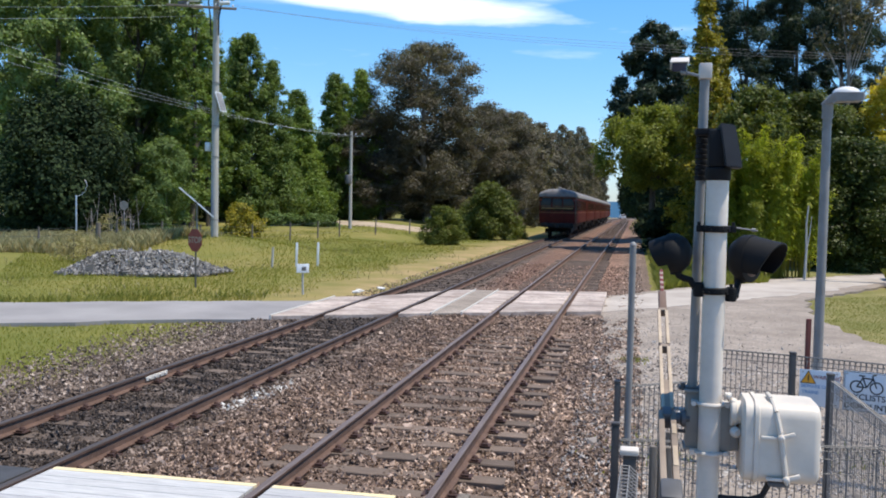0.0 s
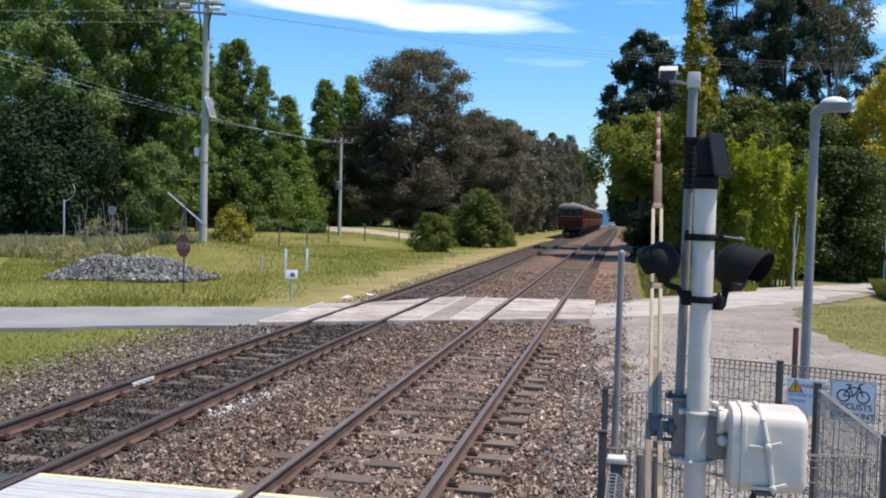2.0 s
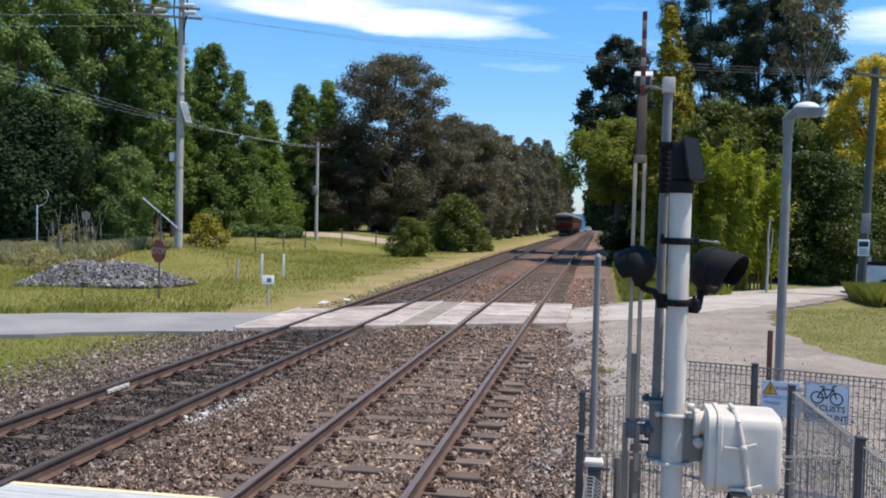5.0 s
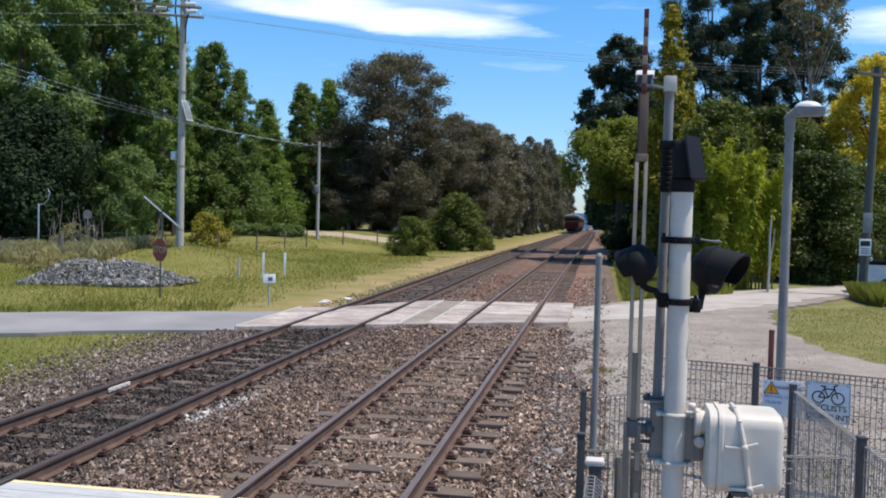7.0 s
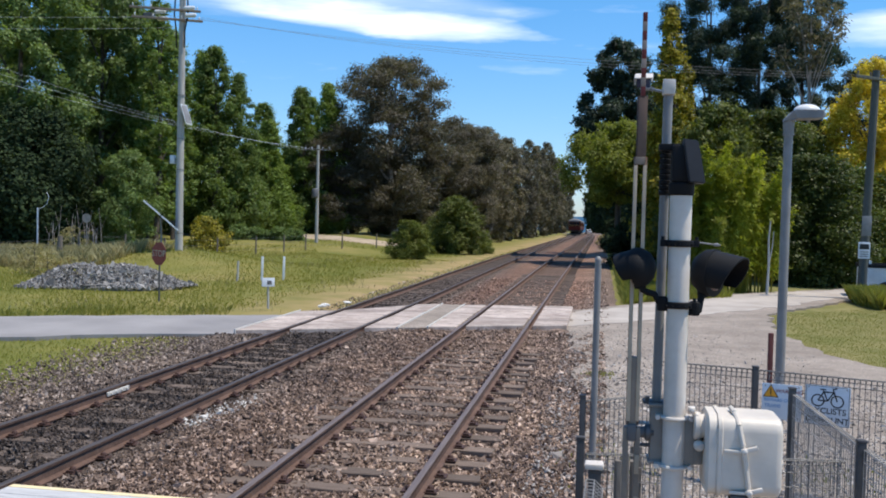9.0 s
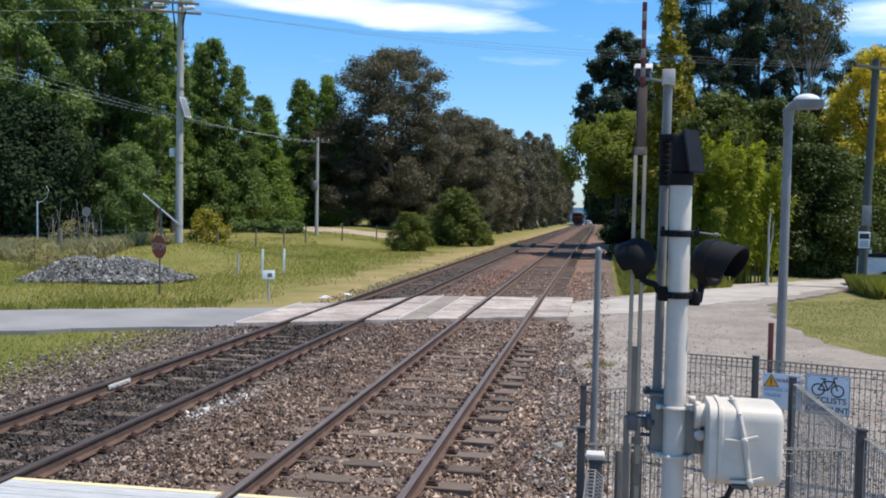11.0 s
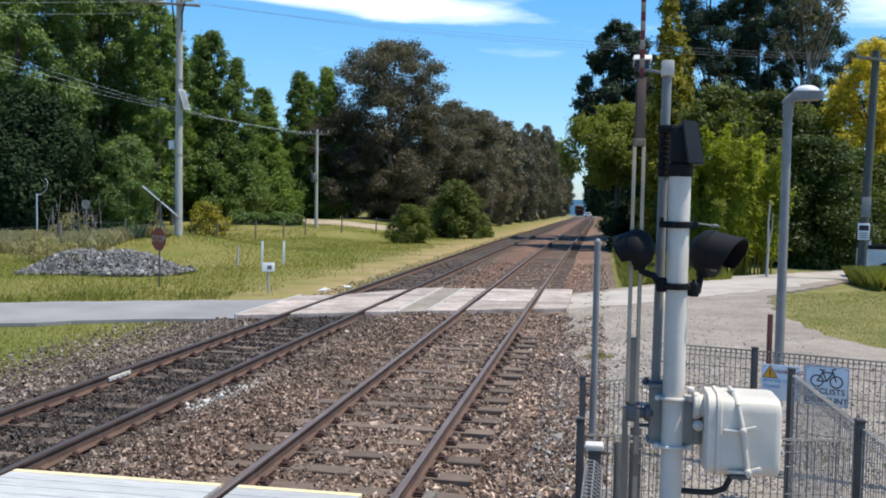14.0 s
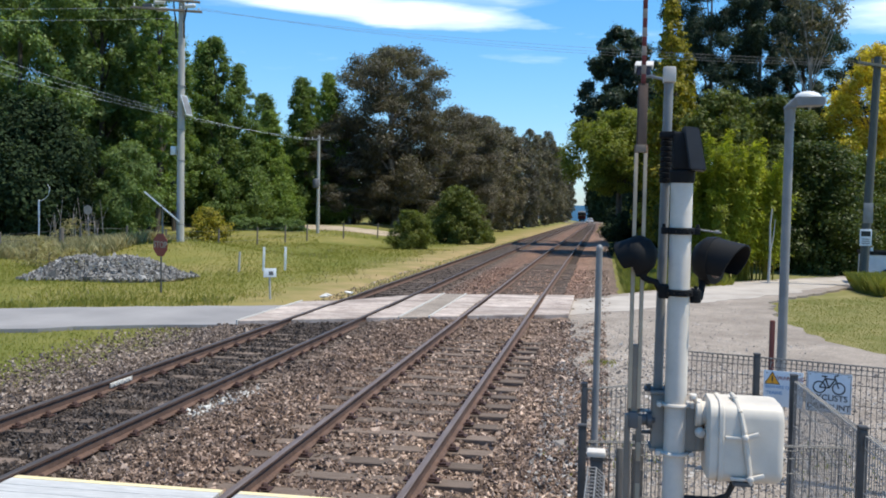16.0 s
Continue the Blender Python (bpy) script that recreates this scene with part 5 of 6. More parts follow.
for x, y, h in ((-13.46, 35.75, 0.98), (-12.76, 36.35, 0.98)):
    bm = BM()
    box(bm, (0, 0, h / 2), (0.095, 0.05, h), 0.016)
    ob = part("guide_post", bm, M["signwhite"])
    ob.matrix_basis = pose(x, y, GROUND - 0.03, 0, 1.0, 20)
    tagged(ob, "white roadside guide post in the grass", "guide post", "white guide posts")
for x, y, h in ((-14.2, 35.0, 0.8),):
    bm = BM()
    rod(bm, (0, 0, 0), (0.03, 0, h), 0.05, 0.045, seg=8)
    ob = part("timber_stub", bm, M["pole"])
    ob.location = (x, y, GROUND - 0.03)
    tagged(ob, "weathered timber stub in long grass", "post")
# scraps of white litter by the road
for x, y in ((-7.95, 26.4), (-7.55, 27.3), (-7.9, 25.9)):
    bm = BM()
    bmesh.ops.create_icosphere(bm, subdivisions=1, radius=0.13)
    rr_ = random.Random(int(x * 100))
    for v in bm.verts:
        v.co = Vector((v.co.x * rr_.uniform(0.7, 1.6), v.co.y * 0.8, v.co.z * 0.35 + rr_.uniform(-0.02, 0.03)))
    ob = part("pale_rock", bm, M["pale"], smooth=False)
    ob.location = (x, y, GROUND + 0.03)
    tagged(ob, "pale broken rock at the roadside", "rock", "pale rocks")

# ---------------------------------------------------------------- paddock fence
paddock = thing("paddock_fence", "old wire paddock fence on dark timber posts", "fence")
PF = [(-34, 38), (-28.1, 39.8), (-25.8, 41.2), (-25.6, 42.5), (-24.3, 44.7), (-24.0, 48.5), (-22.6, 52.5), (-21.6, 56.2), (-20.9, 59.5), (-20.2, 62), (-19.0, 67), (-17.6, 72), (-16, 78)]
for i, (x, y) in enumerate(PF):
    bm = BM()
    thick = 0.13 if i == 2 else 0.055
    rod(bm, (0, 0, 0), (0.02, 0, 1.22), thick, thick * 0.9, seg=8)
    ob = part("post", bm, M["timber"], paddock)
    ob.location = (x, y, float(ground_height(x, y)) - 0.05)
for h in (0.35, 0.7, 1.02):
    bm = BM()
    for a, b in zip(PF, PF[1:]):
        rod(bm, (*a, float(ground_height(*a)) + h), (*b, float(ground_height(*b)) + h), 0.006, seg=4, caps=False)
    part("wire", bm, M["wire"], paddock)

# ---------------------------------------------------------------- poles and wires


def power_pole(at, h, r, label, arm=1.8, lean=(0, 0), arm_turn=0.0, arms=((0.35, 0.0),), wood="pole"):
    t = thing("power_pole", label, "power pole", "power poles", at)
    top = Vector((lean[0], lean[1], h))
    bm = BM()
    rod(bm, (0, 0, -0.3), top, r, r * 0.78, 18)
    part("pole", bm, M[wood], t)
    d = Vector((cos(radians(arm_turn)), sin(radians(arm_turn)), 0))
    for drop, shift in arms:
        bm = BM()
        c = top + Vector((0, 0, -drop)) + d * shift + Vector((d.y, -d.x, 0)) * r
        box(bm, c, (arm, 0.09, 0.11), 0.01, Euler((0, 0, radians(arm_turn))).to_matrix())
        beam = part("crossarm", bm, M["timber" if wood == "pole" else wood], t)
        for k in (-0.45, -0.2, 0.2, 0.45):
            bm = BM()
            lathe(bm, [(0.012, 0), (0.035, 0.05), (0.02, 0.08), (0.04, 0.11), (0.02, 0.15)], 10, at=c + d * arm * k + Vector((0, 0, 0.05)))
            part("insulator", bm, M["solarback" if wood == "pole" else "cast"], beam)
    return t


POLE_A = (-20.33, 42.6, GROUND)
power_a = power_pole(POLE_A, 13.5, 0.19, "tall pale timber power pole with a small solar panel", 3.3, (0.03, 0), 25, ((1.12, -0.8), (1.58, -0.7)))
for x, z in ((-0.95, 12.30), (-0.80, 11.95), (0.55, 12.45), (0.62, 12.1)):
    bm = BM()
    lathe(bm, [(0.05, -0.28), (0.10, -0.22), (0.10, 0.20), (0.05, 0.26)], 12, (1, 0.3, 0.1), (x, -0.35, z))
    part("switch_insulator", bm, M["solarback"], power_a, "pale strain insulator")
bm = BM()
box(bm, (-1.5, -0.4, 12.12), (0.5, 0.3, 0.22), 0.04)
part("switchgear", bm, M["cast"], power_a, "dark switchgear")
for x in (-0.26, 0.28):
    bm = BM()
    pipe(bm, [(x * 1.1, -0.1, 13.4), (x * 1.3, -0.12, 12.2), (x * 0.8, -0.16, 11.4), (x * 0.75, -0.14, 10.6)], 0.035, 6)
    part("down_cable", bm, M["black"], power_a, "black cable down the pole")
bm = BM()
face = Euler((0, radians(72), radians(-4))).to_matrix()
box(bm, (0.34, -0.10, 7.38), (1.0, 0.62, 0.03), 0.004, face)
panel = part("solar_panel", bm, M["solarback"], power_a, "small pale-framed solar panel")
bm = BM()
box(bm, Vector((0.34, -0.10, 7.38)) + face @ Vector((0, 0, 0.017)), (0.92, 0.54, 0.006), 0.001, face)
part("cell_face", bm, M["galv"], panel, "grey-blue cell face")
bm = BM()
box(bm, (-0.34, -0.05, 5.2), (0.24, 0.22, 0.42), 0.02)
part("meter_box", bm, M["solarback"], power_a, "grey equipment box")
for z in (1.6, 4.7, 6.2, 8.3):
    bm = BM()
    lathe(bm, [(0.19, 0), (0.19, 0.04)], 16, at=(0.005 * z, 0, z))
    part("band", bm, M["galv"], power_a)
# a larger solar array seen edge-on
array = thing("solar_array", "solar array on a steel post seen edge-on", "solar array", at=(-21.05, 42.2, GROUND))
bm = BM()
rod(bm, (0, 0, 0), (0, 0, 2.35), 0.05, seg=12)
part("post", bm, M["galv"], array)
face = Euler((0, radians(41), radians(24))).to_matrix()
for off in (-0.55, 0.55):
    mid = Vector((0, 0, 2.46)) + face @ Vector((off, 0, 0))
    bm = BM()
    box(bm, mid, (1.02, 1.5, 0.04), 0.006, face)
    panel = part("solar_panel", bm, M["solar"], array, "dark solar panel in a pale frame")
    bm = BM()
    box(bm, mid + face @ Vector((0, -0.765, 0)), (1.04, 0.03, 0.07), 0.004, face)
    part("frame_edge", bm, M["solarback"], panel)

POLE_B = (-21.93, 70.0, GROUND)
power_b = power_pole(POLE_B, 8.1, 0.14, "thin grey timber power pole with transformer among the trees", 2.3, (0, 0), -10)
bm = BM()
lathe(bm, [(0.24, 0), (0.26, 0.08), (0.26, 0.62), (0.2, 0.7)], 16, at=(-0.1, -0.3, 4.0))
part("transformer", bm, M["cast"], power_b, "dark pole transformer")
POLE_C = (9.70, 37.0, GROUND)
power_c = power_pole(POLE_C, 8.55, 0.17, "leaning grey timber power pole beside the gravel road", 2.9, (0.24, 0), 40, wood="dark_pole")
bm = BM()
box(bm, (0.0, -0.20, 1.84), (0.42, 0.02, 0.62), 0.004)
plate = part("notice", bm, M["signwhite"], power_c, "white notice with unreadable print")
bm = BM()
box(bm, (0.0, -0.213, 1.98), (0.34, 0.006, 0.20), 0.002)
part("print_bar", bm, M["signblack"], plate)
for z in (1.78, 1.70, 1.62):
    bm = BM()
    box(bm, (0.0, -0.213, z), (0.28, 0.006, 0.03), 0.001)
    part("print_bar", bm, M["cast"], plate)
bm = BM()
box(bm, (0.06, -0.19, 2.75), (0.34, 0.02, 0.75), 0.004)
part("notice", bm, M["galv"], power_c, "grey blank plate")


def wire(a, b, sag, r=0.006, mat="black"):
    bm = BM()
    a, b = Vector(a), Vector(b)
    pts = [a.lerp(b, k / 24) - Vector((0, 0, sag * 4 * (k / 24) * (1 - k / 24))) for k in range(25)]
    pipe(bm, pts, r, 5)
    ob = part("power_line", bm, M[mat])
    return tagged(ob, "black overhead power line" if mat == "black" else "weathered pale overhead power line", "power line", "power lines")


top_a, top_b, top_c = Vector((-20.3, 42.6, 12.35)), Vector((-21.93, 70, 7.6)), Vector((9.94, 37, 8.2))
for k in (-0.9, 0.1, 0.9):
    wire(top_a + Vector((k * 0.9, k * 0.4, -0.35)), top_c + Vector((k * 0.9, k * 0.7, -0.05)), 0.48 + 0.12 * k, 0.005, "galv")
for k in (0, 1, 2):
    wire((-36 - k * 0.2, 38, 11.95 - 0.55 * k), top_b + Vector((-0.9 + 0.9 * k, 0.1, -0.05)), 0.85, 0.0055, "solarback")
for k in (0, 1):
    wire(top_a + Vector((-0.5, 0, -0.35 - 0.55 * k)), (-40, 36.5, 11.3 - 0.55 * k), 0.2, 0.006, "solarback")

# a pale marker post far along the line
bm = BM()
rod(bm, (0, 0, 0), (0, 0, 2.0), 0.07, seg=8)
ob = part("marker_post", bm, M["solarback"])
ob.location = (1.59, 120.0, GROUND - 0.1)
tagged(ob, "pale lineside marker post", "post")

# far roadside signs on the left
round_sign = thing("round_sign", "round grey-backed road sign on a post", "road sign", at=(-29.6, 50.0, GROUND + 0.4))
bm = BM()
rod(bm, (0, 0, 0), (0, 0, 2.0), 0.03, seg=10)
part("post", bm, M["galv"], round_sign)
bm = BM()
lathe(bm, [(0.27, 0), (0.27, 0.012)], 20, (0, -1, 0), (0, -0.04, 1.75))
part("plate", bm, M["boompale"], round_sign)
blade = thing("street_name_post", "white post with a pale bracket in shade", "sign post", at=(-32.1, 49.0, GROUND + 0.4))
bm = BM()
box(bm, (0, 0, 1.15), (0.085, 0.05, 2.3), 0.012)
part("post", bm, M["solarback"], blade)
bm = BM()
pipe(bm, [(0, 0, 2.2), (0.3, 0, 2.3), (0.6, 0, 2.55), (0.7, 0, 2.95), (0.55, 0, 3.2)], 0.018, 6)
part("bracket", bm, M["solarback"], blade)

# ---------------------------------------------------------------- plants
LEAF_Q = np.array([(0, 0, 0), (0.36, 0.5, 0.10), (0, 1.0, -0.04), (-0.36, 0.5, 0.10)])


LEAF_T = np.array([(0.40, 0.12, 0.06), (0.03, 1.0, -0.05), (-0.40, 0.06, 0.06)])


def leaf_mesh(name, pts, outward, size, seed, material, narrow=1.0, droop=0.0, loose=0.6, small=False):
    """One folded leaf spray at each point, turned roughly outward."""
    rs = np.random.RandomState(seed)
    n = len(pts)
    nrm = outward * 0.9 + rs.normal(0, loose, (n, 3)) + (0.15, 0, 0.75)
    nrm /= np.linalg.norm(nrm, axis=1)[:, None]
    way = rs.normal(0, 1, (n, 3)) - (0, 0, droop)
    way -= nrm * np.sum(way * nrm, 1)[:, None]
    way /= np.linalg.norm(way, axis=1)[:, None] + 1e-9
    side = np.cross(way, nrm)
    s = size * rs.uniform(0.55, 1.35, n)
    q = LEAF_T if small else LEAF_Q
    v = (q[None, :, 0, None] * side[:, None] * narrow + (q[None, :, 1, None] - 0.5) * way[:, None] + q[None, :, 2, None] * nrm[:, None]) * s[:, None, None] + pts[:, None]
    k = len(q)
    f = (np.array([(0, 1, 2), (0, 2, 3)][:k - 2])[None] + k * np.arange(n)[:, None, None]).reshape(-1, 3)
    return raw(name, v.reshape(-1, 3), f, material)


def clumps(rs, centres, radii, per, squash=0.8, hollow=0.55):
    """Leaf points in ragged clumps, most of them near the skin of each clump."""
    P, O = [], []
    for c, r in zip(centres, radii):
        k = max(6, int(per * r * r))
        d = rs.normal(size=(k, 3))
        d /= np.linalg.norm(d, axis=1)[:, None]
        rad = r * (hollow + (1 - hollow) * rs.rand(k) ** 0.6) * (1 + 0.25 * np.sin(d[:, 0] * 5 + c[0]) * np.sin(d[:, 2] * 6 + c[1]))
        rad *= np.where(rs.rand(k) < 0.22, rs.uniform(1.05, 1.55, k), 1.0)  # stray sprays
        P.append(c + d * rad[:, None] * (1, 1, squash * rs.uniform(0.75, 1.2)))
        O.append(d)
    return np.concatenate(P), np.concatenate(O)


def woody(parent, height, r, centres, rs, bark, limbs=14, fork=0.3):
    bm = BM()
    bend = rs.normal(0, 0.02 * height, 2)
    spine = [Vector((bend[0] * sin(k * 0.5), bend[1] * sin(k * 0.4), height * k / 7)) for k in range(8)]
    pipe(bm, [Vector((0, 0, -0.3))] + spine, r, 9, r * 0.18)
    part("trunk", bm, bark, parent)
    order = rs.permutation(len(centres))[:limbs]
    for j in order:
        c = Vector(centres[j])
        z0 = max(height * fork * 0.6, min(c.z * 0.72, height * 0.9))
        t = z0 / height * 7
        i = min(6, int(t))
        a = spine[i].lerp(spine[i + 1], t - i)
        mid = a.lerp(c, 0.5) + Vector((0, 0, 0.06 * (c - a).length))
        bm = BM()
        pipe(bm, [a, mid, c], r * 0.38 * (1 - 0.6 * z0 / height), 6, r * 0.07)
        part("limb", bm, bark, parent)


def tree(name, label, seed, height, radius, low, leaf, leaf_size, per, bark="bark", style="round", n=34, trunk=0.28, narrow=1.0, limbs=12, category="tree", clump=0.36, squash=0.8, droop=0.0, hollow=0.55, small=False):
    """A tree of the given envelope; low: where the crown begins."""
    rs = np.random.RandomState(seed)
    t = thing(name, label, category)
    C, R = [], []
    for k in range(n):
        u = (k + rs.rand()) / n
        z = low + (height - low) * u
        if style == "round":
            env = math.sqrt(max(0.03, 1 - (2 * u - 0.85) ** 2 / 1.4))
        elif style == "cone":
            env = (1 - u) ** 0.75 + 0.06
        elif style == "column":
            env = min(1.0, 0.45 + 1.6 * u) * math.sqrt(max(0.02, 1 - u ** 2.5))
        elif style == "spread":
            env = min(1.0, 0.30 + 1.15 * u) * (1 if u < 0.75 else math.sqrt(max(0.05, 1 - ((u - 0.75) / 0.27) ** 2)))
        elif style == "gum":
            env = (0.85 + 0.3 * min(0.5, u)) * (1 if u < 0.58 else math.sqrt(max(0.08, 1 - ((u - 0.58) / 0.44) ** 2)))
        else:
            env = math.sqrt(max(0.05, 1 - u * u))
        a = k * 2.39996 + rs.uniform(-0.5, 0.5)
        rr = radius * env * (rs.rand() ** 0.5) * 0.9
        rc = radius * clump * (0.45 + 0.55 * env) * rs.uniform(0.7, 1.3)
        C.append((rr * cos(a), rr * sin(a), min(z, height - rc * squash * 0.7)))
        R.append(rc)
    C, R = np.array(C), np.array(R)
    P, O = clumps(rs, C, R, per, squash, hollow)
    keep = P[:, 2] > 0.02
    ob = leaf_mesh("crown", P[keep], O[keep], leaf_size, seed + 1, M[leaf], narrow, droop, small=small)
    ob.parent = t
    woody(t, height * 0.9, trunk, C, rs, M[bark], limbs)
    return t


def put_tree(src, first, rows):
    """The first row takes the tree itself, the rest copies: x, y, turn, size, height factor."""
    for i, (x, y, turn, s, sz) in enumerate(rows):
        m = Matrix.Translation((x, y, float(ground_height(x, y)) - 0.05)) @ Euler((0, 0, radians(turn))).to_matrix().to_4x4() @ Matrix.Diagonal((s, s, s * sz, 1))
        if i == 0 and first:
            src.matrix_basis = m
        else:
            copy_thing(src, m)


# tall green broadleaf wood on the left
b1 = tree("broadleaf_tree", "tall dense dark green broadleaf tree", 21, 20, 5.2, 2.4, "leaf_broad", 0.225, 600, n=120, trunk=0.35, clump=0.195, hollow=0.1, small=True)
b2 = tree("broadleaf_tree", "tall dense green broadleaf tree", 22, 17, 4.4, 0.6, "leaf_mid", 0.225, 500, n=120, trunk=0.3, style="cone", clump=0.23, hollow=0.1, small=True)
b3 = tree("poplar_tree", "slender green poplar with an open top", 23, 19, 2.6, 2.0, "leaf_mid", 0.22, 700, style="column", n=80, trunk=0.25, clump=0.25, hollow=0.1, small=True)
put_tree(b1, True, [(-40.5, 60, 0, 1.0, 1.08), (-38.2, 66, 100, 0.95, 1.08), (-50, 67, 200, 1.05, 1.1), (-46.5, 76, 60, 1.1, 1.1), (-36.2, 70, 300, 0.72, 1.18)])
put_tree(b2, True, [(-33.6, 77, 20, 0.95, 1.02), (-37.0, 82, 130, 1.0, 1.02), (-34.4, 91, 220, 1.0, 0.80), (-32.2, 79, 290, 0.85, 1.02), (-29.7, 89, 70, 0.9, 0.98), (-31.0, 96, 15, 0.95, 0.93), (-31.6, 85, 170, 0.8, 0.82), (-27.9, 92, 100, 0.95, 0.98)])
put_tree(b3, True, [(-32.4, 64, 10, 1.0, 0.96), (-33.2, 68.5, 140, 0.9, 0.98)])

# undergrowth whose deep shade is painted by its near-black leaves
u1 = tree("shade_tree", "undergrowth tree deep in the wood, shade put into its leaf colour", 61, 8.5, 4.0, 0.1, "leaf_dark_shade", 0.24, 330, style="round", n=70, trunk=0.2, limbs=4, hollow=0.4, small=True)
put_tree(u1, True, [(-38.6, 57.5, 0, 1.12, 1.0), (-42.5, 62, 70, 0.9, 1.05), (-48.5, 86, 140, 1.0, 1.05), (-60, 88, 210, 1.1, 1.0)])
u2 = tree("shade_tree", "leafy evergreen at the shady edge of the wood", 62, 8.5, 3.2, 0.1, "leaf_broad", 0.19, 640, style="round", n=54, trunk=0.2, limbs=6, hollow=0.3, clump=0.32, small=True)
put_tree(u2, True, [(-32.8, 60.5, 190, 0.72, 1.1)])

# gums behind the paddock and along the line
g1 = tree("gum_tree", "large olive-brown gum tree with pale limbs", 36, 18.5, 6.9, 1.6, "leaf_gum", 0.25, 520, "gumbark", "gum", 150, 0.42, 0.55, 28, clump=0.175, squash=0.7, droop=1.2, hollow=0.25, small=True)
g2 = tree("gum_tree", "dense olive gum tree beside the line", 32, 14, 4.0, 0.4, "leaf_gum", 0.28, 400, "gumbark", "round", 90, 0.3, 0.55, 14, clump=0.20, squash=0.85, droop=1.2, hollow=0.3, small=True)
put_tree(g1, True, [(-21.3, 95, 150, 1.22, 0.82), (-25.6, 92, 120, 0.70, 0.82), (-17.6, 104, 250, 0.85, 0.86)])
put_tree(g2, True, [(-15.6, 111, 0, 1.0, 0.95), (-22.6, 99, 200, 0.95, 0.74), (-18.6, 99, 60, 0.9, 0.72), (-26.4, 97, 130, 0.9, 0.80), (-14.9, 103, 10, 0.75, 0.88), (-13.9, 117, 45, 0.8, 1.0), (-17.5, 119, 300, 1.0, 1.1)])
g3 = tree("gum_tree", "tall dense grey-brown gum tree beside the line", 33, 19, 4.6, 0.2, "leaf_gum", 0.46, 190, "gumbark", "column", 120, 0.32, 0.6, 8, clump=0.20, squash=0.95, droop=1.0, hollow=0.3, small=True)
put_tree(g3, True, [(-15.0, 121, 190, 0.95, 0.82), (-13.4, 131, 310, 0.85, 1.16), (-13.2, 148, 230, 0.92, 1.06), (-12.8, 163, 20, 0.84, 1.38), (-12.7, 182, 80, 0.95, 1.26), (-12.2, 206, 160, 0.88, 1.58),
                    (-12.8, 236, 210, 1.0, 1.36), (-12.9, 272, 100, 0.95, 1.55), (-13.2, 315, 40, 1.0, 1.48), (-14.6, 370, 280, 1.05, 1.5), (-16.5, 440, 130, 1.05, 1.5), (-20, 145, 60, 1.1, 0.95), (-19, 185, 0, 1.1, 1.1)])

# shrubs on the left
s1 = tree("shrub", "rounded green shrub on the verge", 41, 4.6, 2.6, 0.1, "leaf_shrub", 0.15, 1150, style="dome", n=64, trunk=0.08, limbs=6, category="shrub", clump=0.235, small=True)
put_tree(s1, True, [(-11.1, 71.5, 0, 1.0, 0.98), (-12.35, 59.5, 80, 0.62, 0.92), (-12.9, 74, 200, 0.7, 0.9), (-9.4, 75, 140, 0.42, 0.7)])
s2 = tree("shrub", "leafy green undergrowth below the trees", 42, 5.0, 3.2, 0.1, "leaf_mid", 0.22, 400, style="dome", n=32, trunk=0.08, limbs=4, category="shrub", clump=0.34, small=True)
put_tree(s2, True, [(-39, 76, 0, 1.0, 1.0), (-35, 88, 60, 0.9, 1.1), (-30.5, 84, 120, 0.9, 1.0), (-34.5, 86, 30, 1.2, 1.2), (-27.5, 90, 180, 0.8, 0.9), (-23.5, 101, 240, 0.9, 0.9), (-20.0, 102, 10, 0.8, 0.8), (-16.5, 99, 100, 0.6, 0.7), (-18.2, 108, 20, 0.9, 0.8)])
s3 = tree("hedge_bush", "clipped dark green hedge ball", 43, 1.55, 1.2, 0.05, "leaf_broad", 0.19, 800, style="dome", n=22, trunk=0.05, limbs=3, category="hedge", clump=0.42)
put_tree(s3, True, [(-28.9, 71.5, 0, 0.92, 0.90), (-27.5, 71.8, 60, 0.9, 0.92), (-25.8, 72, 150, 0.92, 0.92), (-24.4, 72.2, 210, 0.85, 0.9)])
s4 = tree("golden_shrub", "yellow-green shrub beside the power pole", 44, 2.3, 1.35, 0.1, "leaf_cypress", 0.16, 1000, style="dome", n=20, trunk=0.05, limbs=4, category="shrub", clump=0.36)
put_tree(s4, True, [(-24.4, 55.0, 0, 1.0, 1.0)])
s5 = tree("dry_bush", "bare brown brushy bush at the fence", 45, 2.2, 1.3, 0.1, "straw", 0.30, 260, style="dome", n=16, trunk=0.05, limbs=8, category="shrub", narrow=0.2)
put_tree(s5, True, [(-28.2, 46, 0, 0.9, 0.9), (-27.2, 40.4, 70, 0.8, 0.6), (0.2, 115, 20, 1.1, 0.75), (-22.4, 46.5, 140, 0.7, 0.7), (-21.7, 33.8, 40, 0.75, 0.85), (-22.8, 34.6, 170, 0.8, 0.95), (-21.3, 34.8, 260, 0.6, 0.8)])

# trees on the right of the line
w1 = tree("broadleaf_tree", "bright green weeping tree hanging over the line", 51, 9.6, 3.7, 4.3, "leaf_fresh", 0.17, 1000, style="round", n=80, trunk=0.28, clump=0.20, droop=1.0, hollow=0.35)
put_tree(w1, True, [(1.1, 60, 0, 1.0, 0.95)])
d1 = tree("conifer_tree", "dark blue-green pine with layered boughs", 52, 21, 5.0, 3.5, "leaf_pine", 0.27, 900, style="spread", n=120, trunk=0.4, narrow=0.42, clump=0.20, squash=0.62, limbs=20, hollow=0.05, small=True)
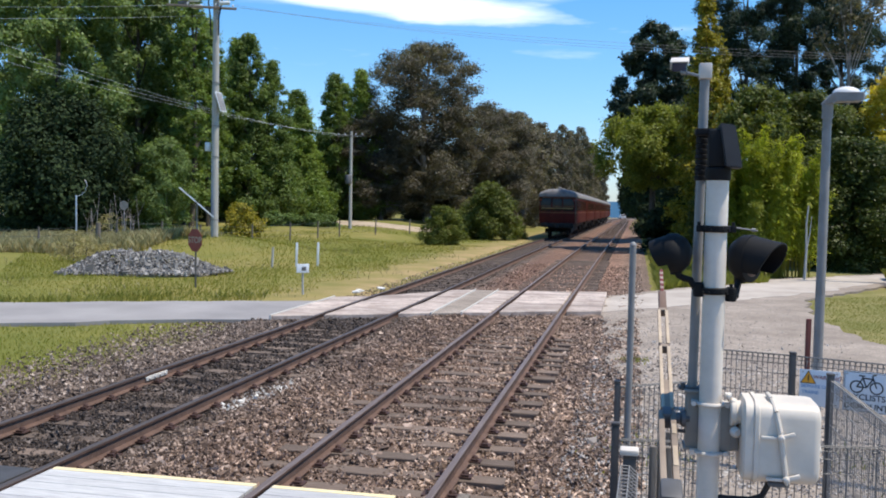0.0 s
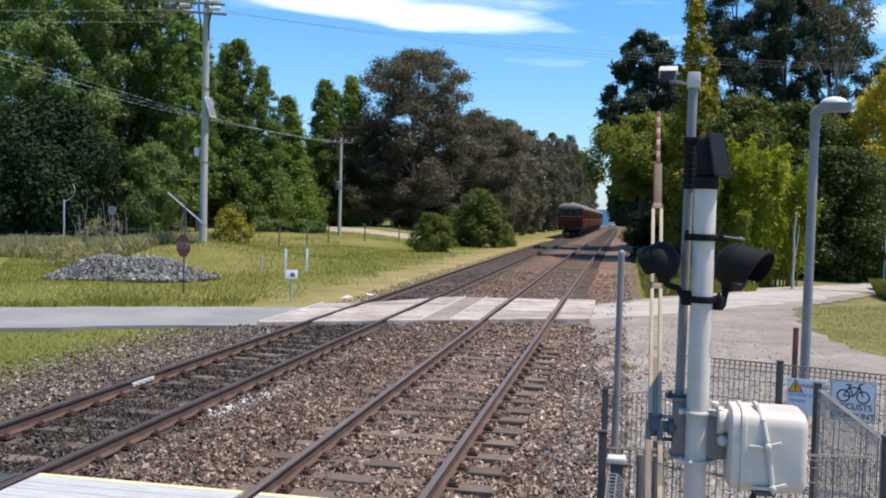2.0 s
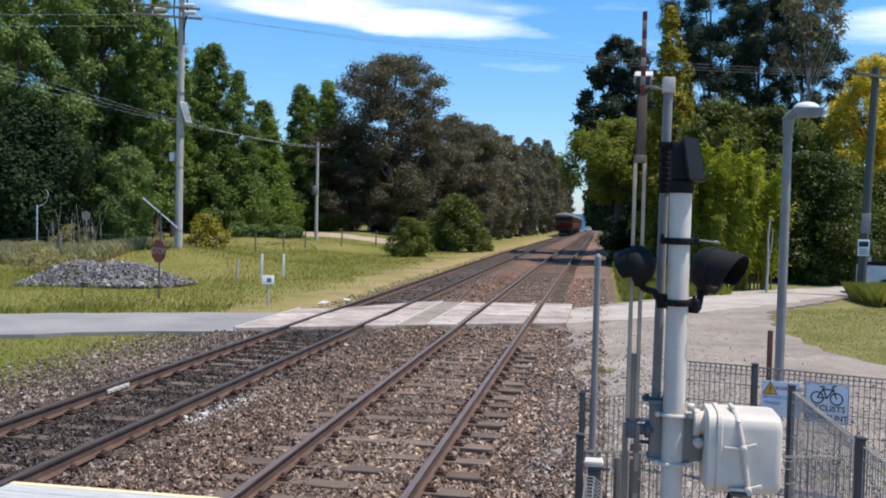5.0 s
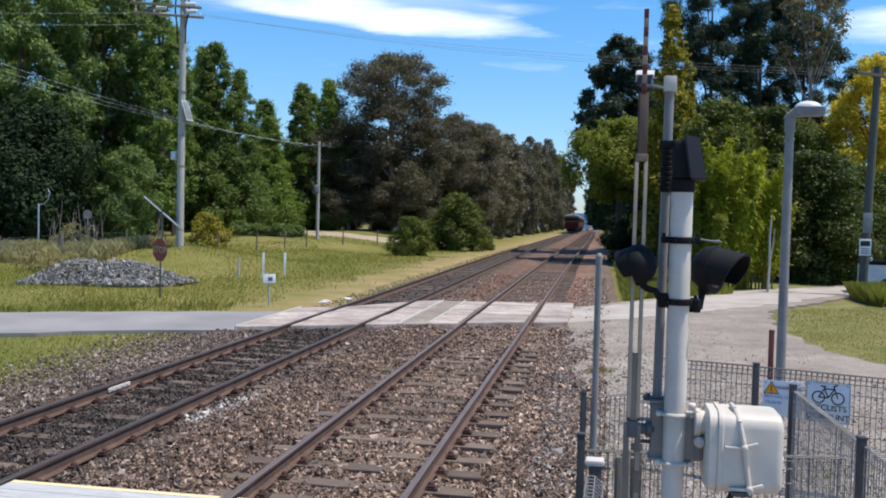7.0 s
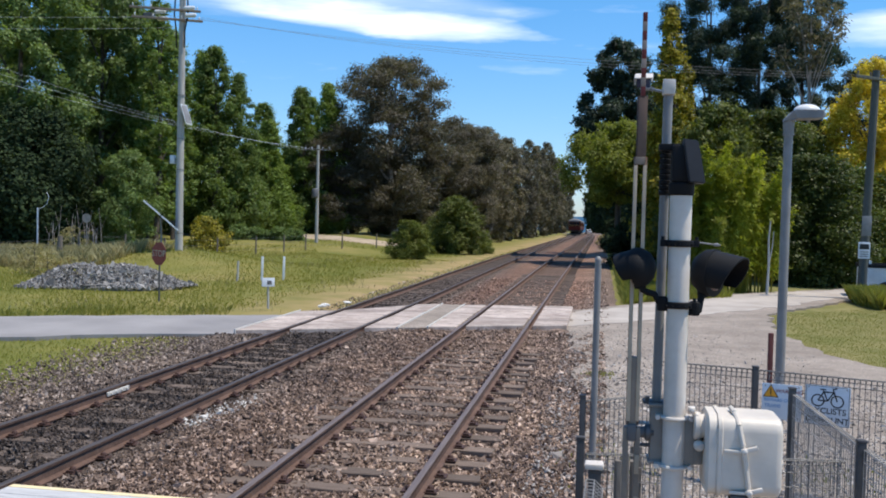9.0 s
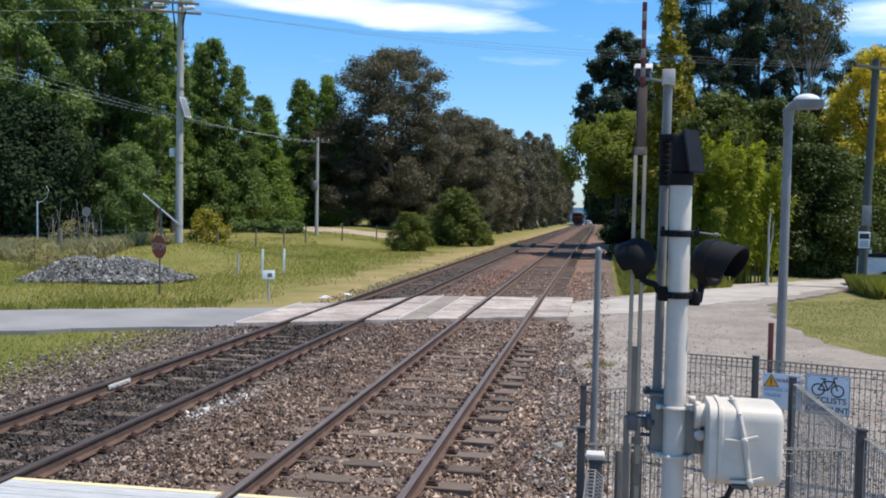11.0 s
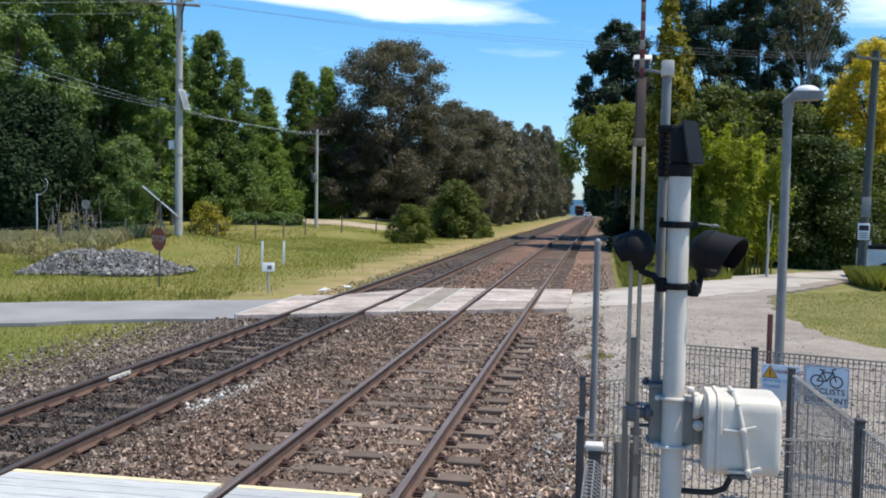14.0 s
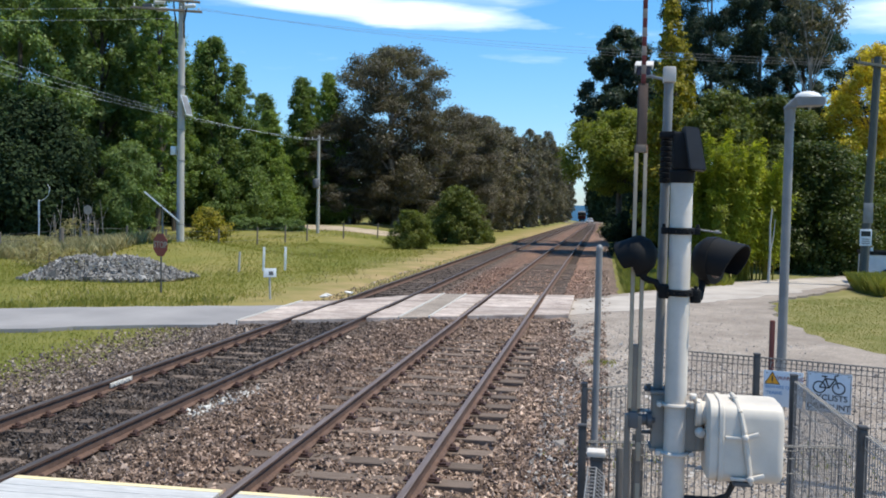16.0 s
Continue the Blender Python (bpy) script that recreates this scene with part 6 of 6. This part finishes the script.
put_tree(d1, True, [(8.4, 80, 90, 0.9, 1.2), (12.7, 82, 200, 0.9, 1.25), (16.5, 84, 150, 0.9, 1.15), (22, 80, 10, 0.9, 0.8)])
c1 = tree("cypress_tree", "tall pointed golden cypress", 53, 15.5, 2.1, 0.4, "leaf_cypress", 0.20, 850, style="cone", n=110, trunk=0.22, clump=0.30, limbs=4, hollow=0.1, small=True)
put_tree(c1, True, [(3.65, 55.0, 0, 0.9, 1.08), (4.75, 57.5, 100, 0.8, 1.02)])
d2 = tree("broadleaf_tree", "dark shady tree beside the line", 54, 9.0, 3.6, 0.2, "leaf_dark_shade", 0.31, 400, style="round", n=42, trunk=0.25, hollow=0.4, small=True)
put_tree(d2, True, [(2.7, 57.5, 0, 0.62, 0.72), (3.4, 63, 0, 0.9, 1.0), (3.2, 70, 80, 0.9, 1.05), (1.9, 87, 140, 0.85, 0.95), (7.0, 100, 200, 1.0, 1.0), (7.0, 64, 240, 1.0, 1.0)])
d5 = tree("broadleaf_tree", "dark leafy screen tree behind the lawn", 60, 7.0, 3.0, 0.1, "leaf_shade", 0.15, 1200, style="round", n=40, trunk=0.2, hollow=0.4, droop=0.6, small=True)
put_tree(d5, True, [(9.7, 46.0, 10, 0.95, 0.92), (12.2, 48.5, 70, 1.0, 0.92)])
d3 = tree("broadleaf_tree", "far dark tree beside the line", 58, 9.0, 3.6, 0.2, "leaf_dark_shade", 0.62, 100, style="round", n=42, trunk=0.25, hollow=0.4, limbs=4)
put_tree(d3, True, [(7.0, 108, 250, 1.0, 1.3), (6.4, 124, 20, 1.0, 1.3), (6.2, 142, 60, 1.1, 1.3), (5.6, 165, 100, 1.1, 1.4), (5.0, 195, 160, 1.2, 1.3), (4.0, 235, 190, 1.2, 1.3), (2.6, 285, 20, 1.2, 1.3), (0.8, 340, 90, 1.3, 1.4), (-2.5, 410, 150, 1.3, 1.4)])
d4 = tree("broadleaf_tree", "tall dense blue-green tree beside the line", 59, 17.0, 3.7, 6.0, "leaf_pine", 0.20, 1300, style="round", n=120, trunk=0.3, hollow=0.1, clump=0.20, small=True)
put_tree(d4, True, [(1.2, 74, 0, 1.0, 1.0), (4.6, 78, 130, 0.9, 0.85)])
m1 = tree("broadleaf_tree", "mid-green bushy tree behind the bamboo", 55, 9.6, 3.4, 0.6, "leaf_shrub", 0.19, 880, style="round", n=100, trunk=0.25, hollow=0.1, clump=0.22, small=True)
put_tree(m1, True, [(5.9, 50, 0, 0.85, 1.1), (8.6, 51, 120, 0.95, 1.03), (11.2, 57, 220, 0.95, 1.02), (3.9, 51, 280, 0.5, 0.85)])
y1 = tree("autumn_tree", "broad tree in bright yellow autumn leaf", 56, 12.6, 3.8, 1.2, "leaf_gold", 0.17, 1000, style="round", n=100, trunk=0.28, hollow=0.1, clump=0.19, small=True)
put_tree(y1, True, [(15.0, 56, 0, 0.95, 1.02), (19.0, 59, 100, 1.05, 1.05), (15.2, 51.0, 200, 0.62, 0.72)])
gt = tree("gum_tree", "thin tall gum with sparse high crown", 57, 17.5, 2.2, 12.5, "leaf_gum", 0.32, 220, "gumbark", "round", 18, 0.2, 0.55, 10, clump=0.34, droop=1.0)
put_tree(gt, True, [(12.5, 61, 0, 1.0, 1.0)])


def bamboo(seed, at, n, spread, h):
    """A clump of thin leaning canes, each with drooping leaf sprays."""
    rs = np.random.RandomState(seed)
    t = thing("bamboo_clump", "bright yellow-green feathery bamboo clump", "bamboo", "bamboo clumps", at)
    P = []
    for k in range(n):
        a, r = rs.uniform(0, 2 * pi), spread * rs.rand() ** 0.5
        hh = h * rs.uniform(0.5, 1.12)
        lean = Vector((cos(a), sin(a), 0)) * rs.uniform(0.15, 0.8)
        b = Vector((r * cos(a), r * sin(a) * 0.8, 0))
        pts = [b + lean * (u ** 2.2) + Vector((0, 0, hh * u)) for u in (0, 0.35, 0.65, 0.85, 1.0)]
        stem = BM()
        pipe(stem, pts, 0.022, 5, 0.006)
        part("cane", stem, M["leaf_cypress"], t)
        m = 620
        u = 0.30 + 0.70 * rs.rand(m) ** 0.9
        base = np.array([b]) + np.array([lean]) * (u ** 2.2)[:, None] + np.stack([0 * u, 0 * u, hh * u], -1)
        off = rs.normal(0, 1, (m, 3)) * (0.30 - 0.22 * u)[:, None] * (1, 1, 0.7)
        P.append(base + off)
    P = np.concatenate(P)
    P = P[P[:, 2] > 0.1]
    O = P - P.mean(0)
    O /= np.linalg.norm(O, axis=1)[:, None]
    leaf_mesh("leaves", P, O, 0.27, seed, M["leaf_bamboo"], 0.20, -1.6, small=True).parent = t
    return t


bamboo(61, (4.1, 38.6, GROUND - 0.05), 42, 0.85, 4.8)
bamboo(62, (5.1, 38.9, GROUND - 0.05), 46, 0.85, 5.4)
bamboo(63, (6.2, 39.3, GROUND - 0.05), 40, 0.75, 4.8)
# bare saplings in the shade before the wood
rs3 = random.Random(5)
saplings = thing("bare_shrub", "leafless grey saplings in the shade of the wood", "shrub", at=(-29.6, 49.0, GROUND + 0.3))
for k in range(16):
    bm = BM()
    bx, by, bh = rs3.uniform(-1.6, 1.6), rs3.uniform(-0.8, 0.8), rs3.uniform(1.2, 2.6)
    lx = rs3.uniform(-0.3, 0.3)
    pipe(bm, [(bx, by, 0), (bx + lx * 0.4, by, bh * 0.5), (bx + lx, by, bh)], 0.022, 5, 0.006)
    pipe(bm, [(bx + lx * 0.4, by, bh * 0.5), (bx - lx, by + 0.1, bh * 0.85)], 0.012, 4, 0.004)
    part("stem", bm, M["gumbark"], saplings)

# bare pale stem standing before the bamboo
bm = BM()
pipe(bm, [(0, 0, 0), (0.03, 0, 1.2), (0.0, 0, 2.2), (0.05, 0, 2.9)], 0.055, 8, 0.025)
pipe(bm, [(0.02, 0, 1.1), (0.14, 0, 1.9), (0.18, 0, 2.5)], 0.03, 6, 0.012)
ob = part("dead_stem", bm, M["pole"])
ob.location = (6.38, 37.4, GROUND - 0.05)
tagged(ob, "pale bare dead sapling", "dead tree")


# ---------------------------------------------------------------- grasses


def grass(name, x, y, h, seed, material, label, spread=0.35, thin=1.0):
    """Single bent blades at the given places."""
    rs = np.random.RandomState(seed)
    n = len(x)
    z = ground_height(x, y)
    hh = h * rs.uniform(0.5, 1.3, n)
    a = rs.uniform(0, 2 * pi, n)
    w = thin * (0.005 + 0.0005 * np.hypot(x, y))
    lean = rs.uniform(0.1, spread * 2, n) * hh
    sx, sy = np.cos(a), np.sin(a)
    lx, ly = -sy, sx
    p0 = np.stack([x - sx * w, y - sy * w, z - 0.02], -1)
    p1 = np.stack([x + sx * w, y + sy * w, z - 0.02], -1)
    p2 = np.stack([x + lx * lean * 0.3 + sx * w * 0.6, y + ly * lean * 0.3 + sy * w * 0.6, z + hh * 0.6], -1)
    p3 = np.stack([x + lx * lean, y + ly * lean, z + hh], -1)
    v = np.stack([p0, p1, p2, p3], 1).reshape(-1, 3)
    f = (np.array([(0, 1, 2), (0, 2, 3)])[None] + 4 * np.arange(n)[:, None, None]).reshape(-1, 3)
    return tagged(raw(name, v, f, material), label, "grass", kind="stuff")


def on_road(x, y):
    """The side road on the left."""
    return (y > 17.2 + 0.60 * (x + 12.2) + 0.12) & (y < 20.9 + 0.56 * (x + 13.6) - 0.1) & (x < -8)


def field(seed, n, x0, x1, y0, y1):
    rs = np.random.RandomState(seed)
    y = y0 * (y1 / y0) ** rs.rand(n)
    x = rs.uniform(x0, x1, n)
    return x, y


x, y = field(71, 150000, -34, -7.7, 10, 60)
edge = np.where(y < 21, -8.9 - 0.5 * np.sin(y * 1.7) ** 2, -9.5 - 0.7 * np.sin(y * 0.7) ** 2)
k = (x < edge) & ~on_road(x, y) & (x > -0.62 * y - 4) & (np.hypot((x + 16.9) / 2.4, (y - 30) / 1.2) > 1)
grass("grass", x[k], y[k], 0.055, 72, M["blades"], "short green grass with dry stalks", thin=0.5)
x, y = field(73, 42000, -32, -7.7, 20, 75)
k = (x < -9.6 - 0.6 * np.sin(y * 0.7) ** 2) & (y > 21.5 + 0.56 * (x + 13.6)) & (x > -0.62 * y - 4) & (np.sin(x * 0.8) + np.sin(y * 0.45 + x * 0.3) > -0.4) & (np.hypot((x + 16.9) / 2.4, (y - 30) / 1.2) > 1)
grass("long_grass", x[k], y[k], 0.12, 74, M["blades"], "long grass on the verge", thin=0.4)
x, y = field(75, 4500, -30, -7.6, 22, 60)
k = (x < -7.7) & (y > 21.8 + 0.56 * (x + 13.6)) & (np.sin(x * 1.3 + 2) + np.sin(y * 0.6) > 0.5) & (np.hypot((x + 16.9) / 2.4, (y - 30) / 1.2) > 1)
grass("dry_grass", x[k], y[k], 0.15, 76, M["straw"], "dry straw-coloured seed stalks", thin=0.5)
x, y = field(87, 22000, -26, -9.6, 12, 26)
rim = 21.0 + 0.56 * (x + 13.6) + 0.15 * np.sin(x * 3.1)
k = (y > rim) & (y < rim + 2.0 + 0.6 * np.sin(x * 0.9)) & (np.sin(x * 2.3) + np.sin(y * 3.7 + x) > -0.6) & (x < -9.8 - 0.5 * np.sin(y * 5.3) ** 2)
grass("long_grass", x[k], y[k], 0.19, 88, M["blades"], "long olive grass along the edge of the side road", thin=0.5)
x, y = field(77, 26000, -36, -22, 38, 50)
grass("dry_grass", x, y, 0.55, 78, M["straw"], "tall dry grass along the paddock fence", thin=0.45)
x, y = field(79, 60000, 4.0, 14, 16, 36)
k = (x > 4.45 + 0.40 * np.sin(y * 1.3) + 0.25 * np.sin(y * 4.1)) & (y < 30.5 + 0.95 * (x - 6.0)) & (y > 19.3 - 0.55 * (x - 5.2)) & (x < y * 0.33)
grass("lawn_grass", x[k], y[k], 0.026, 80, M["lawn"], "mown olive-green lawn grass", thin=0.6)
x, y = field(81, 34000, 0.8, 4.9, 31, 58)
k = (x > 0.8) & (y > 31.5 + 1.05 * (x - 1.2)) & (x < 4.8)
grass("long_grass", x[k], y[k], 0.32, 82, M["blades"], "grass strip beside the line", thin=0.45)
x, y = field(83, 30000, 8.4, 12, 32, 38)
k = (np.hypot(x - 10.1, (y - 34.8) * 0.6) < 1.15 + 0.25 * np.sin(x * 9))
grass("long_grass", x[k], y[k], 0.55, 84, M["blades"], "thick green tussock at the foot of the pole", thin=0.45)
x, y = field(85, 1800, -8.0, -7.2, 27, 95)
grass("dry_grass", x, y, 0.13, 86, M["straw"], "straw-coloured grass at the edge of the ballast")
# weeds along the mesh fence and the apron
rs1 = np.random.RandomState(90)
for wx, wy, wr in ((0.05, 16.4, 0.14), (0.3, 10.4, 0.35), (2.6, 10.3, 0.5)):
    x, y = wx + rs1.normal(0, wr, 260), wy + rs1.normal(0, wr, 260)
    grass("weeds", x, y, 0.11, 91, M["blades"], "low green weeds in the gravel")

# parked trailer half hidden behind the tussock
trailer = thing("trailer", "parked trailer with pale side panels and a black top rail", "trailer", at=(11.35, 38.6, GROUND), turn=-8)
bm = BM()
box(bm, (0, 0, 0.72), (2.6, 1.5, 0.86), 0.03)
part("body", bm, M["solarback"], trailer, "pale grey side panels")
bm = BM()
for y in (-0.76, 0.76):
    box(bm, (0, y, 1.22), (2.72, 0.07, 0.14), 0.015)
for x in (-1.32, 1.32):
    box(bm, (x, 0, 1.22), (0.07, 1.5, 0.14), 0.015)
part("top_rail", bm, M["black"], trailer, "black top rail")
bm = BM()
box(bm, (-1.0, -0.72, 1.36), (0.10, 0.05, 0.14), 0.01)
part("bracket", bm, M["solarback"], trailer)
for x in (-0.4, 0.5):
    bm = BM()
    lathe(bm, [(0.30, -0.1), (0.32, 0), (0.30, 0.1)], 18, (0, 1, 0), (x, -0.70, 0.32))
    part("wheel", bm, M["rubber"], trailer)

# white car waiting at the far crossing
car = thing("car", "small white car standing at the far crossing", "car", at=(-3.9, 298.5, float(dip(298.5)) - 0.1), turn=8)
bm = BM()
box(bm, (0, 0, 0.62), (1.72, 4.1, 0.62), 0.12)
part("body", bm, M["signwhite"], car)
bm = BM()
box(bm, (0, -0.2, 1.18), (1.46, 2.1, 0.54), 0.16)
cabin = part("cabin", bm, M["signwhite"], car)
bm = BM()
box(bm, (0, -1.22, 1.16), (1.24, 0.10, 0.34), 0.03)
part("window", bm, M["glass"], cabin)
for sx in (-1, 1):
    for yy in (-1.25, 1.25):
        bm = BM()
        lathe(bm, [(0.30, -0.09), (0.32, 0), (0.30, 0.09)], 16, (1, 0, 0), (sx * 0.78, yy, 0.32))
        part("wheel", bm, M["rubber"], car)

# ---------------------------------------------------------------- the departing train


def carriage(index, length, tail):
    t = thing("railway_carriage", "maroon vintage railway carriage, last of the train" if tail else "maroon vintage railway carriage with grey roof", "railway carriage", "carriages of the train")
    W, FLOOR, EAVE = 2.86, 1.15, 3.30
    # origin: the rear end at rail level; the body runs along +y
    bm = BM()
    box(bm, (0, length / 2, (FLOOR + EAVE) / 2), (W, length, EAVE - FLOOR), 0.05)
    part("body", bm, M["trainred"], t, "maroon riveted body")
    bm = BM()
    n = 14
    rows = []
    for y, s in ((-0.42, 0.62), (-0.34, 0.80), (-0.12, 0.96), (0.25, 1.0), (length - 0.1, 1.0), (length + 0.05, 0.85)):
        rows.append([bm.verts.new((-(W / 2 + 0.06) * cos(pi * i / n) * (0.9 + 0.1 * s), y, EAVE - 0.04 + 0.66 * s * sin(pi * i / n) ** 0.72)) for i in range(n + 1)])
    for a, b in zip(rows, rows[1:]):
        for i in range(n):
            bm.faces.new((a[i], a[i + 1], b[i + 1], b[i]))
    bm.faces.new(rows[0])
    bm.faces.new(rows[-1][::-1])
    bmesh.ops.recalc_face_normals(bm, faces=bm.faces)
    roof = part("roof", bm, M["trainroof"], t, "grey curved roof")
    for k in range(4):
        bm = BM()
        lathe(bm, [(0.16, 0), (0.18, 0.1), (0.08, 0.2)], 10, at=(0, length * (k + 0.5) / 4, EAVE + 0.60))
        part("vent", bm, M["trainroof"], roof)
    for zz, hh in ((2.02, 0.07), (3.18, 0.05)):
        bm = BM()
        box(bm, (0, length / 2, zz), (W + 0.02, length + 0.02, hh), 0.004)
        part("gold_line", bm, M["trainline"], t, "gold lining")
    nw = int((length - 2.4) / 1.5)
    for sx in (-1, 1):
        for k in range(nw):
            y = 1.6 + k * (length - 3.2) / (nw - 1)
            bm = BM()
            box(bm, (sx * (W / 2 + 0.006), y, 2.62), (0.03, 0.95, 0.82), 0.01)
            wd = part("window", bm, M["glass"], t)
            for dy in (-0.5, 0.5):
                bm = BM()
                box(bm, (sx * (W / 2 + 0.02), y + dy, 2.62), (0.02, 0.06, 0.9))
                part("frame_post", bm, M["trainline"], wd)
    # tail end: windows, door, lamps, buffers
    for x, w in ((-0.90, 0.86), (0.0, 0.76), (0.90, 0.86)):
        bm = BM()
        box(bm, (x, -0.004, 2.64), (w, 0.03, 1.02), 0.01)
        wd = part("window", bm, M["glass"], t)
        bm = BM()
        box(bm, (x, -0.02, 2.52), (w, 0.02, 0.05), 0.004)
        part("glazing_bar", bm, M["trainline"], wd)
    # brass rail added to draw the gold highlight across the end windows
    bm = BM()
    rod(bm, (-1.25, -0.09, 2.36), (1.25, -0.09, 2.36), 0.03, seg=8)
    for x in (-1.2, -0.4, 0.4, 1.2):
        rod(bm, (x, -0.09, 2.36), (x, 0.0, 2.36), 0.02, seg=6)
    part("handrail", bm, M["brass"], t, "brass rail added for the sunlit gold highlight across the end windows")
    bm = BM()
    for x in (-0.40, 0.40):
        box(bm, (x, -0.015, 2.2), (0.05, 0.03, 2.0), 0.004)
    part("door_frame", bm, M["trainred"], t)
    bm = BM()
    box(bm, (0, 0.05, 1.02), (2.6, 0.22, 0.34), 0.03)
    part("buffer_beam", bm, M["undergear"], t)
    for sx in (-1, 1):
        bm = BM()
        lathe(bm, [(0.09, 0), (0.09, 0.30), (0.22, 0.32), (0.22, 0.36), (0.1, 0.38)], 14, (0, -1, 0), (sx * 0.87, -0.04, 1.02))
        part("buffer", bm, M["undergear"], t)
        bm = BM()
        lathe(bm, [(0.09, 0), (0.10, 0.05), (0.08, 0.12)], 12, (0, -1, 0), (sx * 1.30, -0.02, 3.02))
        part("tail_lamp", bm, M["signred"], t, "red tail lamp")
    bm = BM()
    box(bm, (0, -0.20, 0.9), (0.30, 0.5, 0.25), 0.04)
    part("coupler", bm, M["undergear"], t)
    bm = BM()
    box(bm, (0, length / 2, 0.98), (2.3, length - 0.4, 0.30), 0.03)
    box(bm, (0, length / 2, 0.66), (1.9, length * 0.36, 0.5), 0.05)
    part("underframe", bm, M["undergear"], t)
    for y in (2.6, length - 2.6):
        bm = BM()
        for sx in (-1, 1):
            box(bm, (sx * 0.98, y, 0.55), (0.14, 2.5, 0.34), 0.03)
        box(bm, (0, y, 0.58), (1.9, 0.5, 0.3), 0.03)
        bogie = part("bogie", bm, M["undergear"], t)
        for dy in (-0.95, 0.95):
            for sx in (-1, 1):
                bm = BM()
                lathe(bm, [(0.46, -0.06), (0.43, -0.03), (0.42, 0.06), (0.1, 0.07)], 22, (sx, 0, 0), (sx * 0.75, y + dy, 0.43))
                part("wheel", bm, M["undergear"], bogie)
    return t


CAR_LEN = 18.0
CARS = [carriage(i, CAR_LEN - 0.8, i == 0) for i in range(6)]

# ---------------------------------------------------------------- what moves
BOOM_ROWS = [(0.0, 16.5), (0.5, 26), (1.0, 36), (1.5, 45), (2.0, 54), (2.5, 62), (3.0, 70), (3.5, 77.5), (4.0, 83), (4.5, 87), (5.2, 89.6), (6.5, 90), (16.0, 90)]
TRAIN_ROWS = [(0.5 * k, 74.5 + 17.0 * 0.5 * k) for k in range(33)]


def motions():
    walk(boom, [(t, pose(*BOOM_AT, a, 0, 0)) for t, a in BOOM_ROWS])
    for i, car in enumerate(CARS):
        rows = []
        for t, d in TRAIN_ROWS:
            y = d + i * CAR_LEN
            z0, z1, x0, x1 = float(dip(y)), float(dip(y + CAR_LEN)), float(veer(y)), float(veer(y + CAR_LEN))
            rows.append((t, pose(TRACK_L + x0, y, z0, math.degrees(math.atan2(z1 - z0, CAR_LEN)), 0, -math.degrees(math.atan2(x1 - x0, CAR_LEN)))))
        walk(car, rows)


motions()
